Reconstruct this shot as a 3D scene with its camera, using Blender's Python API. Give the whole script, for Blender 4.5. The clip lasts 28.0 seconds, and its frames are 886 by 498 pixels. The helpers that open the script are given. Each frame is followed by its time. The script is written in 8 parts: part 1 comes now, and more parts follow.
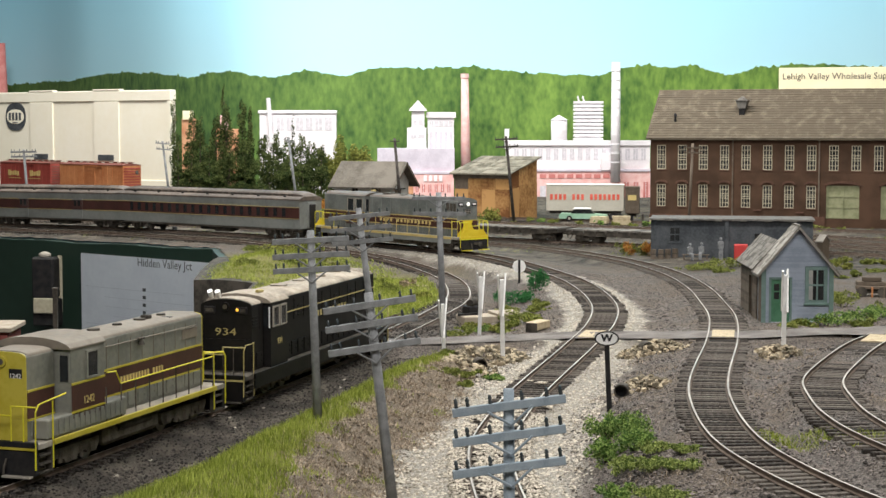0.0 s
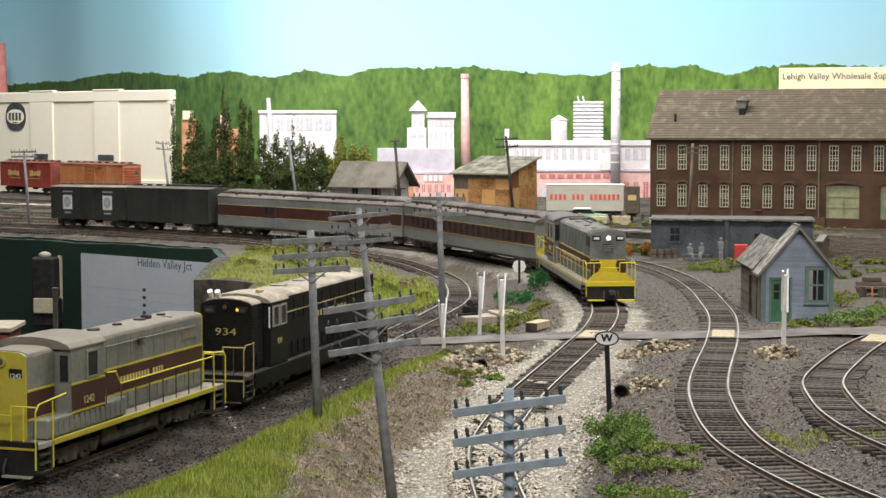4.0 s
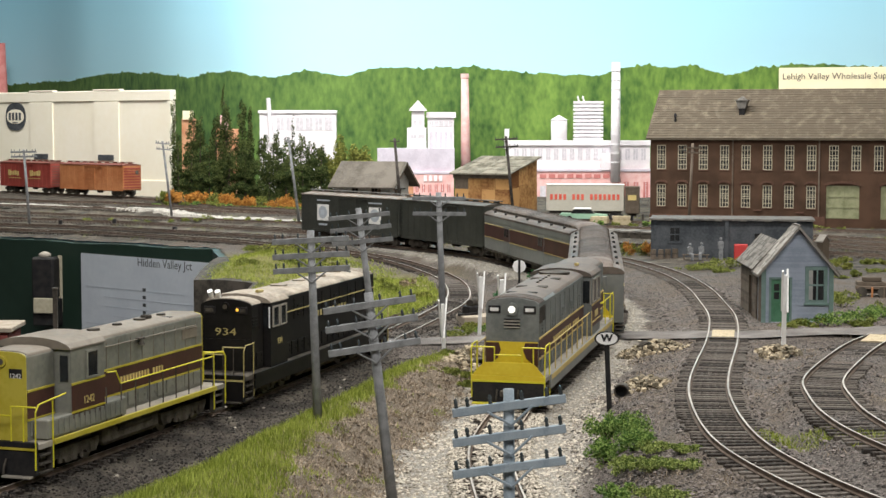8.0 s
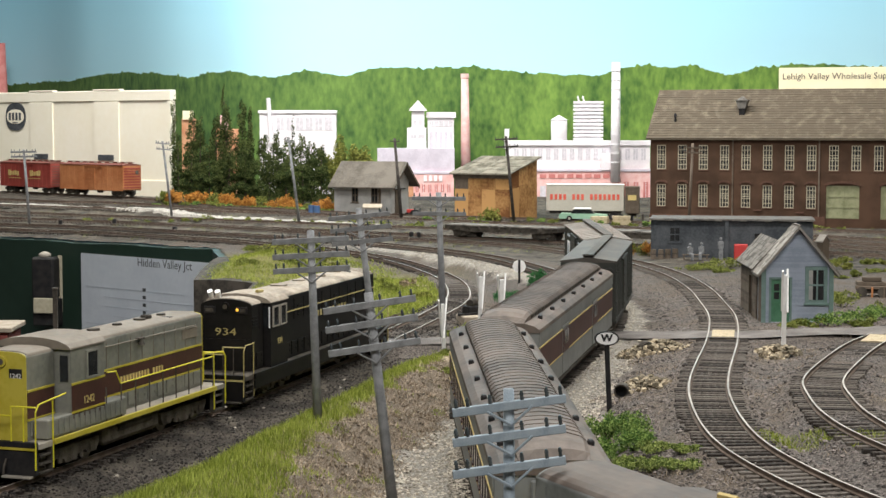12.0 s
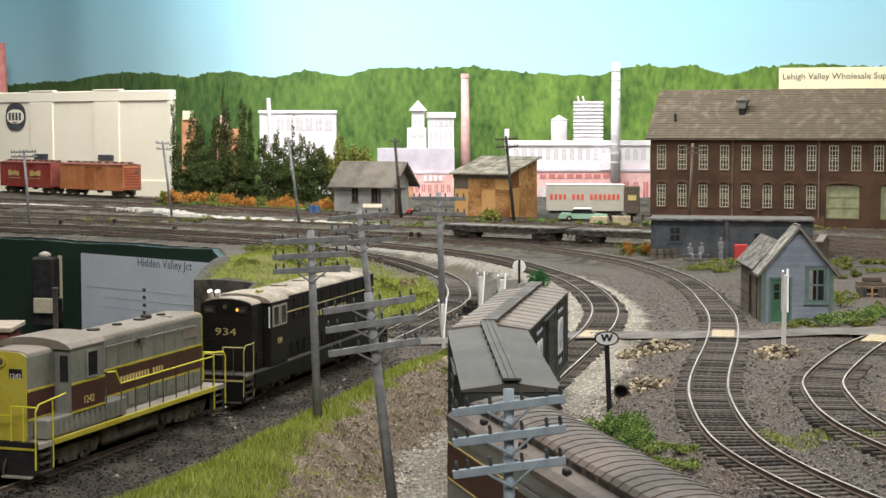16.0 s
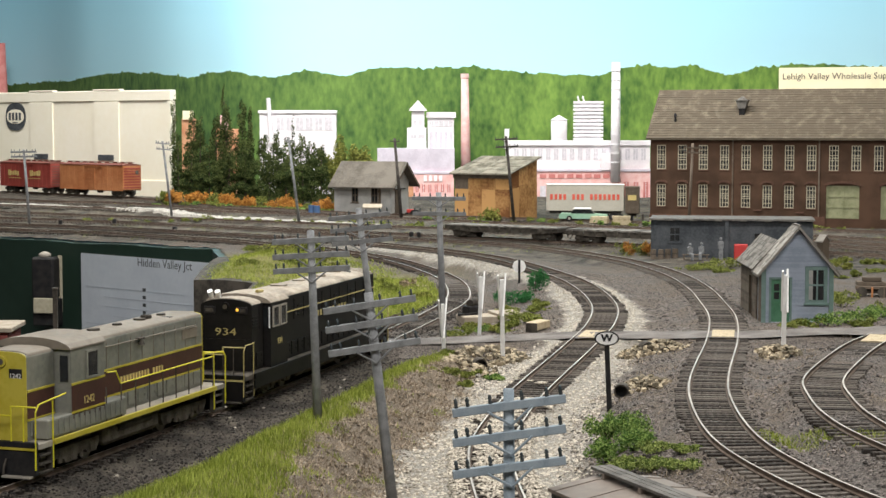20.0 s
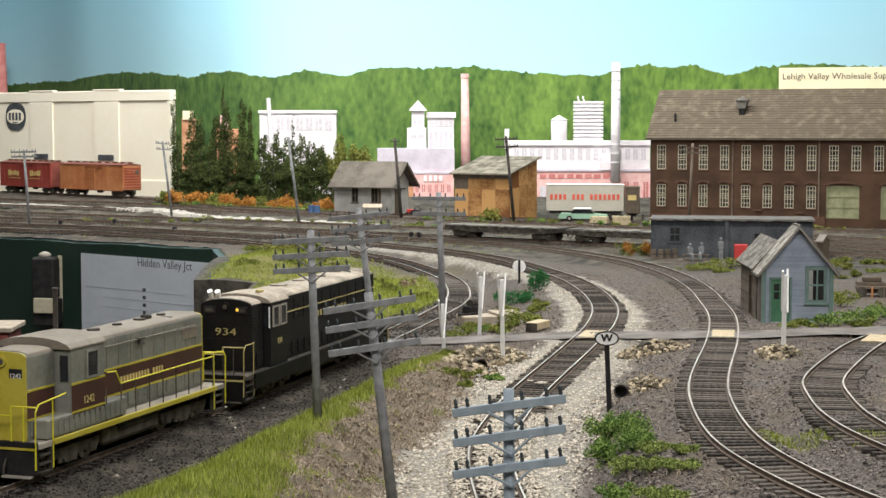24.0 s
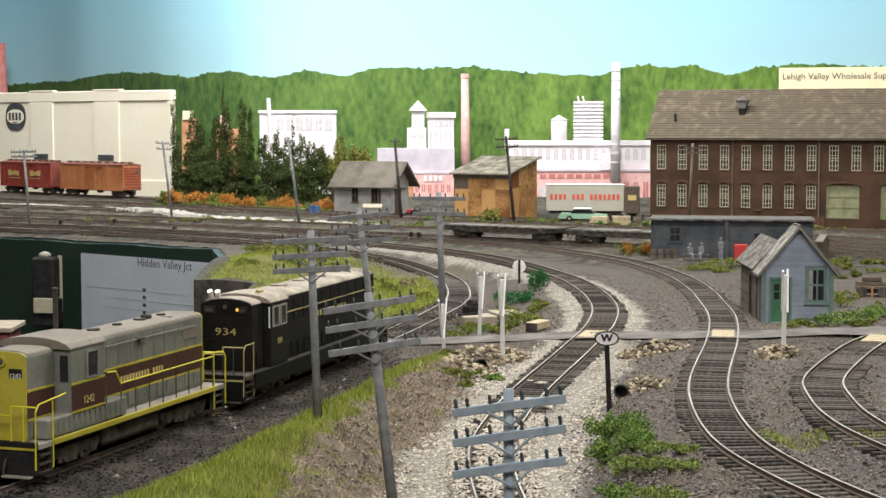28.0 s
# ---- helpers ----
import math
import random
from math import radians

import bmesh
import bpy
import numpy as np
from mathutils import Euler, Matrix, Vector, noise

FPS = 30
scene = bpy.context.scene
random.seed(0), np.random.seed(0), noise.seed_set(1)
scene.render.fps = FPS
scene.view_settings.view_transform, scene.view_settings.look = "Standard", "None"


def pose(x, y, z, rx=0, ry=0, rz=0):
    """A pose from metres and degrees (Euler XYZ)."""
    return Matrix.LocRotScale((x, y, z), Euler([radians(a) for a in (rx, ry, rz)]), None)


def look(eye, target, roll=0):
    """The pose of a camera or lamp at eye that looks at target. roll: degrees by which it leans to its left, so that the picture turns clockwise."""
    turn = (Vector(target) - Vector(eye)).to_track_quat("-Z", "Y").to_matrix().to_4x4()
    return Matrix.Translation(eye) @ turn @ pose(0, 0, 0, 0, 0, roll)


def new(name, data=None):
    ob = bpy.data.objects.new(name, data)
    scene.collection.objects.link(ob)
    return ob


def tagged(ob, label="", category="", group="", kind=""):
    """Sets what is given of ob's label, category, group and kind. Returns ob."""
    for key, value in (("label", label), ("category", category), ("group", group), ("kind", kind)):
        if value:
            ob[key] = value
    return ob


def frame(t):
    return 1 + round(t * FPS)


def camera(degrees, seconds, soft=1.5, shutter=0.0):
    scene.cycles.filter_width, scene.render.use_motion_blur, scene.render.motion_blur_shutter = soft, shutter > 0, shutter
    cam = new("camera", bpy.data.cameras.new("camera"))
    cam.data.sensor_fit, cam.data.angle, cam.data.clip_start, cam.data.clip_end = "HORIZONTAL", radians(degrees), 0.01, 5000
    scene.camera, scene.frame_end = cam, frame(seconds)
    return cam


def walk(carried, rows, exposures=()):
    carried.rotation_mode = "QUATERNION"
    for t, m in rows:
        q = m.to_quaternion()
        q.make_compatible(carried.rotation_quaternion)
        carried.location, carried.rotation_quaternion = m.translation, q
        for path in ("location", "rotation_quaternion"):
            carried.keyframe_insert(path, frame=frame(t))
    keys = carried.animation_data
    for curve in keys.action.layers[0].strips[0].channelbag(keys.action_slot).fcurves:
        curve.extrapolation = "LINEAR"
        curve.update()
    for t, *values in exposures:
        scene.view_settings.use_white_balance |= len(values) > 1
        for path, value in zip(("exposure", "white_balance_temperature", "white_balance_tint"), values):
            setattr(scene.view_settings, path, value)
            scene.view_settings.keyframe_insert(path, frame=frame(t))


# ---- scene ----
K = 0.001  # model measures below are in millimetres, H0 scale, rail top of the main line at zero
cam = camera(29.29, 28.0)
EYE = look((0, 0, 0.125), (0, 1.0, 0.125 - 0.072))
walk(cam, [(0, EYE), (28.0, EYE)])

# ---- light ----
world = bpy.data.worlds.new("room")
scene.world = world
world.use_nodes = True
world.node_tree.nodes["Background"].inputs[0].default_value = (0.9, 0.95, 1.0, 1)
world.node_tree.nodes["Background"].inputs[1].default_value = 0.05
scene.view_settings.exposure = 0.0


def area_lamp(x, y, z, sx, sy, power, colour, target=None):
    d = bpy.data.lights.new("unseen_area_lamp", "AREA")
    d.shape, d.size, d.size_y, d.energy, d.color = "RECTANGLE", sx * K, sy * K, power, colour
    ob = new("unseen_area_lamp", d)
    t = target or (x, y, 0)
    ob.matrix_basis = look((x * K, y * K, z * K), [v * K for v in t])
    return ob


# unseen lamps: the second added to brighten the left, the fourth the near fronts
area_lamp(60, 2080, 900, 1000, 160, 13.5, (1.0, 0.975, 0.925), (120, 2420, 60))
area_lamp(-540, 2200, 950, 640, 160, 10.8, (1.0, 0.975, 0.925), (-470, 2640, 60))
area_lamp(60, 1050, 1020, 1500, 220, 21.5, (1.0, 0.972, 0.925))
area_lamp(100, -250, 900, 1300, 220, 12.5, (1.0, 0.972, 0.945), (50, 900, 0))


# ---- materials ----
def mat(name, colour, second=None, scale=300.0, rough=0.6, metal=0.0, bump=0.0, fine=None, mix=(0.35, 0.65), island=0.0, detail=6.0):
    """A mottled surface: two colours by noise at two sizes, with relief. scale: noise cells per metre."""
    m = bpy.data.materials.new(name)
    m.use_nodes = True
    nt = m.node_tree
    N, L = nt.nodes, nt.links
    b = N["Principled BSDF"]
    b.inputs["Roughness"].default_value, b.inputs["Metallic"].default_value = rough, metal
    if rough >= 0.75:
        b.inputs["Specular IOR Level"].default_value = 0.2
    second = second or tuple(c * 0.8 for c in colour)
    co = N.new("ShaderNodeTexCoord")
    n1 = N.new("ShaderNodeTexNoise")
    n1.inputs["Scale"].default_value, n1.inputs["Detail"].default_value = scale, detail
    n2 = N.new("ShaderNodeTexNoise")
    n2.inputs["Scale"].default_value, n2.inputs["Detail"].default_value = (fine or scale * 9), 3
    for n in (n1, n2):
        L.new(co.outputs["Object"], n.inputs["Vector"])
    add = N.new("ShaderNodeMath")
    add.operation = "MULTIPLY_ADD"
    L.new(n2.outputs["Fac"], add.inputs[0])
    add.inputs[1].default_value = 0.45
    L.new(n1.outputs["Fac"], add.inputs[2])
    sub = N.new("ShaderNodeMath")
    sub.operation = "SUBTRACT"
    L.new(add.outputs[0], sub.inputs[0])
    sub.inputs[1].default_value = 0.22
    last = sub.outputs[0]
    if island:
        info = N.new("ShaderNodeObjectInfo") if island > 0 else N.new("ShaderNodeNewGeometry")
        out = info.outputs["Random"] if island > 0 else info.outputs["Random Per Island"]
        a2 = N.new("ShaderNodeMath")
        a2.operation = "MULTIPLY_ADD"
        L.new(out, a2.inputs[0])
        a2.inputs[1].default_value = abs(island)
        L.new(last, a2.inputs[2])
        a3 = N.new("ShaderNodeMath")
        a3.operation = "SUBTRACT"
        L.new(a2.outputs[0], a3.inputs[0])
        a3.inputs[1].default_value = abs(island) / 2
        last = a3.outputs[0]
    r = N.new("ShaderNodeValToRGB")
    r.color_ramp.elements[0].position, r.color_ramp.elements[1].position = mix
    r.color_ramp.elements[0].color, r.color_ramp.elements[1].color = (*colour, 1), (*second, 1)
    L.new(last, r.inputs["Fac"])
    L.new(r.outputs["Color"], b.inputs["Base Color"])
    if bump:
        bp = N.new("ShaderNodeBump")
        bp.inputs["Strength"].default_value, bp.inputs["Distance"].default_value = min(1.0, bump), 0.001
        L.new(n2.outputs["Fac"], bp.inputs["Height"])
        L.new(bp.outputs["Normal"], b.inputs["Normal"])
    return m


def glow(name, colour, strength):
    m = bpy.data.materials.new(name)
    m.use_nodes = True
    b = m.node_tree.nodes["Principled BSDF"]
    b.inputs["Base Color"].default_value = (*colour, 1)
    b.inputs["Emission Color"].default_value, b.inputs["Emission Strength"].default_value = (*colour, 1), strength
    return m


M = {}
M["steel"] = mat("rail_steel", (0.62, 0.56, 0.49), (0.34, 0.29, 0.25), 30, 0.48, 0.55)
M["rail_rust"] = mat("rusty_rail_side", (0.085, 0.062, 0.048), (0.15, 0.112, 0.088), 200, 0.75)
M["tie"] = mat("weathered_tie", (0.035, 0.029, 0.025), (0.15, 0.13, 0.112), 500, 0.85, bump=0.5, island=0.5)
M["light_ballast"] = mat("limestone_ballast", (0.3, 0.28, 0.25), (0.62, 0.59, 0.53), 700, 0.9, bump=1.0, fine=2600)
M["light_stone"] = mat("limestone_chip", (0.31, 0.275, 0.225), (0.66, 0.6, 0.5), 200, 0.9, island=-0.8)
M["dark_stone"] = mat("cinder_chip", (0.04, 0.035, 0.032), (0.27, 0.235, 0.212), 200, 0.9, island=-0.8)
M["tan_stone"] = mat("tan_rubble_stone", (0.13, 0.11, 0.078), (0.46, 0.385, 0.27), 120, 0.9, bump=0.5, island=0.7)
M["timber"] = mat("pale_crossing_plank", (0.42, 0.34, 0.22), (0.56, 0.47, 0.32), 250, 0.75, bump=0.3, island=0.12)
M["pole"] = mat("grey_weathered_pole", (0.17, 0.175, 0.18), (0.26, 0.265, 0.27), 250, 0.8, bump=0.3)
M["pole_blue"] = mat("bluish_grey_pole", (0.2, 0.25, 0.29), (0.28, 0.33, 0.37), 250, 0.7, bump=0.2)
M["pole_dark"] = mat("dark_creosote_pole", (0.035, 0.03, 0.028), (0.075, 0.065, 0.058), 250, 0.8)
M["insulator"] = mat("dark_glass_insulator", (0.035, 0.042, 0.045), (0.07, 0.08, 0.085), 400, 0.25)
M["white"] = mat("white_paint", (0.86, 0.855, 0.84), (0.76, 0.75, 0.73), 300, 0.55)
M["black"] = mat("black_paint", (0.013, 0.013, 0.015), (0.03, 0.028, 0.027), 120, 0.55)
M["concrete"] = mat("pale_concrete", (0.33, 0.28, 0.22), (0.46, 0.4, 0.32), 150, 0.85, bump=0.3)
M["road"] = mat("worn_asphalt_road", (0.12, 0.108, 0.1), (0.22, 0.2, 0.185), 60, 0.9, bump=0.4, fine=1500)
M["grass"] = mat("yellow_green_grass", (0.16, 0.21, 0.025), (0.42, 0.47, 0.1), 30, 0.85, island=-0.8)
M["dry_grass"] = mat("straw_dry_grass", (0.18, 0.135, 0.09), (0.52, 0.42, 0.31), 30, 0.9, island=-0.8)
M["bush"] = mat("mid_green_foam_foliage", (0.075, 0.15, 0.035), (0.31, 0.43, 0.12), 60, 0.9, island=-0.7)
M["bush_dark"] = mat("deep_green_foliage", (0.018, 0.1, 0.03), (0.06, 0.22, 0.07), 60, 0.85, island=-0.7)
M["tree"] = mat("dark_tree_foliage", (0.03, 0.05, 0.016), (0.12, 0.15, 0.045), 40, 0.95, island=-0.7)
M["weed_tree"] = mat("olive_tree_foliage", (0.12, 0.13, 0.028), (0.31, 0.32, 0.08), 40, 0.95, island=-0.7)
M["scrub"] = mat("bright_green_scrub", (0.1, 0.145, 0.035), (0.38, 0.44, 0.14), 60, 0.9, island=-0.7)
M["gp_grey"] = mat("dusty_loco_grey", (0.155, 0.158, 0.138), (0.25, 0.246, 0.21), 45, 0.55)
M["grime"] = mat("dusty_truck_grime", (0.075, 0.066, 0.054), (0.19, 0.165, 0.135), 150, 0.85)
M["weed"] = mat("olive_weed_foliage", (0.11, 0.135, 0.028), (0.29, 0.32, 0.085), 60, 0.9, island=-0.7)
M["orange"] = mat("autumn_orange_foliage", (0.32, 0.14, 0.03), (0.62, 0.33, 0.08), 50, 0.9, island=-0.7)
M["bark"] = mat("brown_bark", (0.06, 0.045, 0.035), (0.12, 0.09, 0.07), 200, 0.9)
M["brick"] = mat("brown_red_brick", (0.046, 0.026, 0.016), (0.086, 0.048, 0.03), 30, 0.85, bump=0.3, fine=1200)
M["hut_brick"] = mat("weathered_red_hut_brick", (0.13, 0.03, 0.028), (0.25, 0.075, 0.065), 90, 0.8, bump=0.3)
M["brick_trim"] = mat("brown_brick_trim", (0.065, 0.034, 0.024), (0.11, 0.058, 0.04), 60, 0.85)
M["cream"] = mat("cream_window_paint", (0.46, 0.42, 0.31), (0.36, 0.325, 0.24), 300, 0.6)
M["dark_glass"] = mat("dark_window_glass", (0.012, 0.014, 0.016), (0.03, 0.032, 0.034), 40, 0.12)
M["dock_green"] = mat("pale_olive_door_paint", (0.19, 0.2, 0.105), (0.27, 0.275, 0.16), 150, 0.7)
M["slate"] = mat("brown_slate_shingle", (0.11, 0.09, 0.066), (0.2, 0.166, 0.12), 90, 0.85, bump=0.4, island=0.35)
M["tar_paper"] = mat("faded_tar_paper", (0.085, 0.075, 0.062), (0.15, 0.132, 0.112), 40, 0.9, bump=0.3, island=0.3)
M["shingle"] = mat("grey_wood_shingle", (0.15, 0.137, 0.12), (0.36, 0.335, 0.3), 120, 0.85, bump=0.4, island=0.5)
M["tan_roof"] = mat("patched_tan_roofing", (0.13, 0.118, 0.092), (0.25, 0.228, 0.18), 60, 0.9, bump=0.3, island=0.5)
M["grey_wall"] = mat("light_grey_board", (0.36, 0.355, 0.345), (0.47, 0.46, 0.44), 80, 0.8)
M["blue_wall"] = mat("pale_blue_clapboard", (0.33, 0.38, 0.46), (0.42, 0.47, 0.55), 80, 0.75, island=0.25)
M["teal"] = mat("blue_green_trim", (0.14, 0.22, 0.2), (0.19, 0.28, 0.26), 150, 0.6)
M["door_green"] = mat("green_door_paint", (0.06, 0.19, 0.1), (0.09, 0.25, 0.14), 150, 0.6)
M["brown_wall"] = mat("dark_brown_board", (0.1, 0.078, 0.058), (0.16, 0.128, 0.1), 120, 0.85, island=0.4)
M["slate_wall"] = mat("blue_grey_stucco", (0.04, 0.046, 0.053), (0.085, 0.092, 0.1), 45, 0.85, bump=0.2)
M["wood_panel"] = mat("orange_brown_plywood", (0.17, 0.07, 0.024), (0.5, 0.28, 0.11), 28, 0.75, island=0.5)
M["cream_wall"] = mat("cream_plaster", (0.84, 0.79, 0.65), (0.87, 0.83, 0.71), 12, 0.75)
M["print_white"] = mat("bleached_print_white", (0.84, 0.82, 0.84), (0.74, 0.7, 0.74), 60, 0.8)
M["print_pink"] = mat("pink_print_brick", (0.74, 0.4, 0.38), (0.8, 0.55, 0.53), 90, 0.8)
M["print_lilac"] = mat("lilac_print_roof", (0.52, 0.48, 0.56), (0.64, 0.6, 0.68), 60, 0.8)
M["print_red"] = mat("red_print_wall", (0.5, 0.16, 0.15), (0.6, 0.25, 0.23), 60, 0.8)
M["print_line"] = mat("grey_print_window", (0.52, 0.5, 0.54), (0.66, 0.63, 0.68), 200, 0.8)
M["print_orange"] = mat("orange_print_brick", (0.5, 0.22, 0.12), (0.6, 0.34, 0.2), 90, 0.8)
M["fascia"] = mat("dark_green_fascia", (0.012, 0.03, 0.02), (0.018, 0.04, 0.028), 8, 0.5)
M["paper"] = mat("white_paper", (0.5, 0.54, 0.6), (0.56, 0.6, 0.65), 20, 0.6)
M["ink"] = mat("dark_ink", (0.04, 0.045, 0.05), (0.06, 0.065, 0.07), 100, 0.7)
M["pale_ink"] = mat("pale_grey_ink", (0.42, 0.455, 0.51), (0.46, 0.495, 0.55), 100, 0.7)
M["sign_cream"] = mat("cream_card", (0.82, 0.74, 0.5), (0.86, 0.78, 0.55), 30, 0.7)
M["brown_ink"] = mat("brown_lettering", (0.04, 0.028, 0.024), (0.06, 0.04, 0.035), 100, 0.7)
M["room_wall"] = mat("room_plaster", (0.6, 0.6, 0.57), (0.66, 0.66, 0.63), 6, 0.8)
M["room_floor"] = mat("room_floor_carpet", (0.1, 0.1, 0.11), (0.14, 0.14, 0.15), 200, 0.95)
# rolling stock
M["el_grey"] = mat("loco_grey_paint", (0.12, 0.13, 0.125), (0.2, 0.21, 0.2), 60, 0.5)
M["el_roof"] = mat("dusty_tan_grey_roof", (0.15, 0.115, 0.09), (0.07, 0.058, 0.05), 30, 0.62, mix=(0.3, 0.7))
M["el_maroon"] = mat("loco_maroon_paint", (0.05, 0.017, 0.014), (0.075, 0.027, 0.022), 60, 0.5)
M["el_yellow"] = mat("loco_yellow_paint", (0.62, 0.45, 0.02), (0.7, 0.55, 0.04), 60, 0.45)
M["gp_yellow"] = mat("dull_loco_yellow", (0.4, 0.33, 0.02), (0.5, 0.42, 0.06), 60, 0.5)
M["rail_yellow"] = mat("handrail_yellow", (0.72, 0.66, 0.03), (0.6, 0.54, 0.03), 60, 0.5)
M["gold"] = mat("dull_gold_lettering", (0.5, 0.38, 0.13), (0.58, 0.45, 0.18), 80, 0.6)
M["lack_black"] = mat("loco_black_paint", (0.006, 0.0055, 0.006), (0.015, 0.0135, 0.013), 40, 0.5)
M["dusty_white"] = mat("dusty_pale_roof", (0.48, 0.42, 0.34), (0.19, 0.16, 0.13), 45, 0.75, mix=(0.3, 0.7))
M["under"] = mat("sooty_underframe", (0.035, 0.031, 0.026), (0.1, 0.087, 0.072), 120, 0.8)
M["walkway"] = mat("dusty_walkway", (0.36, 0.33, 0.28), (0.24, 0.22, 0.19), 60, 0.8)
M["wheel"] = mat("wheel_tread_metal", (0.1, 0.085, 0.07), (0.2, 0.18, 0.16), 80, 0.4, 0.6)
M["coach_grey"] = mat("coach_grey_paint", (0.16, 0.168, 0.162), (0.225, 0.232, 0.22), 30, 0.5)
M["coach_roof"] = mat("weathered_coach_roof", (0.072, 0.057, 0.047), (0.165, 0.13, 0.106), 30, 0.62, bump=0.2)
M["box_green"] = mat("dark_green_boxcar_paint", (0.03, 0.032, 0.027), (0.05, 0.052, 0.044), 40, 0.55)
M["box_roof"] = mat("galvanised_roof", (0.25, 0.205, 0.17), (0.15, 0.123, 0.102), 30, 0.62, mix=(0.3, 0.7))
M["box_roof_dark"] = mat("dark_weathered_roof", (0.07, 0.062, 0.052), (0.115, 0.102, 0.085), 30, 0.65)
M["box_red"] = mat("boxcar_red_paint", (0.25, 0.035, 0.025), (0.32, 0.06, 0.045), 40, 0.6)
M["box_orange"] = mat("reefer_orange_paint", (0.36, 0.12, 0.04), (0.5, 0.21, 0.085), 40, 0.6)
M["box_brown"] = mat("freight_car_brown", (0.16, 0.05, 0.035), (0.22, 0.08, 0.06), 40, 0.65)
M["deck"] = mat("grey_timber_deck", (0.1, 0.092, 0.082), (0.24, 0.22, 0.195), 150, 0.85, island=0.5)
M["trailer"] = mat("tan_grey_trailer_paint", (0.44, 0.41, 0.35), (0.52, 0.49, 0.42), 40, 0.55)
M["trailer_red"] = mat("red_lettering", (0.6, 0.07, 0.04), (0.66, 0.12, 0.08), 100, 0.6)
M["lamp_white"] = glow("headlight_glass", (1.0, 0.97, 0.88), 1.1)
M["lamp_amber"] = glow("amber_marker_light", (1.0, 0.5, 0.05), 0.9)
M["soot_stone"] = mat("black_cinder_chip", (0.015, 0.013, 0.012), (0.09, 0.078, 0.068), 200, 0.9, island=-0.8)
M["clod"] = mat("brown_earth_clod", (0.1, 0.08, 0.06), (0.38, 0.32, 0.245), 200, 0.95, island=-0.8)
M["letter_cream"] = mat("worn_gold_lettering", (0.42, 0.34, 0.12), (0.52, 0.44, 0.2), 120, 0.6)
M["gp_roof"] = mat("sooty_grey_hood_roof", (0.16, 0.135, 0.105), (0.26, 0.225, 0.18), 35, 0.65, mix=(0.3, 0.7))
M["red"] = mat("red_paint", (0.45, 0.03, 0.03), (0.5, 0.06, 0.05), 80, 0.5)
M["car_green"] = mat("pale_green_car_paint", (0.27, 0.45, 0.33), (0.33, 0.52, 0.4), 40, 0.3)
M["blue"] = mat("blue_drum_paint", (0.06, 0.13, 0.28), (0.1, 0.18, 0.34), 80, 0.5)
M["roof_edge"] = mat("grey_roof_edge", (0.09, 0.085, 0.078), (0.18, 0.17, 0.155), 150, 0.8)
M["figure"] = mat("grey_figure_paint", (0.12, 0.13, 0.14), (0.24, 0.245, 0.25), 300, 0.7)


for q in ("lack_black", "under", "black"):
    M[q].node_tree.nodes["Principled BSDF"].inputs["Specular IOR Level"].default_value = 0.2


# ---- mesh helpers, all in millimetres ----
def B():
    return bmesh.new()


def bevel(bm, geom_edges, w):
    if w > 0:
        bmesh.ops.bevel(bm, geom=geom_edges, offset=w, segments=1, affect="EDGES", profile=0.5)


def box(bm, x0, x1, y0, y1, z0, z1, w=0.0, m=None):
    q = Matrix.Translation(((x0 + x1) / 2, (y0 + y1) / 2, (z0 + z1) / 2)) @ Matrix.Diagonal((abs(x1 - x0), abs(y1 - y0), abs(z1 - z0), 1))
    g = bmesh.ops.create_cube(bm, size=1.0, matrix=(m @ q) if m else q)
    if w:
        bevel(bm, list({e for v in g["verts"] for e in v.link_edges}), w)
    return bm


def cyl(bm, p, q, r, r2=None, n=8):
    p, q = Vector(p), Vector(q)
    d = q - p
    m = Matrix.Translation((p + q) / 2) @ d.to_track_quat("Z", "Y").to_matrix().to_4x4()
    bmesh.ops.create_cone(bm, cap_ends=True, segments=n, radius1=r, radius2=r if r2 is None else r2, depth=d.length, matrix=m)
    return bm


def rod(bm, pts, r, n=6):
    for a, b in zip(pts, pts[1:]):
        cyl(bm, a, b, r, n=n)
    return bm


def ball(bm, p, r, sub=1, squash=(1, 1, 1)):
    bmesh.ops.create_icosphere(bm, subdivisions=sub, radius=1.0, matrix=Matrix.Translation(p) @ Matrix.Diagonal((r * squash[0], r * squash[1], r * squash[2], 1)))
    return bm


def prism(bm, prof, a, b, axis="y", m=None):
    """A closed profile, drawn out from a to b along x, y or z."""
    put = {"x": lambda u, v, w: (w, u, v), "y": lambda u, v, w: (u, w, v), "z": lambda u, v, w: (u, v, w)}[axis]
    r0 = [bm.verts.new((m @ Vector(put(u, v, a))) if m else put(u, v, a)) for u, v in prof]
    r1 = [bm.verts.new((m @ Vector(put(u, v, b))) if m else put(u, v, b)) for u, v in prof]
    n = len(prof)
    fs = [bm.faces.new((r0[i], r0[(i + 1) % n], r1[(i + 1) % n], r1[i])) for i in range(n)]
    fs += [bm.faces.new(r0[::-1]), bm.faces.new(r1)]
    bmesh.ops.recalc_face_normals(bm, faces=fs)
    return bm


def mesh_of(name, bm, material):
    for v in bm.verts:
        v.co *= K
    me = bpy.data.meshes.new(name)
    bm.to_mesh(me)
    bm.free()
    me.materials.append(M[material] if isinstance(material, str) else material)
    return me


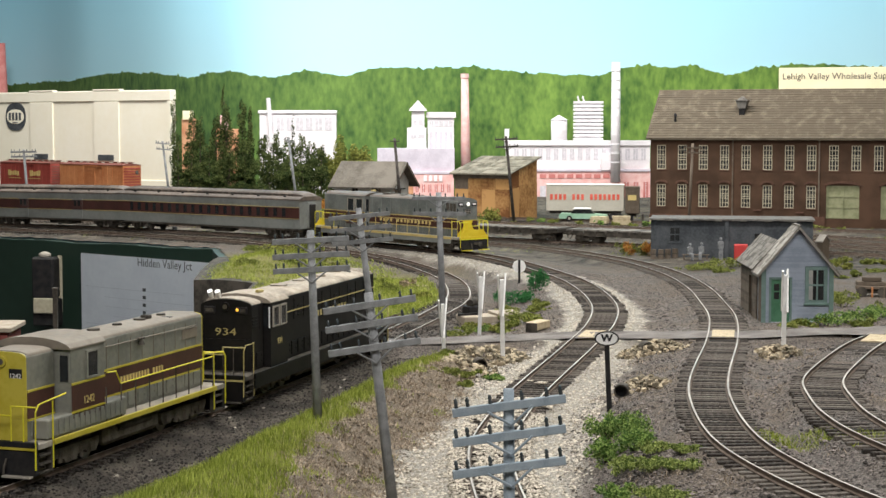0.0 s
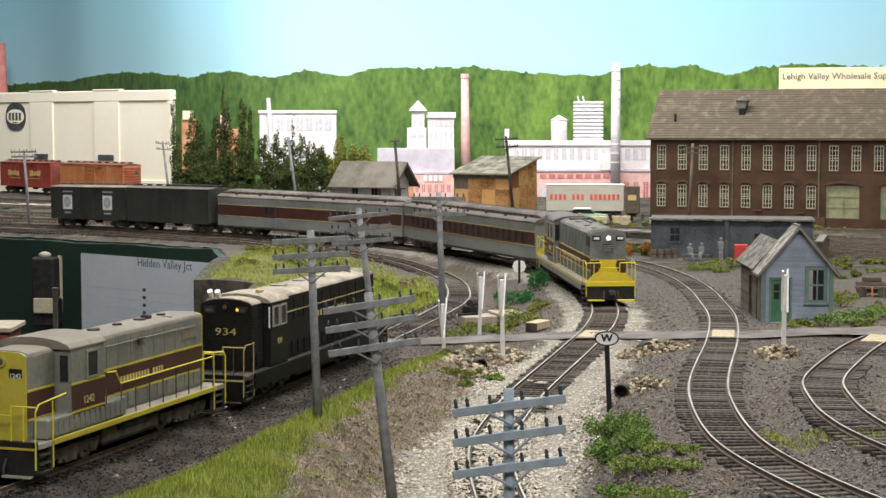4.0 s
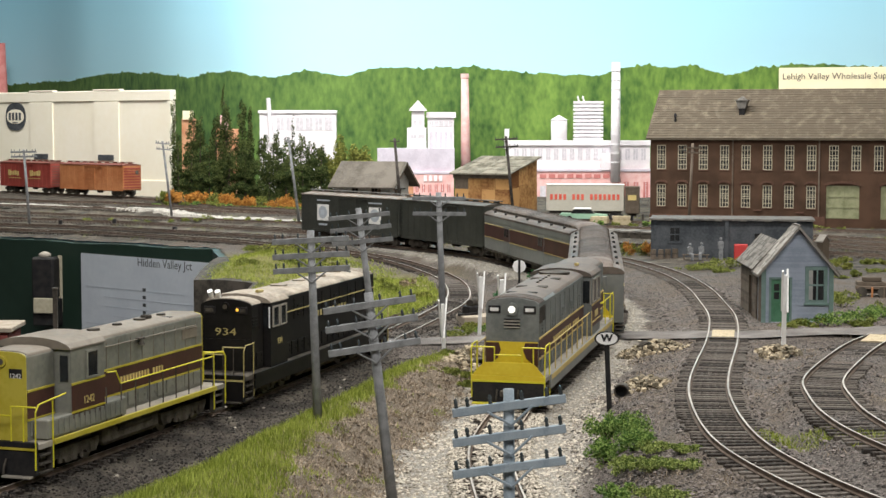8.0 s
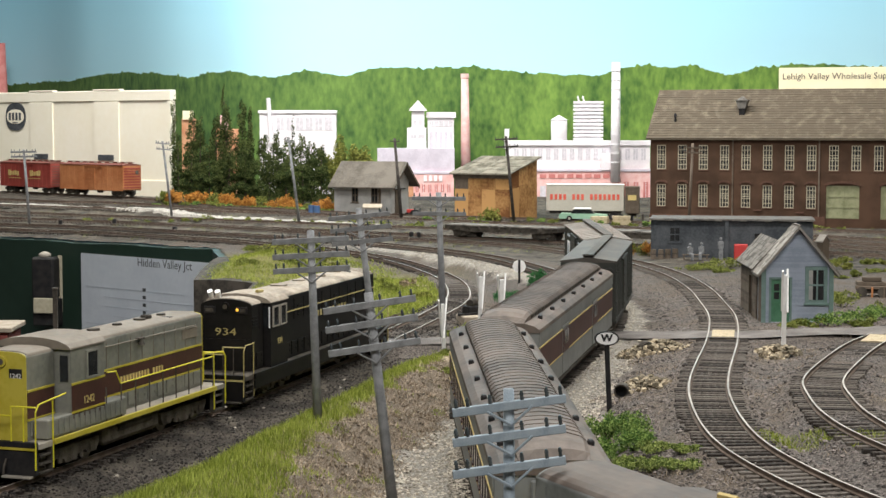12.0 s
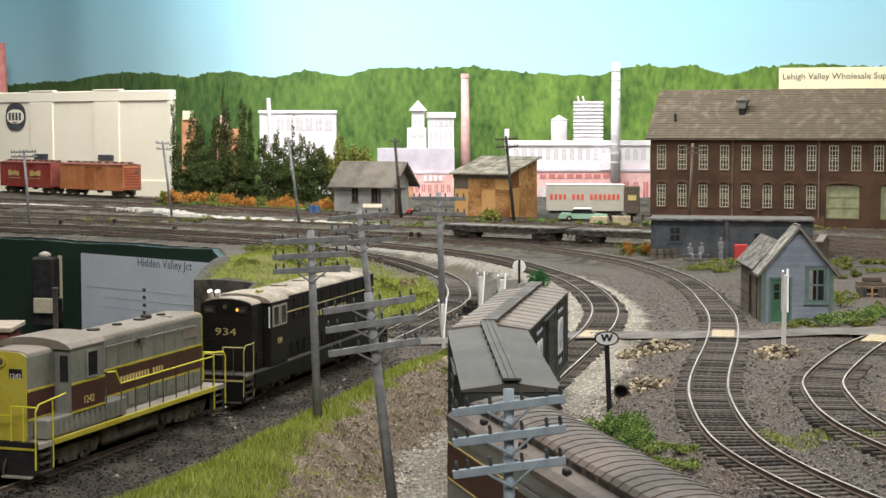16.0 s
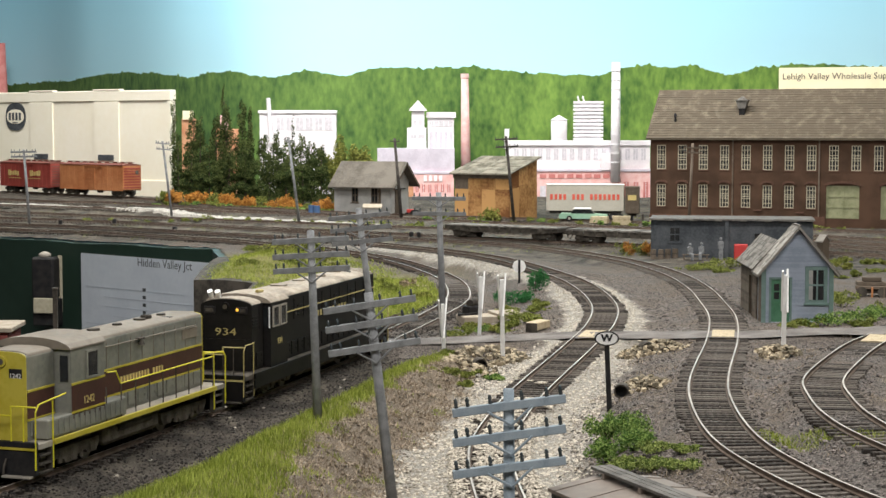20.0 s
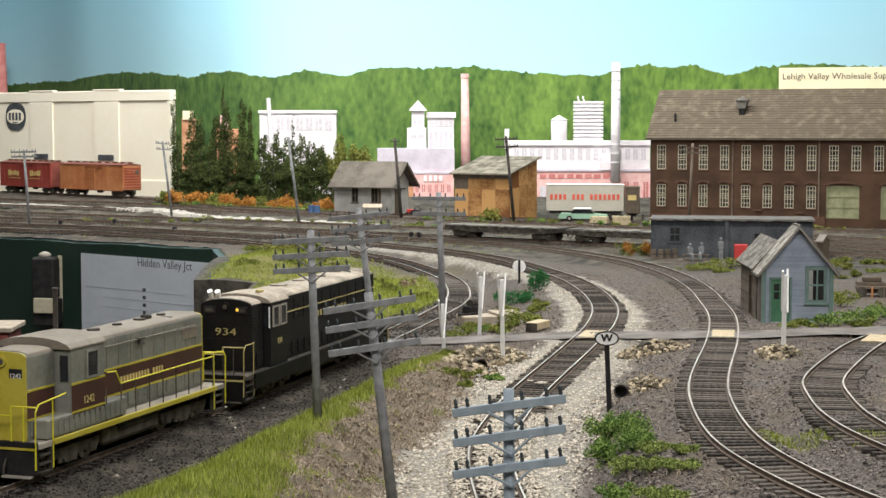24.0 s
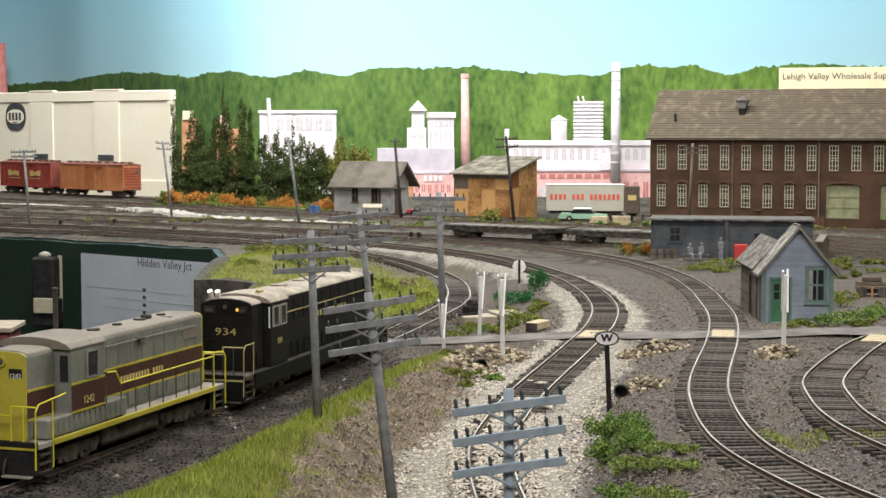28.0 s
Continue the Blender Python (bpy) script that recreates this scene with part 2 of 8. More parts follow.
def part(name, bm, material, parent=None, label="", at=None, smooth=False):
    me = bm if isinstance(bm, bpy.types.Mesh) else mesh_of(name, bm, material)
    if smooth:
        me.shade_smooth()
    ob = new(name, me)
    if parent:
        ob.parent = parent
    if at is not None:
        ob.matrix_basis = at
    if label:
        tagged(ob, label)
    return ob


def mm(x, y, z, rx=0, ry=0, rz=0):
    return pose(x * K, y * K, z * K, rx, ry, rz)


def thing(name, label, category, at=None, group="", kind=""):
    ob = tagged(new(name), label, category, group, kind)
    ob.empty_display_size = 0.01
    if at is not None:
        ob.matrix_basis = at
    return ob


def raw(name, verts, faces, material, parent=None, label=""):
    me = bpy.data.meshes.new(name)
    me.from_pydata([tuple(c * K for c in v) for v in verts], [], faces)
    me.materials.append(M[material])
    ob = new(name, me)
    if parent:
        ob.parent = parent
    if label:
        tagged(ob, label)
    return ob


def words(text, size, material, parent, at, name="lettering", label="", width=None, thick=0.12):
    """Raised lettering in the built-in font, its middle at the pose."""
    cu = bpy.data.curves.new(name, "FONT")
    cu.body, cu.size, cu.extrude, cu.align_x, cu.align_y, cu.resolution_u = text, size * K, thick * K, "CENTER", "CENTER", 2
    tmp = bpy.data.objects.new("tmp", cu)
    scene.collection.objects.link(tmp)
    bpy.context.view_layer.update()
    me = bpy.data.meshes.new_from_object(tmp.evaluated_get(bpy.context.evaluated_depsgraph_get()))
    bpy.data.objects.remove(tmp)
    if width and len(me.vertices):
        xs = [v.co.x for v in me.vertices]
        f = width * K / (max(xs) - min(xs))
        for v in me.vertices:
            v.co.x *= f
    me.materials.clear()
    me.materials.append(M[material])
    ob = new(name, me)
    ob.parent = parent
    ob.matrix_basis = at
    if label:
        tagged(ob, label)
    return ob


# ---- tracks: centre lines as x, y, z ----
def spline(pts, step=6.0):
    P = [Vector(p) for p in pts]
    P = [2 * P[0] - P[1]] + P + [2 * P[-1] - P[-2]]
    out = []
    for i in range(1, len(P) - 2):
        a, b, c, d = P[i - 1:i + 3]
        n = max(4, int((c - b).length / 3))
        for k in range(n):
            t = k / n
            out.append(0.5 * (2 * b + (c - a) * t + (2 * a - 5 * b + 4 * c - d) * t * t + (3 * b - a - 3 * c + d) * t ** 3))
    out.append(P[-2])
    acc, run = [0.0], 0.0
    for a, b in zip(out, out[1:]):
        run += (b - a).length
        acc.append(run)
    n = int(run / step)
    s = np.linspace(0, run, n + 1)
    arr = np.array([tuple(v) for v in out])
    res = np.stack([np.interp(s, acc, arr[:, k]) for k in range(3)], 1)
    for _ in range(6):
        res[1:-1] = res[1:-1] * 0.5 + (res[:-2] + res[2:]) * 0.25
    return res


LINES = {
    "main": spline([(-1460, 2640, 6), (-1060, 2390, 6), (-800, 2210, 6), (-640, 2130, 6.5), (-512, 2066, 7), (-382, 1960, 9.3), (-300, 1876, 11), (-234, 1822, 11.2), (-169, 1782, 10.2), (-108, 1745, 9), (-47, 1684, 8), (9, 1613, 7.3), (45, 1549, 6.7), (73, 1466, 6), (104, 1336, 4.3),
                    (113, 1196, 1.9), (102, 1084, 0), (77, 972, -2), (50, 862, -3.9), (35, 795, -5.1), (21, 711, -6.7), (19, 654, -7.7), (21, 602, -8.5), (25, 549, -9.5), (30, 503, -10.8), (38.5, 459, -12.8), (51, 420, -15.2), (68, 382, -17), (88, 345, -18), (113, 305, -18),
                    (141, 265, -18), (174, 225, -18), (214, 180, -18), (272, 120, -18), (338, 60, -18), (430, -20, -18), (570, -100, -18), (810, -150, -18), (1300, -165, -18), (2600, -165, -18)]),
    "right": spline([(-640, 2320, 0), (-420, 2225, 0), (-275, 2140, 0), (-122, 1988, 0), (-2, 1880, 0), (71, 1815, 0), (124, 1726, 0), (175, 1588, 0), (197, 1450, 0), (200, 1323, 0), (193, 1205, 0), (183, 1103, 1), (160, 965, 4), (129, 810, 8), (116, 732, 9), (109, 645, 10), (112, 589, 10), (127, 521, 10), (152, 455, 10), (190, 390, 10), (245, 320, 10)]),
    "spur": spline([(390, 1260, 0), (318, 1115, 1), (263, 999, 3), (234, 929, 7), (205, 853, 10), (172, 760, 12), (162, 704, 13), (157, 650, 14), (161, 600, 14), (178, 530, 14), (210, 460, 14)]),
    "low": spline([(-900, 2245, 4), (-662, 2100, 5), (-523, 2002, 5.5), (-368, 1893, 7.5), (-293, 1808, 9), (-223, 1747, 9.3), (-169, 1687, 9), (-123, 1650, 8), (-99, 1622, 7), (-70, 1603, 4.5), (-44, 1572, 2), (-17, 1528, -2), (3, 1468, -5), (12, 1390, -6), (10, 1290, -7), (-12, 1180, -8), (-45, 1040, -8), (-82, 900, -8), (-118, 785, -8), (-168, 632, -8), (-230, 450, -8), (-290, 270, -8)]),
    "flat": spline([(-700, 2345, 3), (-500, 2262, 2), (-300, 2170, 0), (-120, 2050, 0), (10, 1950, 0), (74, 1904, 0), (134, 1862, 0), (200, 1815, 0), (290, 1765, 0), (400, 1690, 0), (500, 1590, 0)]),
    "yard": spline([(-700, 2720, 23), (-570, 2580, 23), (-480, 2495, 23), (-400, 2425, 21), (-303, 2366, 16), (-158, 2325, 11), (-64, 2290, 8), (87, 2256, 5), (270, 2205, 2), (420, 2120, 0), (560, 2010, 0)]),
    "yard_c": spline([(-700, 2500, 22), (-560, 2430, 19.5), (-480, 2412, 19), (-384, 2376, 16), (-300, 2338, 13), (-200, 2300, 9.5), (-156, 2285, 8.2)]),
    "yard_b": spline([(-760, 2440, 20), (-560, 2372, 16), (-298, 2316, 11), (-156, 2283, 8), (60, 2215, 2), (250, 2120, 0), (430, 1960, 0), (560, 1820, 0)]),
    "yard_d": spline([(60, 2175, 1), (200, 2085, 0), (330, 1975, 0), (427, 1874, 0), (500, 1760, 0), (580, 1600, 0)]),
    "yard_e": spline([(-760, 2412, 12), (-520, 2318, 7), (-300, 2238, 4), (-120, 2155, 2), (60, 2070, 0), (200, 1985, 0), (330, 1880, 0), (430, 1780, 0), (540, 1630, 0)]),
    "side": spline([(-20, 1215, -8), (-58, 1090, -8), (-112, 930, -8), (-168, 770, -8), (-232, 590, -8), (-300, 390, -8)]),
}


# ---- ground ----
AISLE = [(-1764, 2977), (-504, 1934), (-389, 1837), (-228, 1698), (-207, 1600), (-205, 1412), (-152, 1384), (-160, 1200), (-225, 950), (-330, 640), (-420, 380), (-520, 150), (-600, -300), (-1700, -300)]
ROAD = [(-44, 1052, 0), (-5, 1043, 0), (50, 1036, 0), (100, 1027, 0), (150, 1001, 0), (200, 999, 0), (250, 1010, 0), (300, 1040, 0), (420, 1090, 0)]


def road_z(x):
    """Height of the road: level with the rails where it crosses them."""
    return np.interp(x, [-60, -30, 30, 86, 102, 140, 155, 178, 225, 275, 420], [-8.4, -8.4, -5.0, -1.5, -1.2, 1.4, 2.6, 2.4, 4.0, 2.2, -3])


def in_aisle(x, y):
    c = np.zeros(x.shape, bool)
    n = len(AISLE)
    for i in range(n):
        (x1, y1), (x2, y2) = AISLE[i], AISLE[(i + 1) % n]
        hit = ((y1 > y) != (y2 > y)) & (x < (x2 - x1) * (y - y1) / (y2 - y1 + 1e-9) + x1)
        c ^= hit
    return c


def near_line(x, y, line):
    """Distance to a centre line, and its height there."""
    p = LINES[line][::2]
    best, zz = np.full(x.shape, 1e9), np.zeros(x.shape)
    for q in p:
        d = (x - q[0]) ** 2 + (y - q[1]) ** 2
        m = d < best
        best, zz = np.where(m, d, best), np.where(m, q[2], zz)
    return np.sqrt(best), zz


def smooth(e0, e1, v):
    t = np.clip((v - e0) / (e1 - e0), 0, 1)
    return t * t * (3 - 2 * t)


def wobble(x, y, s, seed=0.0):
    return np.sin(x / s + seed) * np.cos(y / s * 1.17 + seed * 2) + 0.5 * np.sin(x / s * 2.3 + y / s * 1.9 + seed) + 0.25 * np.cos(x / s * 4.7 - y / s * 5.3)


def strip_edges(y):
    """The cutting beside the main line: x of the turf's outer edge, of its crest, of the foot of the earth face, and of the ballast's far edge."""
    return (np.interp(y, [400, 614, 703, 756, 872, 944, 1042], [-190, -121, -91, -77, -42, -26, -1]),
            np.interp(y, [400, 583, 676, 760, 845, 907, 988], [-66, -55, -54, -38, -20, -1, 8]),
            np.interp(y, [400, 627, 702, 760, 850, 895, 955, 1000], [-28, -22, -18, -1, 10, 16, 31, 52]),
            np.interp(y, [420, 500, 600, 664, 762, 856, 960, 1020], [78, 58, 46, 57, 73, 85, 111, 126]))


def height(x, y):
    x, y = np.asarray(x, float), np.asarray(y, float)
    base = np.interp(y, [0, 1350, 1600, 1850, 2100, 2210, 2440, 4000], [-6.5, -6.5, -2, -2, -5, -6.5, 16.5, 16.5])
    num, den = base * 1e-3, np.full(x.shape, 1e-3)
    lift = np.zeros(x.shape)
    for n in LINES:
        d, z = near_line(x, y, n)
        w = 1.0 / (1.0 + (d / 14.0) ** 4)
        num, den = num + w * (z - 6.0), den + w
        lift = np.maximum(lift, 3.1 * (1 - smooth(15, 25, d)))
    z = num / den + lift
    on = 1 - smooth(17, 27, np.abs(y - np.interp(x, [q[0] for q in ROAD], [q[1] for q in ROAD])))
    free = smooth(13, 19, np.minimum(near_line(x, y, "main")[0], np.minimum(near_line(x, y, "right")[0], near_line(x, y, "spur")[0])))
    on = on * (x > -52) * free
    z = z * (1 - on) + (road_z(x) - 0.7) * on
    # grassy mound inside the curve, and the low bank by the main line
    z = z + 14 * np.exp(-((x + 150) / 50) ** 2 - ((y - 1510) / 100) ** 2) * smooth(20, 60, near_line(x, y, "main")[0]) * smooth(18, 45, near_line(x, y, "low")[0])
    d1 = near_line(x, y, "main")[0]
    e1, e2, e3, _ = strip_edges(y)
    face = smooth(e2 - 3, e3, x + 3.5 * wobble(x, y, 7.0, 1.0))
    fade = 1 - smooth(915, 1000, y)
    z = z + 8.5 * smooth(e1, e1 + 0.55 * (e2 - e1), x) * (1 - face) * fade
    z = z + 1.1 * wobble(x, y, 4.5, 3.0) * np.exp(-((x - (e2 + e3) / 2) / 14) ** 2) * fade
    quiet = smooth(16, 30, np.minimum(d1, near_line(x, y, "right")[0]))
    return z + 0.35 * wobble(x, y, 9.0) * quiet + 0.9 * wobble(x, y, 37.0, 2.0) * quiet


def build_ground():
    xs = np.concatenate([np.arange(-1700, -700, 40), np.arange(-700, -260, 8), np.arange(-260, 330, 4.5), np.arange(330, 700, 12), np.arange(700, 2801, 50)])
    ys = np.concatenate([np.arange(-300, 480, 14), np.arange(480, 1300, 4.5), np.arange(1300, 2200, 8), np.arange(2200, 3700, 24)])
    X, Y = np.meshgrid(xs, ys)
    Z = height(X, Y)
    n, m = X.shape
    verts = np.stack([X, Y, Z], -1).reshape(-1, 3) * K
    i = np.arange(n * m).reshape(n, m)
    faces = np.stack([i[:-1, :-1], i[:-1, 1:], i[1:, 1:], i[1:, :-1]], -1).reshape(-1, 4)
    faces = faces[~in_aisle(X, Y).ravel()[faces].any(1)]
    me = bpy.data.meshes.new("ground")
    me.from_pydata(verts.tolist(), [], faces.tolist())
    me.shade_smooth()
    # soil kinds, spread as the scenery was laid: share of limestone, of turf, of dry turf
    x, y = X.ravel(), Y.ravel()
    d1 = near_line(x, y, "main")[0]
    dl = near_line(x, y, "low")[0]
    e1, e2, e3, e4 = strip_edges(y)
    w, near = 4 * wobble(x, y, 9.0), 1 - smooth(985, 1015, y)
    lime = (1 - smooth(24, 31, d1 + w)) * (1 - smooth(60, 130, -x)) * (1 - near) * smooth(15, 23, dl + 0.5 * w)
    lime = lime + near * smooth(e3 - 4, e3 + 4, x + w) * (1 - smooth(e4 - 5, e4 + 5, x + w))
    turf = near * smooth(e1 - 3, e1 + 4, x + 0.7 * w) * (1 - smooth(e2 - 5, e2 + 3, x + w))
    turf = np.maximum(turf, np.exp(-((x + 150) / 75) ** 4 - ((y - 1480) / 150) ** 4) * smooth(18, 24, dl))
    turf = np.maximum(turf, np.exp(-((x + 25) / 42) ** 4 - ((y - 1370) / 150) ** 4) * smooth(17, 22, dl))
    dry = near * smooth(e2 - 5, e2 + 3, x + w) * (1 - smooth(e3 - 4, e3 + 4, x + w))
    yard = np.maximum(smooth(1570, 1700, y + 0.4 * x), near * (1 - smooth(e1 - 3, e1 + 4, x + 0.7 * w)))
    col = me.color_attributes.new("soil", "FLOAT_COLOR", "POINT")
    col.data.foreach_set("color", np.stack([lime, turf, dry, yard], -1).ravel())
    m_ = bpy.data.materials.new("layout_soil")
    m_.use_nodes = True
    nt = m_.node_tree
    N, L = nt.nodes, nt.links
    b = N["Principled BSDF"]
    b.inputs["Roughness"].default_value = 0.95
    at = N.new("ShaderNodeAttribute")
    at.attribute_name = "soil"
    sep = N.new("ShaderNodeSeparateColor")
    L.new(at.outputs["Color"], sep.inputs[0])
    co = N.new("ShaderNodeTexCoord")

    def noise_node(s, d=5):
        q = N.new("ShaderNodeTexNoise")
        q.inputs["Scale"].default_value, q.inputs["Detail"].default_value = s, d
        L.new(co.outputs["Object"], q.inputs["Vector"])
        return q

    def ramp(fac, a, c, lo=0.35, hi=0.65):
        r = N.new("ShaderNodeValToRGB")
        r.color_ramp.elements[0].position, r.color_ramp.elements[1].position = lo, hi
        r.color_ramp.elements[0].color, r.color_ramp.elements[1].color = (*a, 1), (*c, 1)
        L.new(fac, r.inputs[0])
        return r.outputs[0]

    def blend(f, a, c):
        x_ = N.new("ShaderNodeMix")
        x_.data_type = "RGBA"
        L.new(f, x_.inputs["Factor"])
        L.new(a, x_.inputs["A"])
        L.new(c, x_.inputs["B"])
        return x_.outputs["Result"]

    grit, broad, fine, clump = noise_node(900), noise_node(25), noise_node(2600, 2), noise_node(140, 6)
    cinder = ramp(grit.outputs["Fac"], (0.045, 0.038, 0.034), (0.215, 0.185, 0.163))
    brown = ramp(grit.outputs["Fac"], (0.075, 0.058, 0.044), (0.2, 0.16, 0.125))
    limec = ramp(fine.outputs["Fac"], (0.22, 0.2, 0.17), (0.52, 0.485, 0.425))
    earth = blend(clump.outputs["Fac"], ramp(grit.outputs["Fac"], (0.035, 0.027, 0.02), (0.16, 0.125, 0.092)), ramp(fine.outputs["Fac"], (0.16, 0.125, 0.09), (0.42, 0.345, 0.26)))
    patch = noise_node(60)
    sooty = ramp(patch.outputs["Fac"], (0.04, 0.034, 0.027), (0.15, 0.128, 0.1), 0.36, 0.68)
    turfc = ramp(grit.outputs["Fac"], (0.13, 0.13, 0.03), (0.26, 0.24, 0.07))

    bf = N.new("ShaderNodeMapRange")
    L.new(broad.outputs["Fac"], bf.inputs[0])
    bf.inputs[1].default_value, bf.inputs[2].default_value = 0.42, 0.62
    c = blend(bf.outputs[0], cinder, brown)
    c = blend(sep.outputs[1], c, turfc)
    c = blend(sep.outputs[2], c, earth)
    c = blend(at.outputs["Alpha"], c, sooty)
    c = blend(sep.outputs[0], c, limec)
    L.new(c, b.inputs["Base Color"])
    bp = N.new("ShaderNodeBump")
    bp.inputs["Strength"].default_value, bp.inputs["Distance"].default_value = 1.0, 0.0012
    L.new(fine.outputs["Fac"], bp.inputs["Height"])
    L.new(bp.outputs["Normal"], b.inputs["Normal"])
    me.materials.append(m_)
    tagged(new("ground", me), "brown cinder and limestone model railway ground with turf", "ground", kind="structure")


build_ground()


def gz(x, y):
    return float(height(np.array([x]), np.array([y]))[0])


# ---- benchwork, room ----
def build_room():
    def finer(pts):
        out = []
        for (x1, y1), (x2, y2) in zip(pts, pts[1:]):
            n = max(1, int(math.hypot(x2 - x1, y2 - y1) / 15))
            out += [(x1 + (x2 - x1) * k / n, y1 + (y2 - y1) * k / n) for k in range(n)]
        return out + [pts[-1]]

    def board(pts, thick, back, drop):
        bm = B()
        ring = []
        for i, (x, y) in enumerate(pts):
            (xa, ya), (xb, yb) = pts[max(0, i - 1)], pts[min(len(pts) - 1, i + 1)]
            n = Vector((yb - ya, xa - xb, 0)).normalized()
            g = gz(x - n.x * 16, y - n.y * 16) - drop
            ring.append([bm.verts.new(c) for c in ((x + n.x * thick, y + n.y * thick, -420), (x + n.x * thick, y + n.y * thick, g), (x - n.x * back, y - n.y * back, g), (x - n.x * back, y - n.y * back, -420))])
        for a, b in zip(ring, ring[1:]):
            for k in range(4):
                bm.faces.new((a[k], a[(k + 1) % 4], b[(k + 1) % 4], b[k]))
        bmesh.ops.recalc_face_normals(bm, faces=bm.faces)
        return bm

    bm = board(finer([(-1764, 2977), (-504, 1934), (-389, 1837), (-228, 1698), (-207, 1600)]), 4, 8, 1.5)

    tagged(part("fascia", bm, "fascia"), "dark green painted fascia board of the far benchwork", "fascia", kind="structure")
    bm = board(finer([(-207, 1597), (-205, 1412), (-152, 1384), (-160, 1200), (-225, 950), (-330, 640), (-420, 380), (-520, 150), (-600, -300)]), 4, 14, 0.5)
    tagged(part("edge_board", bm, "under"), "dark edge board of the near benchwork", "fascia", kind="structure")
    bm = B()
    box(bm, -4000, 4000, -3000, 5000, -1060, -1050)
    tagged(part("floor", bm, "room_floor"), "dark grey carpeted room floor", "floor", kind="structure")
    bm = B()
    box(bm, -4000, 4000, -3000, 5000, 1250, 1270)
    tagged(part("ceiling", bm, "room_wall"), "pale plaster ceiling", "ceiling", kind="structure")
    for nm, b in (("wall_south", (-4000, 4000, -3100, -3000)), ("wall_east", (4000, 4100, -3000, 5000)), ("wall_west", (-4100, -4000, -3000, 5000)), ("wall_north", (-4000, 4000, 5000, 5100))):
        bm = B()
        box(bm, *b, -1060, 1260)
        tagged(part(nm, bm, "room_wall"), "pale plaster room wall", "wall", kind="structure")


build_room()

# ---- backdrop: sky sheet and painted hills along one curve ----
CURVE = spline([(2400, 2480, 0), (1500, 2600, 0), (800, 2690, 0), (200, 2720, 0), (-220, 2735, 0), (-420, 2860, 0), (-640, 3140, 0), (-900, 3440, 0), (-1500, 3750, 0)], 8.0)


def along(x0):
    """The point of the backdrop's curve at this bearing (x over y), and its direction."""
    k = int(np.argmin(np.abs(CURVE[:, 0] / CURVE[:, 1] - x0)))
    k = min(max(k, 1), len(CURVE) - 2)
    d = CURVE[k - 1] - CURVE[k + 1]
    return Vector(CURVE[k]), math.degrees(math.atan2(d[1], d[0]))


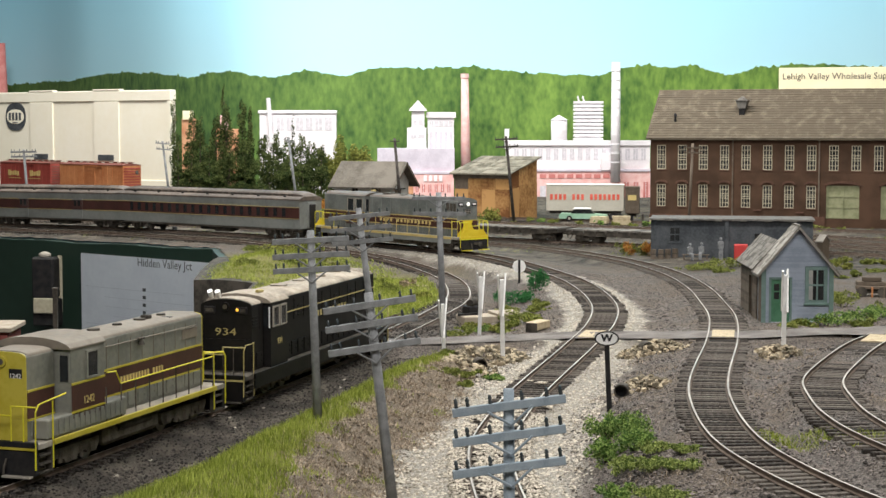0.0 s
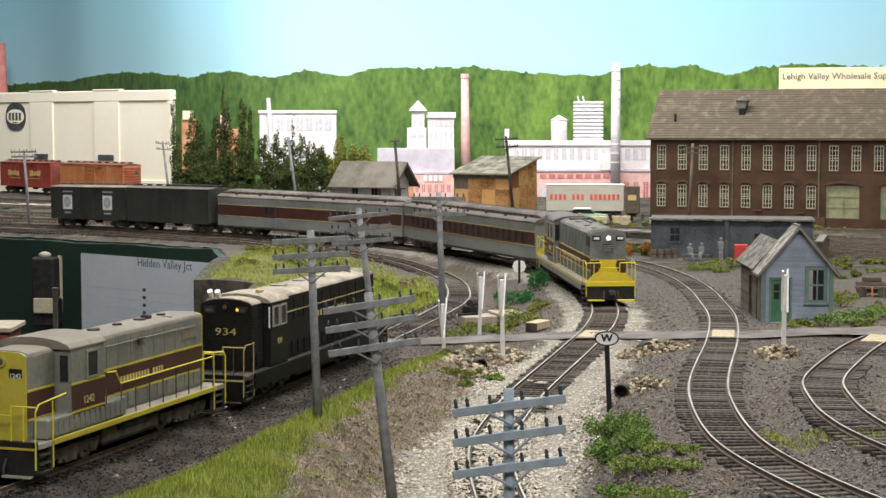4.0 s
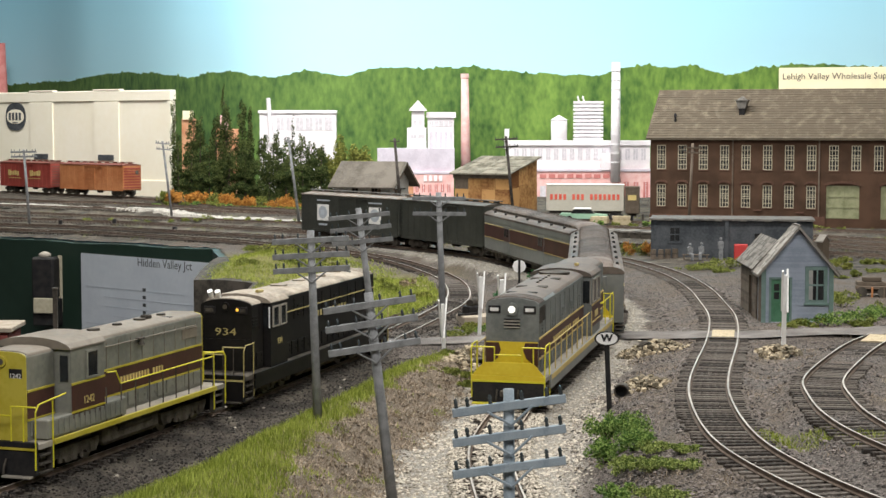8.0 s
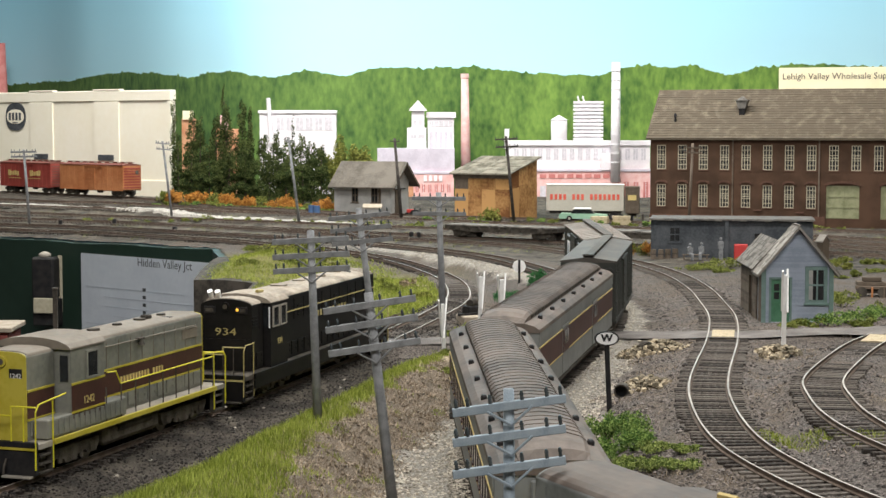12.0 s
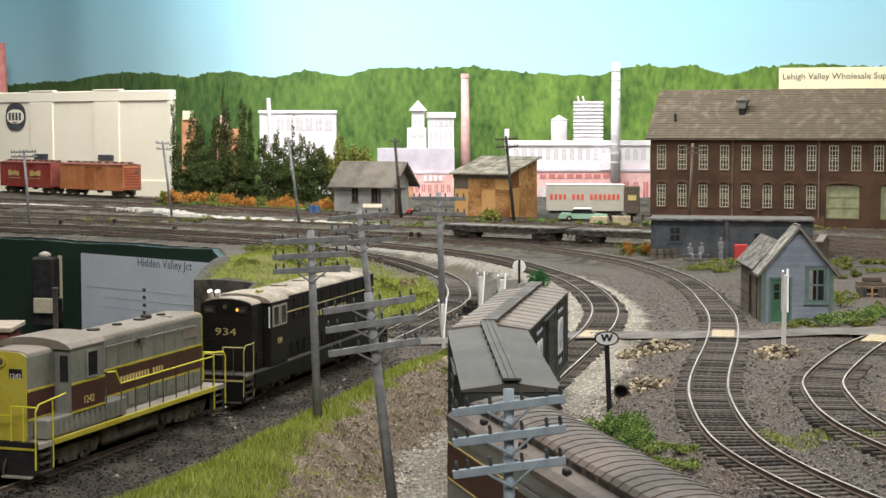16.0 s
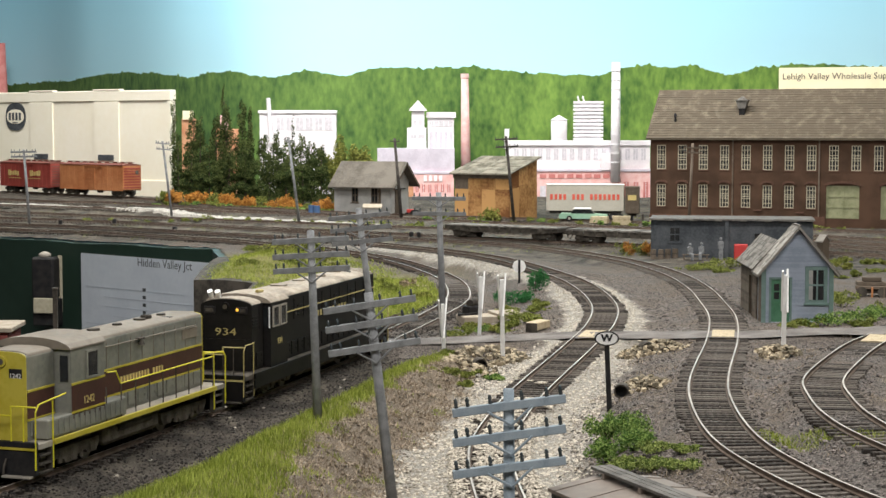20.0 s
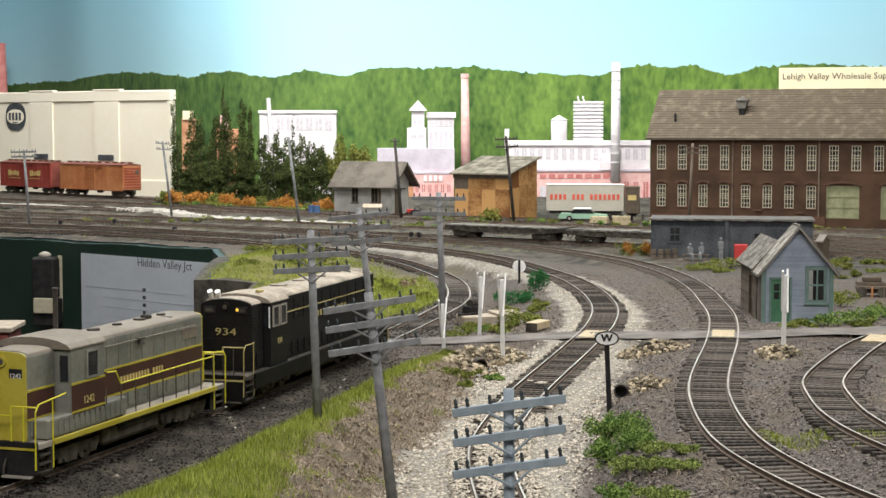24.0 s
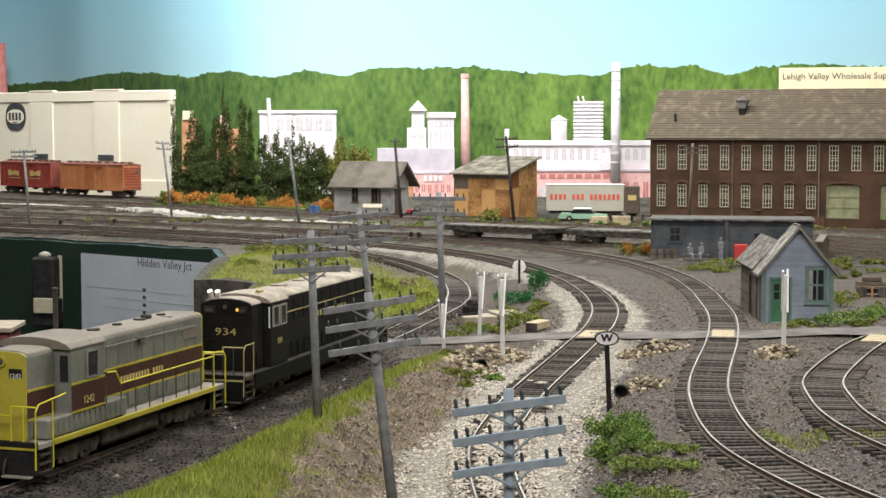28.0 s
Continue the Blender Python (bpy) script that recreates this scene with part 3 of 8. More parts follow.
def build_backdrop():
    sky = bpy.data.materials.new("painted_sky")
    sky.use_nodes = True
    N, L = sky.node_tree.nodes, sky.node_tree.links
    b = N["Principled BSDF"]
    b.inputs["Roughness"].default_value = 0.9
    co, sep, mr, r = N.new("ShaderNodeTexCoord"), N.new("ShaderNodeSeparateXYZ"), N.new("ShaderNodeMapRange"), N.new("ShaderNodeValToRGB")
    L.new(co.outputs["Object"], sep.inputs[0])
    L.new(sep.outputs["Z"], mr.inputs[0])
    mr.inputs[1].default_value, mr.inputs[2].default_value = 0.18, 0.42
    L.new(mr.outputs[0], r.inputs[0])
    r.color_ramp.elements[0].color, r.color_ramp.elements[1].color = (0.46, 0.74, 0.86, 1), (0.31, 0.66, 0.84, 1)
    L.new(r.outputs[0], b.inputs["Base Color"])
    V, F = [], []
    c = CURVE[::2]
    for p in c:
        V += [(p[0], p[1], -420), (p[0], p[1], 1250)]
    for i in range(len(c) - 1):
        F.append((2 * i, 2 * i + 1, 2 * i + 3, 2 * i + 2))
    M["sky"] = sky
    bd = raw("backdrop", V, F, "sky")
    bd.data.shade_smooth()
    tagged(bd, "pale blue painted sky backdrop", "backdrop", kind="structure")
    # hills
    hill = bpy.data.materials.new("painted_wooded_hills")
    hill.use_nodes = True
    N, L = hill.node_tree.nodes, hill.node_tree.links
    b = N["Principled BSDF"]
    b.inputs["Roughness"].default_value = 0.9
    co = N.new("ShaderNodeTexCoord")
    n1, n2, n3 = (N.new("ShaderNodeTexNoise") for _ in range(3))
    mp = N.new("ShaderNodeMapping")
    mp.inputs["Scale"].default_value = (1, 1, 0.5)
    L.new(co.outputs["Object"], mp.inputs[0])
    for q, s in ((n1, 7), (n2, 30), (n3, 120)):
        q.inputs["Scale"].default_value, q.inputs["Detail"].default_value = s, 6
        L.new(mp.outputs[0], q.inputs["Vector"])
    a1, a2 = N.new("ShaderNodeMath"), N.new("ShaderNodeMath")
    for a, x, y_, w in ((a1, n2, n1, 1.1), (a2, n3, a1, 1.3)):
        a.operation = "MULTIPLY_ADD"
        L.new(x.outputs[0], a.inputs[0])
        a.inputs[1].default_value = w
        L.new(y_.outputs[0], a.inputs[2])
    a3 = N.new("ShaderNodeMath")
    a3.operation = "MULTIPLY"
    L.new(a2.outputs[0], a3.inputs[0])
    a3.inputs[1].default_value = 0.294
    r = N.new("ShaderNodeValToRGB")
    L.new(a3.outputs[0], r.inputs[0])
    r.color_ramp.elements[0].position, r.color_ramp.elements[1].position = 0.36, 0.66
    r.color_ramp.elements[0].color, r.color_ramp.elements[1].color = (0.035, 0.1, 0.018, 1), (0.22, 0.36, 0.065, 1)
    # the hill colour mixes to a darker green towards the left end of the wall
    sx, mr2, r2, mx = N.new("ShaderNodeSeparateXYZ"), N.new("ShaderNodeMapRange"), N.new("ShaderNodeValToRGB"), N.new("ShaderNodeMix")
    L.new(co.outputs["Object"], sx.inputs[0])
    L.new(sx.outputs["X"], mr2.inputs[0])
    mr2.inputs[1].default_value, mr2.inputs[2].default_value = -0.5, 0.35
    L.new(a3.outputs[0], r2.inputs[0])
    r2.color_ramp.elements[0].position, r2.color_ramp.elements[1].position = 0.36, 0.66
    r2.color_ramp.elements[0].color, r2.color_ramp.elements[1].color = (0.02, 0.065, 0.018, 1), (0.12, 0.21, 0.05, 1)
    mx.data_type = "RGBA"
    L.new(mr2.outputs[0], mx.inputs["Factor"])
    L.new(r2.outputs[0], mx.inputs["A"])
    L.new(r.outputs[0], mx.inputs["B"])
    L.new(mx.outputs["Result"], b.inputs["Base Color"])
    M["hill"] = hill
    rnd = random.Random(4)
    crest = [(-0.34, 66), (-0.26, 74), (-0.225, 79), (-0.187, 97), (-0.15, 88), (-0.127, 98), (-0.1, 87), (-0.075, 99), (-0.06, 90), (-0.035, 104), (0, 104), (0.03, 103), (0.06, 91), (0.09, 92), (0.115, 107), (0.15, 106), (0.166, 88), (0.185, 106), (0.23, 110), (0.3, 96), (0.6, 100)]
    V, F = [], []
    c = np.repeat(CURVE, 2, axis=0)
    c[1:-1:2] = (CURVE[:-1] + CURVE[1:])[:len(c[1:-1:2])] / 2
    i = 0
    for p in c:
        q = p[0] / (p[1] - 5)
        z = 125 + np.interp(q, [a for a, _ in crest], [b_ for _, b_ in crest]) * p[1] / 3000 + rnd.uniform(-1.6, 1.6) + 1.3 * math.sin(p[0] * 0.047) + 1.1 * math.sin(p[0] * 0.113 + 2) + (2.6 if rnd.random() < 0.08 else 0)
        V += [(p[0], p[1] - 5, -10), (p[0], p[1] - 5, z), (p[0], p[1] - 1, z), (p[0], p[1] - 1, -10)]
        if i:
            o = 4 * i
            for k in range(3):
                F.append((o - 4 + k, o - 3 + k, o + 1 + k, o + k))
        i += 1
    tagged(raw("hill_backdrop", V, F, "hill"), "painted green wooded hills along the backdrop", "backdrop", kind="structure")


build_backdrop()


# ---- track ----
def build_track(line, rail_label, near, tie_limit=300, shiny="steel"):
    p = LINES[line]
    t = np.gradient(p, axis=0)
    t /= np.linalg.norm(t, axis=1)[:, None]
    n = np.stack([-t[:, 1], t[:, 0], 0 * t[:, 0]], 1)
    tr = thing("railway_track", rail_label, "railway track", kind="structure")
    # rails: foot, web and head
    prof = [(-1.1, -2.1), (1.1, -2.1), (1.1, -1.8), (0.25, -1.5), (0.25, -0.65), (0.4, -0.5), (0.4, -0.02), (-0.4, -0.02), (-0.4, -0.5), (-0.25, -0.65), (-0.25, -1.5), (-1.1, -1.8)]
    for side in (-1, 1):
        V, F = [], []
        for i in range(len(p)):
            for u, v in prof:
                q = p[i] + n[i] * (side * 8.75 + u)
                V.append((q[0], q[1], q[2] + v))
        k = len(prof)
        for i in range(len(p) - 1):
            for j in range(k):
                a, b_ = i * k + j, i * k + (j + 1) % k
                F.append((a, b_, b_ + k, a + k))
        r = raw("rail", V, F, "rail_rust", tr)
        r.data.materials.append(M[shiny])
        top = np.array([1 if (f % k) in (6,) else 0 for f in range(len(F))], dtype=np.int32)
        r.data.polygons.foreach_set("material_index", top)
    # ties
    me = mesh_of("tie", box(B(), -1.25, 1.25, -15, 15, -1.9, 0, 0.25), "tie")
    rnd = random.Random(7)
    step, run, left = 6.2, 0.0, tie_limit
    V, F = [], []
    seg = np.concatenate([[0], np.cumsum(np.linalg.norm(np.diff(p, axis=0), axis=1))])
    for s in np.arange(2, seg[-1] - 2, step):
        q = [np.interp(s, seg, p[:, a]) for a in range(3)]
        d = [np.interp(s, seg, t[:, a]) for a in range(3)]
        a = math.degrees(math.atan2(d[1], d[0])) + rnd.uniform(-2.2, 2.2)
        sh = rnd.uniform(-0.8, 0.8)
        m = mm(q[0] - d[1] * sh, q[1] + d[0] * sh, q[2] - 2.05 + rnd.uniform(-0.15, 0.0), 0, 0, a)
        if near[0] < q[1] < near[1] and left > 0:
            part("tie", me, None, tr, at=m)
            left -= 1
        else:
            o = len(V)
            for x in (-1.25, 1.25):
                for y in (-15, 15):
                    for z in (-1.9, 0):
                        V.append(tuple((m @ Vector((x * K, y * K, z * K))) / K))
            F += [(o, o + 1, o + 3, o + 2), (o + 4, o + 6, o + 7, o + 5), (o, o + 4, o + 5, o + 1), (o + 2, o + 3, o + 7, o + 6), (o + 1, o + 5, o + 7, o + 3), (o, o + 2, o + 6, o + 4)]
    if V:
        tagged(raw("tie_row", V, F, "tie", tr), kind="stuff")
    return tr


build_track("main", "single main line with polished rails in pale limestone ballast", (560, 1420), 180)
build_track("right", "curving siding with polished rails in dark cinders", (560, 1420), 180)
build_track("spur", "curving spur with polished rails on dark cinders", (560, 1040), 100)
build_track("low", "low side line with rusty rails past the turf bank", (900, 1500), 110)
build_track("side", "short stub siding with rusty rails in cinders", (0, 0), 0, "rail_rust")
build_track("flat", "storage track with dull rails in weedy cinders", (0, 0), 0)
build_track("yard_c", "weedy yard lead with dull rails", (0, 0), 0, "rail_rust")
build_track("yard", "back yard track with dull rails in weedy cinders", (0, 0), 0, "rail_rust")
build_track("yard_b", "second yard track with dull rails in weedy cinders", (0, 0), 0)
build_track("yard_d", "yard ladder track with bright rails in dark cinders", (0, 0), 0)
build_track("yard_e", "middle yard track with worn rails in dark cinders", (0, 0), 0)


# ---- buildings ----
def frame_at(x, y, rz, z=None):
    return mm(x, y, gz(x, y) if z is None else z, 0, 0, rz)


def sash(parent, u, z0, z1, w, cols, rows, y=0.0, frame="cream", sill=True, bar=0.55, depth=2.0, label=""):
    """A sash window in a wall whose face is at y and looks to -y: frame, bars, glass and sill."""
    win = part("window", box(B(), u - w / 2 + 0.6, u + w / 2 - 0.6, y - 0.1, y + 0.5, z0 + 0.6, z1 - 0.6), "dark_glass", parent, label)
    bm = B()
    for a, b in ((u - w / 2, u - w / 2 + 1.0), (u + w / 2 - 1.0, u + w / 2)):
        box(bm, a, b, y - 0.9, y + 0.4, z0, z1)
    for a, b in ((z0, z0 + 1.0), (z1 - 1.0, z1), ((z0 + z1) / 2 - 0.5, (z0 + z1) / 2 + 0.5)):
        box(bm, u - w / 2 + 1.0, u + w / 2 - 1.0, y - 0.8, y + 0.3, a, b)
    for i in range(1, cols):
        c = u - w / 2 + w * i / cols
        box(bm, c - bar / 2, c + bar / 2, y - 0.55, y + 0.2, z0 + 1.0, z1 - 1.0)
    for j in range(1, rows):
        c = z0 + (z1 - z0) * j / rows
        if abs(c - (z0 + z1) / 2) > 1:
            box(bm, u - w / 2 + 1.0, u + w / 2 - 1.0, y - 0.5, y + 0.15, c - bar / 2, c + bar / 2)
    part("window_frame", bm, frame, win)
    if sill:
        part("window_sill", box(B(), u - w / 2 - 1.2, u + w / 2 + 1.2, y - 1.6, y + 0.2, z0 - 1.6, z0 - 0.05, 0.2), "brick_trim" if frame == "cream" else frame, win)
    return win


def wall_with_holes(bm, L, z0, z1, holes, y0, y1):
    """A wall along x from 0 to L with real openings (x0, x1, z0, z1)."""
    xs = sorted({0.0, L, *[h[0] for h in holes], *[h[1] for h in holes]})
    zs = sorted({z0, z1, *[h[2] for h in holes], *[h[3] for h in holes]})
    for a, b in zip(xs, xs[1:]):
        for c, d in zip(zs, zs[1:]):
            u, v = (a + b) / 2, (c + d) / 2
            if not any(h[0] < u < h[1] and h[2] < v < h[3] for h in holes):
                box(bm, a, b, y0, y1, c, d)
    bmesh.ops.remove_doubles(bm, verts=bm.verts, dist=0.001)
    return bm


def slated(parent, name, L, y0, z0, y1, z1, pitch, wide, material, seed, over=0.0):
    """A slope of overlapping shingles from the eave (y0, z0) up to the ridge (y1, z1), along x from -over to L + over."""
    rnd = random.Random(seed)
    run = Vector((0, y1 - y0, z1 - z0))
    n = max(2, int(run.length / pitch))
    up = run.normalized()
    nor = Vector((0, -up.z, up.y))
    if nor.z < 0:
        nor = -nor
    V, F = [], []
    for j in range(n):
        x = -over - rnd.random() * wide
        while x < L + over:
            w = wide * rnd.uniform(0.75, 1.25)
            a, b = max(x, -over), min(x + w - 0.12, L + over)
            x += w
            if b - a < 0.3:
                continue
            e = rnd.uniform(-0.25, 0.1)
            p0 = Vector((0, y0, z0)) + up * (run.length * j / n + e)
            p1 = Vector((0, y0, z0)) + up * (run.length * (j + 1) / n + 0.5)
            t = 0.55 + rnd.uniform(0, 0.25)
            o = len(V)
            for p, h in ((p0, t), (p1, 0.08)):
                for xx in (a, b):
                    q = p + nor * h
                    V.append((xx, q.y, q.z))
                    q = p - nor * 0.3
                    V.append((xx, q.y, q.z))
            F += [(o, o + 2, o + 6, o + 4), (o, o + 1, o + 3, o + 2), (o, o + 4, o + 5, o + 1), (o + 2, o + 3, o + 7, o + 6), (o + 1, o + 5, o + 7, o + 3)]
    ob = raw(name, V, F, material, parent)
    return tagged(ob, kind="stuff")


def brick_warehouse():
    L, D, z1 = 340.0, 130.0, 105.0
    t = thing("warehouse", "two-storey brown brick warehouse with slate roof and sash windows", "building", mm(279, 2282, 6.5, 0, 0, -21.7))
    holes = []
    ups = [15 + 28.5 * k for k in range(12)]
    for k, u in enumerate(ups):
        holes.append((u - 6, u + 6, 62.0, 94.5))
        if k < 8:
            holes.append((u - 6, u + 6, 12.5, 42.0))
    doors = [(255, 42), (320, 34)]
    for u, w in doors:
        holes.append((u - w / 2, u + w / 2, 0, 43))
    part("wall", wall_with_holes(B(), L, -16, z1, holes, 0, 4), "brick", t)
    bm = B()
    prism(bm, [(0, -16), (D, -16), (D, z1), (D / 2, 166), (0, z1)], -0.01, 3.5, "x")
    for v in bm.verts:
        v.co.y += 4 if v.co.y < 1 else 0
    part("wall", bm, "brick", t)
    bm = B()
    prism(bm, [(4, -16), (D, -16), (D, z1), (D / 2, 166), (4, z1)], L - 3.5, L, "x")
    part("wall", bm, "brick", t)
    part("wall", box(B(), 3.5, L - 3.5, D - 4, D, -16, z1), "brick", t)
    for k, u in enumerate(ups):
        sash(t, u, 62.0, 94.5, 12, 3, 5, 1.0, bar=0.85)
        if k < 8:
            sash(t, u, 12.5, 42.0, 12, 3, 5, 1.0, bar=0.85)
            bm = B()
            arc = [(u - 8.5, 42.6), (u - 8.5, 45.0)] + [(u + 8.5 * math.sin(a), 44 + 4.0 * math.cos(a)) for a in np.linspace(-1.35, 1.35, 7)] + [(u + 8.5, 45.0), (u + 8.5, 42.6), (u + 6.3, 42.6)] + [(u + 6.3 * math.sin(a), 42.4 + 3.2 * math.cos(a)) for a in np.linspace(1.4, -1.4, 7)] + [(u - 6.3, 42.6)]
            prism(bm, arc, -1.4, 0.2, "y")
            part("window_arch", bm, "brick_trim", t)
    for u, w in doors:
        door = part("freight_door", box(B(), u - w / 2, u + w / 2, 1.8, 3.2, 0, 43), "dock_green", t, "pale olive panelled freight door")
        bm = B()
        for a in (-w / 2, -1.0, w / 2 - 2.0):
            box(bm, u + a, u + a + 2.0, 0.9, 1.75, 0, 43)
        for z in (0.5, 14, 28, 41):
            box(bm, u - w / 2 + 2, u - 1.0, 1.1, 1.75, z, z + 1.7)
            box(bm, u + 1.0, u + w / 2 - 2, 1.1, 1.75, z, z + 1.7)
        part("door_frame", bm, "dock_green", door)
        bm = B()
        arc = [(u + (w / 2 + 3) * math.sin(a), 43.3 + 5.5 * math.cos(a)) for a in np.linspace(-1.5, 1.5, 11)] + [(u + (w / 2) * math.sin(a), 41.3 + 4.5 * math.cos(a)) for a in np.linspace(1.4, -1.4, 11)]
        prism(bm, arc, -1.5, 0.2, "y")
        part("door_arch", bm, "brick_trim", t)
    for u in (111.5, 224.5):
        part("downpipe", box(B(), u - 0.9, u + 0.9, -1.3, -0.05, 0, z1, 0.3), "brown_wall", t)
    part("plinth", box(B(), -0.5, 233, -1.6, -0.02, -16, 2.0, 0.3), "brick_trim", t)
    for u, z in ((145, 8), (200, 6)):
        part("wall_vent", box(B(), u - 5, u + 5, -1.8, -0.05, z, z + 2, 0.2), "brick_trim", t)
    part("cornice", box(B(), -3, L + 3, -3.2, -0.02, z1 - 4.0, z1 + 0.5, 0.4), "brown_wall", t)
    roof = part("roof", prism(B(), [(-6, 103.0), (D / 2, 167.5), (D + 6, 103.0), (D + 6, 101.5), (D / 2, 165.5), (-6, 101.5)], -5, L + 5, "x"), "slate", t, "brown weathered slate roof")
    slated(roof, "slate_course", L, -6.5, 103.5, D / 2, 168.0, 4.6, 9.0, "slate", 3, 5)
    part("ridge_cap", box(B(), -5, L + 5, D / 2 - 1.5, D / 2 + 1.5, 167.2, 169.2, 0.5), "slate", roof)
    # ventilators
    v = part("ventilator", box(B(), 113, 121, 27, 35, 128, 143, 0.5), "black", roof, "dark metal roof ventilator")
    bm = B()
    prism(bm, [(112.5, 143), (121.5, 143), (125, 153), (109, 153)], 25.5, 36.5, "y")
    box(bm, 108, 126, 24, 38, 153, 154.2, 0.3)
    cyl(bm, (117, 31, 154), (117, 31, 159), 7, 1.5, n=10)
    part("ventilator_hood", bm, "roof_edge", v)
    part("flashing", box(B(), 108, 126, 18, 25, 124.5, 126, 0.2, None), "brown_wall", v)
    bm = cyl(B(), (29, 18, 120), (29, 18, 133), 1.6)
    cyl(bm, (29, 18, 133), (29, 18, 137), 2.8, 1.0)
    part("stack_pipe", bm, "black", roof)
    # name board behind the ridge
    s = thing("name_board", "cream card sign with brown lettering above the warehouse roof", "sign", mm(279, 2282, 6.5, 0, 0, -21.7) @ mm(158, D / 2 + 3, 160))
    part("board", box(B(), 0, 185, 0, 2, -2, 37.5, 0.2), "sign_cream", s)
    words("Lehigh Valley Wholesale Supply", 11.5, "brown_ink", s, mm(80, -0.1, 25.5, 90), width=150, thick=0.2)


def depot():
    t = thing("depot", "small grey freight depot with wide brown gabled roof", "building", mm(-149, 2323, 9.5, 0, 0, -21.0))
    L, D, h = 83.0, 66.0, 41.0
    holes = [(26, 36, 13, 33), (55, 65, 13, 33)]
    part("wall", wall_with_holes(B(), L, -4, h, holes, 0, 2.5), "grey_wall", t)
    for x in (0, L - 2.5):
        part("wall", prism(B(), [(2.5, -4), (D, -4), (D, h), (D / 2, h + 24), (2.5, h)], x, x + 2.5, "x"), "grey_wall", t)
    part("wall", box(B(), 2.5, L - 2.5, D - 2.5, D, -4, h), "grey_wall", t)
    for a in (31, 60):
        sash(t, a, 13, 33, 10, 2, 2, 0.6, "brown_wall", bar=1.1)
    part("corner_board", box(B(), 66, 69.5, -1.2, -0.02, -4, h), "brown_wall", t)
    d = part("freight_door", box(B(), L + 0.05, L + 1.2, 16, 36, -2, 30), "brown_wall", t)
    part("door_rail", box(B(), L + 1.25, L + 2, 10, 50, 30, 31.5), "black", d)
    roof = part("roof", prism(B(), [(-13, h - 7), (D / 2, h + 27), (D + 13, h - 7), (D + 13, h - 8.5), (D / 2, h + 25), (-13, h - 8.5)], -4, L + 12, "x"), "tar_paper", t, "faded brown tar paper roof")
    for x in (-4, 15, 34, 53, 72):
        part("roofing_strip", prism(B(), [(-13.2, h - 6.9), (D / 2, h + 27.4), (D / 2, h + 27.0), (-13.2, h - 7.3)], x, x + 18.9, "x"), "tar_paper", roof)
    for x in (-3.4, L + 10.5):
        bm = B()
        prism(bm, [(-13, h - 8.6), (D / 2, h + 24.9), (D + 13, h - 8.6), (D + 13, h - 10.5), (D / 2, h + 22.5), (-13, h - 10.5)], x, x + 1.2, "x")
        part("bargeboard", bm, "brown_wall", roof)
    b = thing("supply_box", "small pale wooden supply box with sloping lid beside the depot", "box", mm(-95, 2278, gz(-95, 2278)))
    part("body", box(B(), -11, 11, -7, 7, 0, 13, 0.4), "grey_wall", b)
    part("lid", prism(B(), [(-9, 12.5), (9, 16.5), (9, 18), (-9, 14)], -13, 13, "x"), "concrete", b)
    for x, y, m_ in ((-172, 2312, "blue"), (-180, 2318, "blue")):
        d = thing("drum", "blue steel oil drum standing in weeds", "drum", frame_at(x, y, 0), "oil drums")
        bm = cyl(B(), (0, 0, -0.5), (0, 0, 10.5), 4.2, n=14)
        part("shell", bm, m_, d)
        bm = B()
        for z in (0.4, 3.6, 7.0, 10.3):
            cyl(bm, (0, 0, z), (0, 0, z + 0.5), 4.45, n=14)
        part("hoop", bm, m_, d)
    c = thing("tractor", "small red tractor parked beside the depot", "tractor", frame_at(-42, 2290, -30))
    part("hood", box(B(), -7, 3, -3, 3, 4, 9, 0.6), "red", c)
    part("seat", box(B(), 4.5, 7.5, -2, 2, 5, 8, 0.4), "black", c)
    part("axle", box(B(), -6, 6, -4, 4, 3, 4.5), "under", c)
    for x, r in ((-5, 2.6), (5, 4.4)):
        for y in (-4.6, 4.6):
            part("wheel", cyl(B(), (x, y - 1, r - 0.3), (x, y + 1, r - 0.3), r, n=14), "black", c)


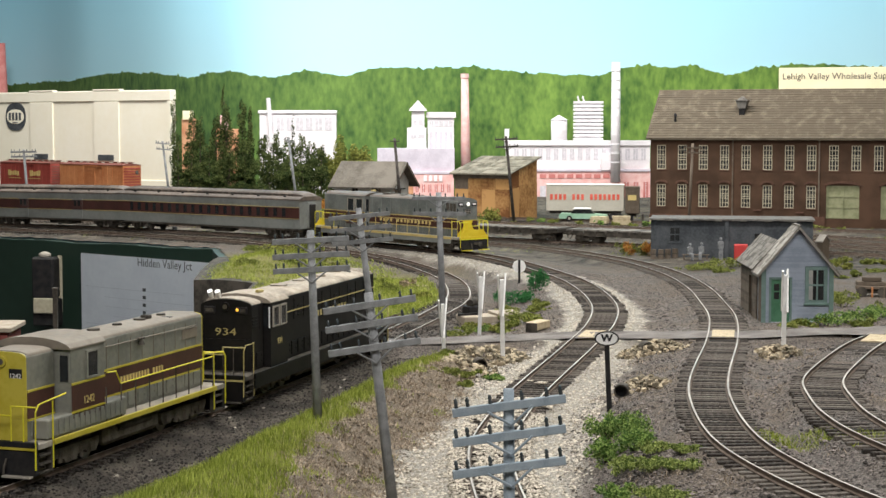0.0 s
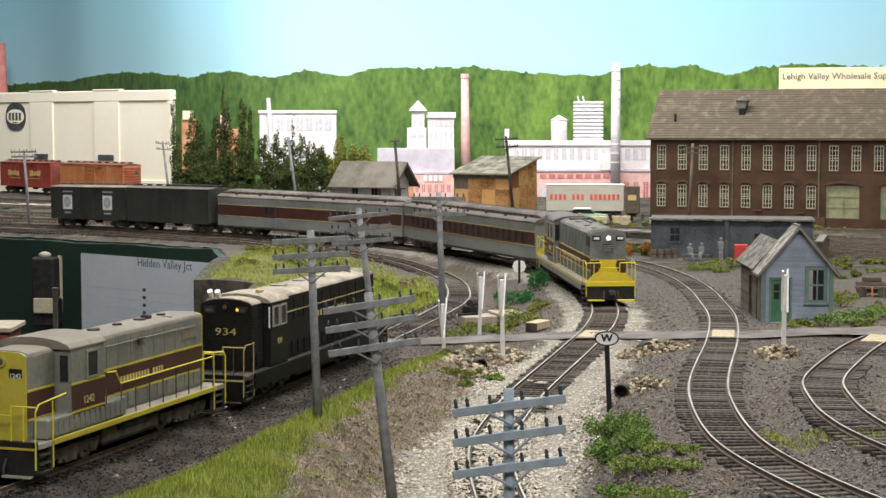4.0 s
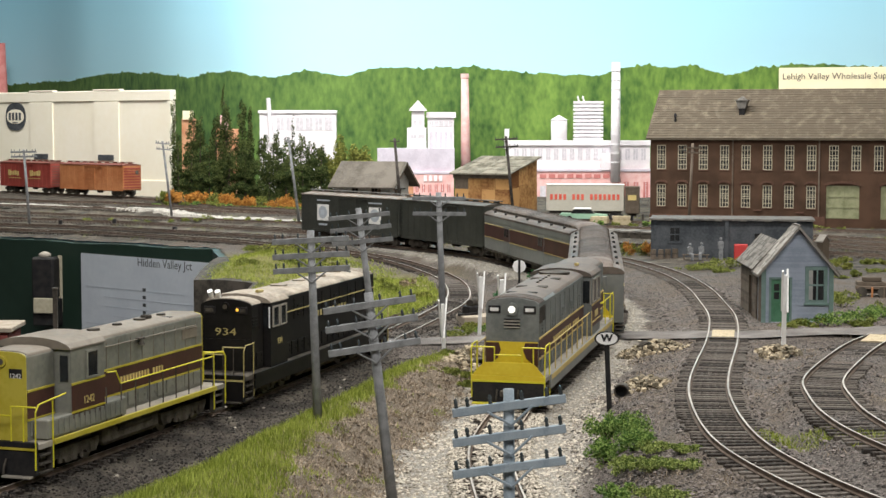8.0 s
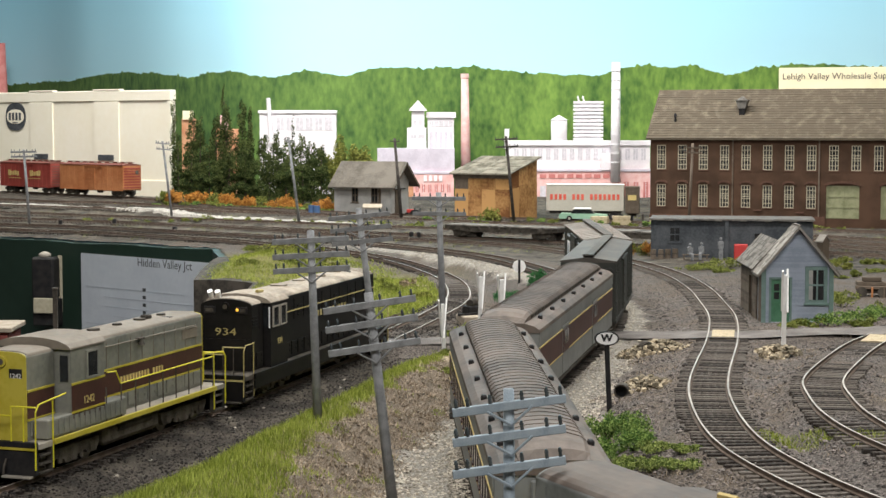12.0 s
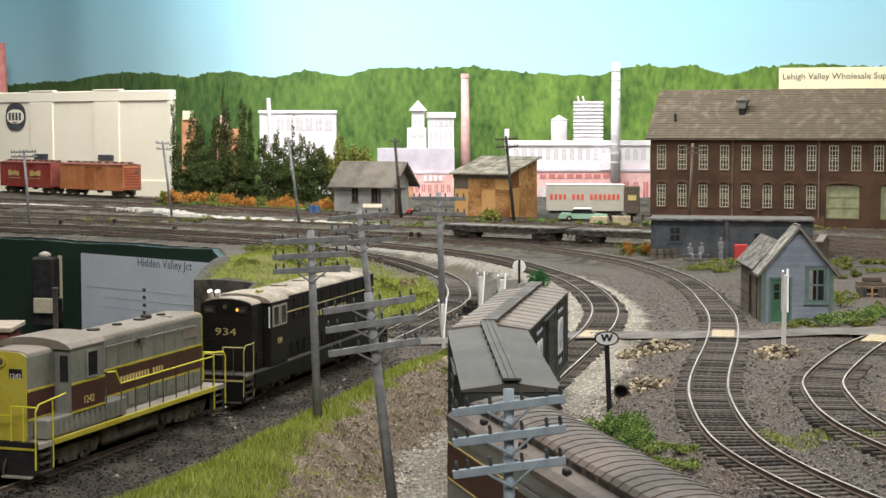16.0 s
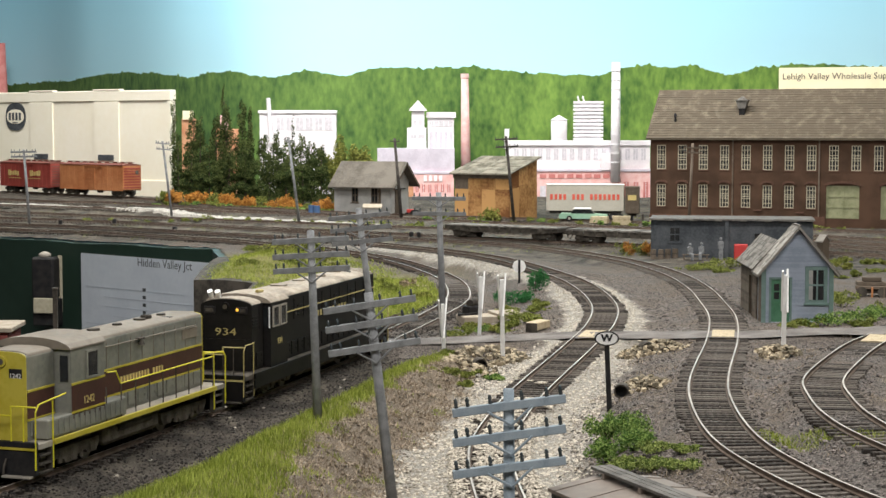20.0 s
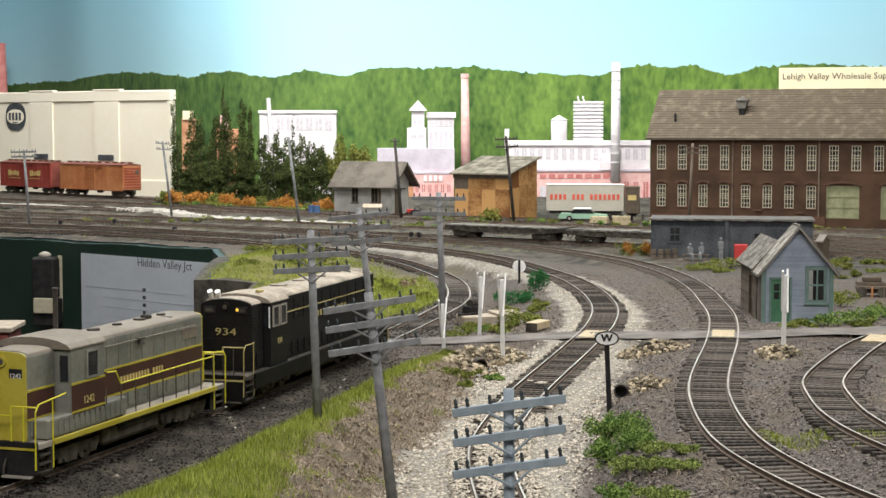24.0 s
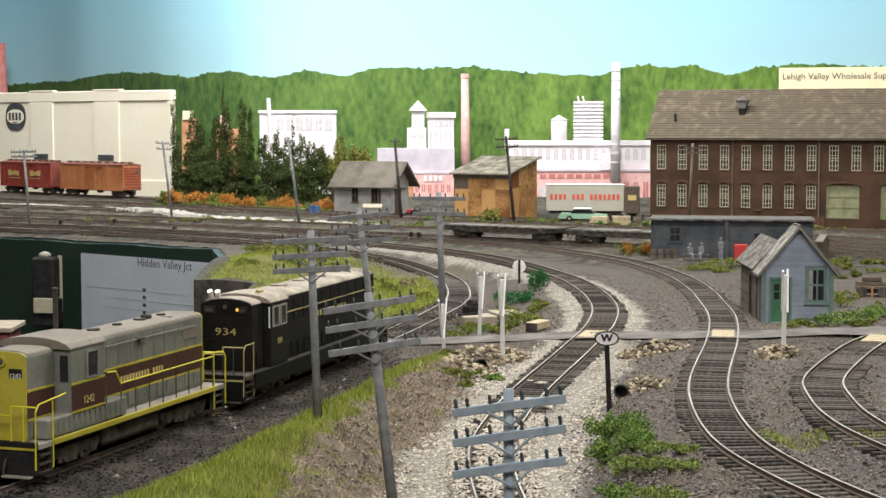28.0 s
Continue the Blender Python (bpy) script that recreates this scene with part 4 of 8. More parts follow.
def wood_shed():
    t = thing("plywood_shed", "tall orange-brown panelled shed with slanting patched roof", "building", mm(16, 2313, 5, 0, 0, -35.0))
    W, D, h0, h1 = 88.0, 71.0, 58.0, 78.0
    for k in range(4):
        w = W / 4
        top = h0
        part("wall_panel", box(B(), k * w + 0.2, (k + 1) * w - 0.2, 0, 2.2, -4, top * 0.62), "wood_panel", t)
        part("wall_panel", box(B(), k * w + 0.2, (k + 1) * w - 0.2, 0.3, 2.4, top * 0.62 + 0.3, top), "brown_wall" if k == 0 else "wood_panel", t)
    for k in range(3):
        a, b = 2.6 + k * (D - 2.6) / 3, 2.6 + (k + 1) * (D - 2.6) / 3 - 0.3
        za, zb = h0 + (h1 - h0) * a / D, h0 + (h1 - h0) * b / D
        part("wall_panel", prism(B(), [(a, -4), (b, -4), (b, za * 0.66), (a, za * 0.62)], W - 2.2, W, "x"), "wood_panel", t)
        part("wall_panel", prism(B(), [(a, za * 0.62 + 0.3), (b, za * 0.66 + 0.3), (b, zb), (a, za)], W - 2.4, W - 0.3, "x"), "wood_panel", t)
    part("wall", prism(B(), [(2.6, -4), (D, -4), (D, h1), (2.6, h0)], 0, 2, "x"), "wood_panel", t)
    part("wall", box(B(), 2.2, W - 2.5, D - 2, D, -4, h1), "wood_panel", t)
    part("fascia_board", box(B(), -2, W + 1, -1.6, -0.05, h0 - 7, h0 + 0.6), "brown_wall", t)
    roof = part("roof", prism(B(), [(-6, h0 - 0.6), (D + 5, h1 + 1.8), (D + 5, h1 + 0.2), (-6, h0 - 2.2)], -5, W + 4, "x"), "tan_roof", t, "patched tan tar-paper roof")
    rnd = random.Random(12)
    for i in range(9):
        for j in range(5):
            x, y = -5 + i * 10.7, -6 + j * 16.4
            z = h0 - 0.5 + (y + 6) * (h1 - h0 + 2.4) / (D + 11)
            if rnd.random() < 0.75:
                sl = (h1 - h0 + 2.4) / (D + 11)
                part("roof_patch", prism(B(), [(y, z), (y + 14, z + 14 * sl), (y + 14, z + 14 * sl + 0.4), (y, z + 0.5)], x, x + rnd.uniform(7, 10.4), "x"), "tan_roof", roof)


def trailer(x, y, rz, L, W, body, label, text=True):
    t = thing("semi_trailer", label, "trailer", frame_at(x, y, rz))
    part("body", box(B(), 0, L, 0, W, 13, 48, 0.6), body, t)
    bm = B()
    for k in range(1, 16):
        box(bm, L * k / 16 - 0.15, L * k / 16 + 0.15, -0.15, -0.01, 14, 47)
    part("rib", bm, body, t)
    part("roof_rail", box(B(), -0.3, L + 0.3, -0.4, W + 0.4, 47.6, 48.8, 0.3), "white" if text else body, t)
    part("chassis", box(B(), 4, L - 4, 6, W - 6, 9.5, 12.9), "under", t)
    for a in (L - 26, L - 14):
        for b in (3, W - 3):
            w = part("wheel", cyl(B(), (a, b - 2.4, 5.6), (a, b + 2.4, 5.6), 5.7, n=18), "black", t)
            part("hub", cyl(B(), (a, b - 2.8, 5.6), (a, b + 2.8, 5.6), 2.2, n=12), "walkway", w)
    for b in (6, W - 6):
        part("landing_leg", box(B(), 22, 24.5, b - 1, b + 1, -0.5, 12), "under", t)
    if text:
        # lettering of a haulier's name, as plain bars
        k = 0
        for ch in "PPPP YYY EEEEEEE":
            if ch != " ":
                bm = box(B(), 5 + k * 5.9, 8.6 + k * 5.9, -0.4, -0.2, 28, 35.5, 0.1)
                part("lettering_bar", bm, "trailer_red", t)
            k += 1
    else:
        part("panel_mark", box(B(), 4, L - 4, -0.35, -0.15, 31, 38), "gold", t)
    return t


def auto():
    t = thing("sedan", "pale green sedan with white roof parked by the trailer", "car", frame_at(186, 2230, -8))
    part("body", prism(B(), [(-32, 3.5), (30, 3.5), (31, 6), (29.5, 8.8), (14, 10), (-17, 10.2), (-30, 10.6), (-33, 8)], -9.5, 9.5, "y"), "car_green", t)
    cab = part("cabin", prism(B(), [(-17.5, 10.1), (14.5, 9.9), (8, 15.8), (-13, 15.8)], -8.2, 8.2, "y"), "dark_glass", t, "dark car windows")
    part("roof", box(B(), -14, 9, -8.7, 8.7, 15.5, 17.4, 0.7), "white", cab, "white car roof")
    for a in (-19, 19):
        for b in (-9.0, 9.0):
            w = part("wheel", cyl(B(), (a, b - 1.2, 3.6), (a, b + 1.2, 3.6), 3.9, n=16), "black", t)
            part("hub", cyl(B(), (a, b - 1.5, 3.6), (a, b + 1.5, 3.6), 1.8, n=10), "walkway", w)
    part("bumper", box(B(), -34.4, -32.6, -9, 9, 3.5, 5.5, 0.3), "walkway", t)
    part("bumper", box(B(), 30.4, 32.2, -9, 9, 3.5, 5.5, 0.3), "walkway", t)


def crates():
    rnd = random.Random(5)
    for x, y, n in ((232, 2200, 4), (205, 2214, 3), (282, 2208, 3), (300, 2206, 2)):
        t = thing("lumber_stack", "stack of pale sawn lumber on the loading ground", "lumber", frame_at(x, y, rnd.uniform(-30, 10)), "lumber stacks")
        for k in range(n):
            for j in range(3):
                part("board", box(B(), -11 + rnd.uniform(-1, 1), 11 + rnd.uniform(-1, 1), -6 + j * 4, -2.3 + j * 4, k * 3.0 - 0.3, k * 3.0 + 2.5, 0.25), "timber", t)


brick_warehouse()
depot()
wood_shed()
trailer(138, 2262, -8, 103, 28, "trailer", "tan box trailer with red lettering parked at the warehouse")
trailer(241, 2244, -8, 19, 26, "brown_wall", "brown box trailer end with faded yellow mark", False)
auto()
crates()


def grey_block():
    t = thing("section_house", "low blue-grey flat-roofed section house with pale roof edge", "building", mm(206, 1676, -4.5, 0, 0, -9.7))
    L, D, h = 157.0, 62.0, 38.0
    holes = [(18, 29, 16, 31), (101, 107, 0.5, 25)]
    part("wall", wall_with_holes(B(), L, -4, h, holes, 0, 3), "slate_wall", t)
    for x in (0, L - 3):
        part("wall", box(B(), x, x + 3, 3, D - 3, -4, h), "slate_wall", t)
    part("wall", box(B(), 0, L, D - 3, D, -4, h), "slate_wall", t)
    part("inner_floor", box(B(), 3, L - 3, 3, D - 3, -4, 0.4), "concrete", t)
    sash(t, 23.5, 16, 31, 11, 2, 2, 1.0, "slate_wall")
    part("roof", box(B(), -2, L + 2, -3, D + 2, h + 0.05, h + 1.3, 0.3), "roof_edge", t)
    bm = B()
    for k in range(20):
        box(bm, -2 + k * 8.0, 5.6 + k * 8.0, -3.6, -3.05, h - 0.2 - 0.3 * (k % 3), h + 1.5, 0.12)
    part("roof_edge", bm, "roof_edge", t)
    part("door", box(B(), 101.1, 106.9, 1.6, 2.4, 0.5, 24.9), "black", t)
    part("buttress", box(B(), 72, 76, -2.6, -0.05, -4, h - 0.5, 0.3), "slate_wall", t)
    p = thing("outhouse", "narrow brown wooden gabled privy beside the section house", "shed", mm(366, 1655, gz(366, 1655), 0, 0, -60))
    for a in (0, 7.5):
        part("wall", prism(B(), [(0, -3), (8, -3), (8, 20), (4, 25), (0, 20)], a, a + 1.0, "x"), "brown_wall", p)
    for a in (0, 7.0):
        part("wall", box(B(), 1.1, 7.4, a, a + 1.0, -3, 20), "brown_wall", p)
    for s in (-1, 1):
        part("roof", prism(B(), [(4 + s * 5.4, 18.9), (4, 25.4), (4, 26.4), (4 + s * 5.4, 20)], -1, 9.5, "x"), "shingle", p)
    d = thing("vending_cabinet", "red painted metal cabinet beside the doorway", "cabinet", mm(289, 1640, gz(289, 1640), 0, 0, -10))
    part("body", box(B(), -6.5, 6.5, -4, 4, -1, 15.5, 0.6), "red", d)
    part("door", box(B(), -5.6, 5.6, -4.5, -4.05, 0.5, 14.5, 0.2), "red", d)
    # barrels and boxes by the left wall
    for k, (x, y) in enumerate(((214, 1661), (221, 1662), (228, 1660), (207, 1664))):
        b = thing("barrel", "rusty dark barrel against the wall", "barrel", frame_at(x, y, 0), "rusty barrels")
        part("shell", cyl(B(), (0, 0, -0.8), (0, 0, 9), 3.0, 2.8, n=12), "brown_wall", b)
        part("hoop", cyl(B(), (0, 0, 4), (0, 0, 4.8), 3.2, n=12), "under", b)
    # three painted figures
    for x, y, rz, sit in ((239, 1636, 20, True), (250, 1634, -25, True), (269, 1637, 5, False)):
        bm = B()
        z = 0 if not sit else -4.5
        if sit:
            box(bm, -1.6, 1.6, -5, 0, 5, 7.2, 0.6)
            box(bm, -1.5, 1.5, -5.6, -4, 0, 6.5, 0.5)
        else:
            prism(bm, [(-2, 0), (2, 0), (1.8, 11), (-1.8, 11)], -1.2, 1.2, "y")
        prism(bm, [(-2.3, 10.6 + z), (2.3, 10.6 + z), (3.0, 16.5 + z), (1.2, 18 + z), (-1.2, 18 + z), (-3.0, 16.5 + z)], -1.4, 1.4, "y")
        ball(bm, (0, -0.2, 20 + z), 1.6)
        tagged(part("figurine", bm, "figure", at=frame_at(x, y, rz)), "small grey painted figurine on the ground", "figurine", "figurines by the section house")
    bnch = thing("bench", "low dark bench under the seated figurines", "bench", mm(245, 1640, gz(245, 1640), 0, 0, -9.7))
    part("seat", box(B(), -13, 13, -2, 2, 3.8, 4.9, 0.2), "brown_wall", bnch)
    for x in (-11, 11):
        part("leg", box(B(), x - 0.7, x + 0.7, -1.8, 1.8, -1, 3.75), "brown_wall", bnch)


grey_block()


def blue_house():
    # gable end to the front: x along the front, ridge along y
    t = thing("crossing_shanty", "small pale blue clapboard shanty with green trim and shingled roof", "building", mm(214.5, 1135, -5, 0, 0, -2.0))
    W, D, h, r = 47.0, 17.0, 34.0, 62.0
    gap = 1.3
    z, k = -2.0, 0
    door, win = (5.0, 19.5, 0, 29), (29, 43, 12, 36)
    while z < r - 1.5:
        zz = z + gap - 0.12
        half = W / 2 if zz <= h else (W / 2) * (r - zz) / (r - h)
        half0 = W / 2 if z <= h else (W / 2) * (r - z) / (r - h)
        cuts = sorted([c for c in (door, win) if c[2] < zz and c[3] > z])
        xs = [W / 2 - half]
        for c in cuts:
            xs += [c[0], c[1]]
        xs.append(W / 2 + half)
        for a, b in zip(xs[::2], xs[1::2]):
            if b - a > 0.5:
                bm = prism(B(), [(-0.75, z), (0.3, z), (0.3, zz), (-0.15, zz)], a, b, "x")
                part("clapboard", bm, "blue_wall", t)
        z += gap
        k += 1
    part("wall", prism(B(), [(0, -4), (door[0], -4), (door[0], door[3]), (door[1], door[3]), (door[1], -4), (W, -4), (W, h), (W / 2, r), (0, h)], 0.35, 2.0, "y"), "blue_wall", t)
    for x in (0, W - 2):
        part("wall", box(B(), x, x + 2, 2.05, D, -4, h), "brown_wall" if x == 0 else "blue_wall", t)
    part("wall", prism(B(), [(0, -4), (W, -4), (W, h), (W / 2, r), (0, h)], D, D + 2, "y"), "blue_wall", t)
    for a in (-0.6, W - 2.4):
        part("corner_board", box(B(), a, a + 3, -1.3, -0.78, -3, h + 1.5), "teal", t)
    d = part("door", box(B(), 6.2, 18.3, 0.4, 1.5, -2, 27.8), "door_green", t, "green panelled door with four panes")
    for i in (0, 1):
        for j in (0, 1):
            part("pane", box(B(), 8 + i * 4.6, 11.6 + i * 4.6, 0.05, 0.36, 14.5 + j * 5.6, 19.2 + j * 5.6), "dark_glass", d)
    bm = B()
    box(bm, 4.6, 6.1, -1.2, 0.4, -2, 29.3)
    box(bm, 18.4, 19.9, -1.2, 0.4, -2, 29.3)
    box(bm, 6.1, 18.4, -1.2, 0.4, 27.9, 29.4)
    part("door_frame", bm, "teal", d)
    w = part("window", box(B(), 31, 41, -0.3, 0.3, 14, 34.2), "dark_glass", t, "sash window with drawn pale curtain")
    bm = B()
    for a, b, c, e in ((28.6, 31, 11.5, 36.6), (41, 43.4, 11.5, 36.6), (31, 41, 34.2, 36.6), (31, 41, 11.5, 14.0)):
        box(bm, a, b, -1.3, 0.3, c, e)
    part("window_frame", bm, "teal", w)
    part("window_sill", box(B(), 27.6, 44.4, -2.4, -1.35, 10.6, 12.2, 0.2), "teal", w)
    part("glazing_bar", box(B(), 36.2, 37.2, -0.8, -0.35, 14, 34.2), "teal", w)
    part("glazing_bar", box(B(), 31, 41, -0.8, -0.35, 23.5, 24.7), "teal", w)
    part("curtain", box(B(), 31.1, 33.8, -0.6, -0.35, 14.2, 34), "grey_wall", w)
    # roof slopes, ridge along y
    def slope(parent, s, x_r, z_r, x_e, z_e, y0, y1, seed):
        rnd = random.Random(seed)
        n = 8
        for j in range(n):
            y = y0
            while y < y1:
                wd = rnd.uniform(3.2, 5.2)
                a0, a1 = j / n, (j + 1) / n + 0.03
                xa, za, xb, zb = x_e + (x_r - x_e) * a0, z_e + (z_r - z_e) * a0, x_e + (x_r - x_e) * a1, z_e + (z_r - z_e) * a1
                up = rnd.uniform(0.5, 1.0)
                bm = prism(B(), [(xa, za), (xb, zb), (xb, zb + 0.35), (xa, za + up)], y, min(y + wd - 0.2, y1), "y")
                part("shingle", bm, "shingle", parent)
                y += wd
    over = 3.6
    sl = (r - h) / (W / 2)
    roof = part("roof", prism(B(), [(-over, h - over * sl), (W / 2, r), (W + over, h - over * sl), (W + over, h - over * sl + 1.4), (W / 2, r + 1.5), (-over, h - over * sl + 1.4)], -6, D + 5, "y"), "shingle", t, "uneven grey wood shingle roof")
    slope(roof, -1, W / 2, r + 1.6, -over - 0.6, h - over * sl + 1.3, -6.4, D + 5, 1)
    slope(roof, 1, W / 2, r + 1.6, W + over + 0.6, h - over * sl + 1.3, -6.4, D + 5, 2)
    # lean-to
    s = thing("tool_shed", "brown clapboard tool shed with grey shingled gable roof behind the shanty", "shed", mm(215, 1155, -5, 0, 0, -2.0))
    w2, d2, e2, r2 = 27.0, 76.0, 36.0, 51.0
    for k in range(17):
        for y0, y1 in (((0, 20), (34, d2)) if k < 13 else ((0, d2),)):
            part("clapboard", prism(B(), [(-0.75, -2 + k * 2.2), (0.3, -2 + k * 2.2), (0.3, 0.1 + k * 2.2), (-0.15, 0.1 + k * 2.2)], y0, y1, "y"), "brown_wall", s)
    # no door leaf here: a black panel paints the shade inside the doorway
    part("door", box(B(), 0.6, 1.4, 20, 34, -3, 26.5), "black", s, "black panel painted in for the shade of the open doorway")
    for y0, y1 in ((20, 21.4), (32.6, 34)):
        part("door_post", box(B(), -0.9, 0.55, y0, y1, -3, 26.5), "brown_wall", s)
    part("wall", box(B(), 1.5, 2.6, 0.2, d2, -4, e2), "brown_wall", s)
    part("wall", box(B(), w2 - 1.5, w2, 0.2, d2, -4, e2), "brown_wall", s)
    for y0 in (0.3, d2 - 1.3):
        part("wall", prism(B(), [(2.7, -4), (w2 - 1.6, -4), (w2 - 1.6, e2), (w2 / 2, r2 - 1), (2.7, e2)], y0, y0 + 1.0, "y"), "brown_wall", s)
    rf = part("roof", prism(B(), [(-3.5, e2 - 3.9), (w2 / 2, r2), (w2 + 3.5, e2 - 3.9), (w2 + 3.5, e2 - 2.9), (w2 / 2, r2 + 1.1), (-3.5, e2 - 2.9)], -1, d2 + 2, "y"), "tar_paper", s, "grey weathered shingle roof")
    rnd = random.Random(9)
    for j in range(7):
        y = -1.0
        while y < d2 + 2:
            wd = rnd.uniform(2.6, 4.4)
            a0, a1 = j / 7, (j + 1) / 7 + 0.03
            xa, za, xb, zb = -4 + (w2 / 2 + 4) * a0, e2 - 3.1 + (r2 + 4.2 - e2) * a0, -4 + (w2 / 2 + 4) * a1, e2 - 3.1 + (r2 + 4.2 - e2) * a1
            part("shingle", prism(B(), [(xa, za), (xb, zb), (xb, zb + 0.2), (xa, za + rnd.uniform(0.3, 0.5))], y, min(d2 + 2, y + wd - 0.1), "y"), "deck", rf)
            y += wd


blue_house()


# ---- backdrop buildings, low relief ----
def relief(name, label, boxes, category="building"):
    """boxes: part name, x0, x1, y front, depth, z0, z1, material."""
    t = thing(name, label, category)
    for nm, x0, x1, y, d, z0, z1, m_ in boxes:
        part(nm, box(B(), x0, x1, y, y + d, z0, z1, 0.4), m_, t)
    return t


def windows_on(t, x0, x1, n, y, z0, z1, share=0.6, material="print_line"):
    st = (x1 - x0) / n
    for k in range(n):
        a = x0 + k * st + st * (1 - share) / 2
        w = part("window", box(B(), a, a + st * share, y - 0.5, y + 0.4, z0, z1), material, t)
        part("window_bar", box(B(), a + st * share / 2 - 0.3, a + st * share / 2 + 0.3, y - 0.8, y - 0.45, z0, z1), "print_white", w)


def back_town():
    t = relief("mill_building", "long bleached white mill building on the backdrop", [("wall", -287, -167, 2660, 14, 20, 148, "print_white"), ("parapet", -289, -166, 2658, 17, 146, 151, "print_white")])
    windows_on(t, -262, -172, 6, 2660, 120, 140, 0.72)
    part("pipe", cyl(B(), (-268, 2653, 100), (-272.5, 2653, 170), 4.2, 3.2, n=12), "print_white", t)
    t = relief("grain_elevator", "bleached white grain elevator tower on the backdrop", [("tower", -49, -29, 2650, 14, 40, 150, "print_white"), ("annex", -56, -26, 2647, 16, 40, 124, "print_white")])
    part("cap", prism(B(), [(-54, 150), (-24, 150), (-39, 167)], 2646, 2668, "y"), "print_white", t)
    windows_on(t, -48, -30, 2, 2650, 128, 136)
    windows_on(t, -52, -28, 2, 2647, 108, 113, 0.8)
    windows_on(t, -52, -28, 2, 2647, 92, 97, 0.8)
    t = relief("mill_building", "bleached white windowed mill block on the backdrop", [("wall", -24, 17, 2655, 12, 30, 140, "print_white"), ("cornice", -26, 20, 2652, 16, 139, 148, "print_white")])
    windows_on(t, -22, 16, 5, 2655, 126, 134, 0.7)
    windows_on(t, -22, 16, 5, 2655, 92, 118, 0.5, "print_lilac")
    t = relief("printed_building", "lilac roofed pink brick works on the backdrop", [("roof", -102, 18, 2636, 14, 55, 92, "print_lilac"), ("wall", -60, 17, 2630, 14, 0, 55, "print_pink"), ("gable", -70, -46, 2628, 5, 6, 40, "print_orange"), ("stripe", -58, 16, 2629, 2, 52, 56, "print_lilac")])
    for k in range(4):
        part("lettering_bar", box(B(), -30 + k * 8, -25 + k * 8, 2628.6, 2629.6, 41, 50), "print_white", t)
    windows_on(t, -45, 14, 6, 2630, 24, 36, 0.5, "print_red")
    t = thing("chimney", "tall pale pink brick chimney on the backdrop", "chimney")
    part("shaft", cyl(B(), (36, 2662, 30), (34, 2662, 204), 8.5, 5.6, n=18), "print_pink", t, smooth=True)
    part("rim", cyl(B(), (34, 2662, 201), (34, 2662, 208), 6.6, n=18), "print_pink", t)
    t = thing("chimney", "tall bleached white chimney on the backdrop", "chimney")
    part("shaft", cyl(B(), (266, 2618, 40), (266, 2618, 224), 7.6, 6.6, n=18), "print_white", t, smooth=True)
    bm = B()
    for k in range(11):
        cyl(bm, (266, 2618, 70 + k * 14), (266, 2618, 71.5 + k * 14), 7.5, n=18)
    part("ring", bm, "print_white", t)
    t = relief("factory", "bleached white factory with pink brick base on the backdrop", [("wall", 98, 322, 2640, 20, 58, 96, "print_white"), ("parapet", 96, 324, 2637, 24, 96, 104, "print_white"), ("base_wall", 140, 324, 2630, 22, -20, 58, "print_pink"), ("ledge", 140, 324, 2628, 4, 56, 60, "print_lilac"), ("stack", 96, 103, 2645, 8, 90, 122, "print_white"), ("stair", 245, 270, 2626, 10, 58, 84, "print_white")])
    windows_on(t, 108, 318, 17, 2640, 74, 91, 0.55)
    windows_on(t, 146, 200, 3, 2630, 8, 34, 0.5)
    windows_on(t, 262, 322, 4, 2630, 6, 40, 0.5, "print_red")
    for k in range(9):
        part("lettering_bar", box(B(), 150 + k * 14, 160 + k * 14, 2629, 2629.8, 46, 52), "print_red", t)
    t = thing("cooling_tower", "ribbed bleached white cooling tower on the factory roof", "tower")
    part("core", box(B(), 207, 247, 2652, 2664, 100, 165), "print_line", t)
    for k in range(11):
        part("slat", box(B(), 204, 250, 2649, 2667, 104 + k * 5.7, 108 + k * 5.7, 0.5), "print_white", t)
    for x in (213, 221):
        part("pipe", cyl(B(), (x, 2655, 160), (x - 3, 2655, 173), 1.4), "print_white", t)
    t = thing("water_tank", "bleached white roof tank with conical lid", "tank")
    part("shell", cyl(B(), (181.5, 2658, 100), (181.5, 2658, 136), 12.5, n=20), "print_white", t, smooth=True)
    part("lid", cyl(B(), (181.5, 2658, 136), (181.5, 2658, 143), 13.5, 1.5, n=20), "print_white", t)
    relief("printed_building", "orange brick house front behind the trees", [("wall", -406, -385, 2640, 10, 20, 138, "print_orange"), ("gable", -404, -388, 2637, 8, 136, 150, "sign_cream")])
    relief("printed_building", "salmon brick house front behind the trees", [("wall", -352, -318, 2640, 10, 20, 122, "print_orange"), ("gable", -346, -334, 2637, 8, 120, 143, "print_pink")])
    t = thing("chimney", "dark red brick chimney behind the cold store", "chimney")
    part("shaft", cyl(B(), (-866, 3330, 60), (-868, 3330, 288), 19, 13, n=16), "print_red", t, smooth=True)


back_town()


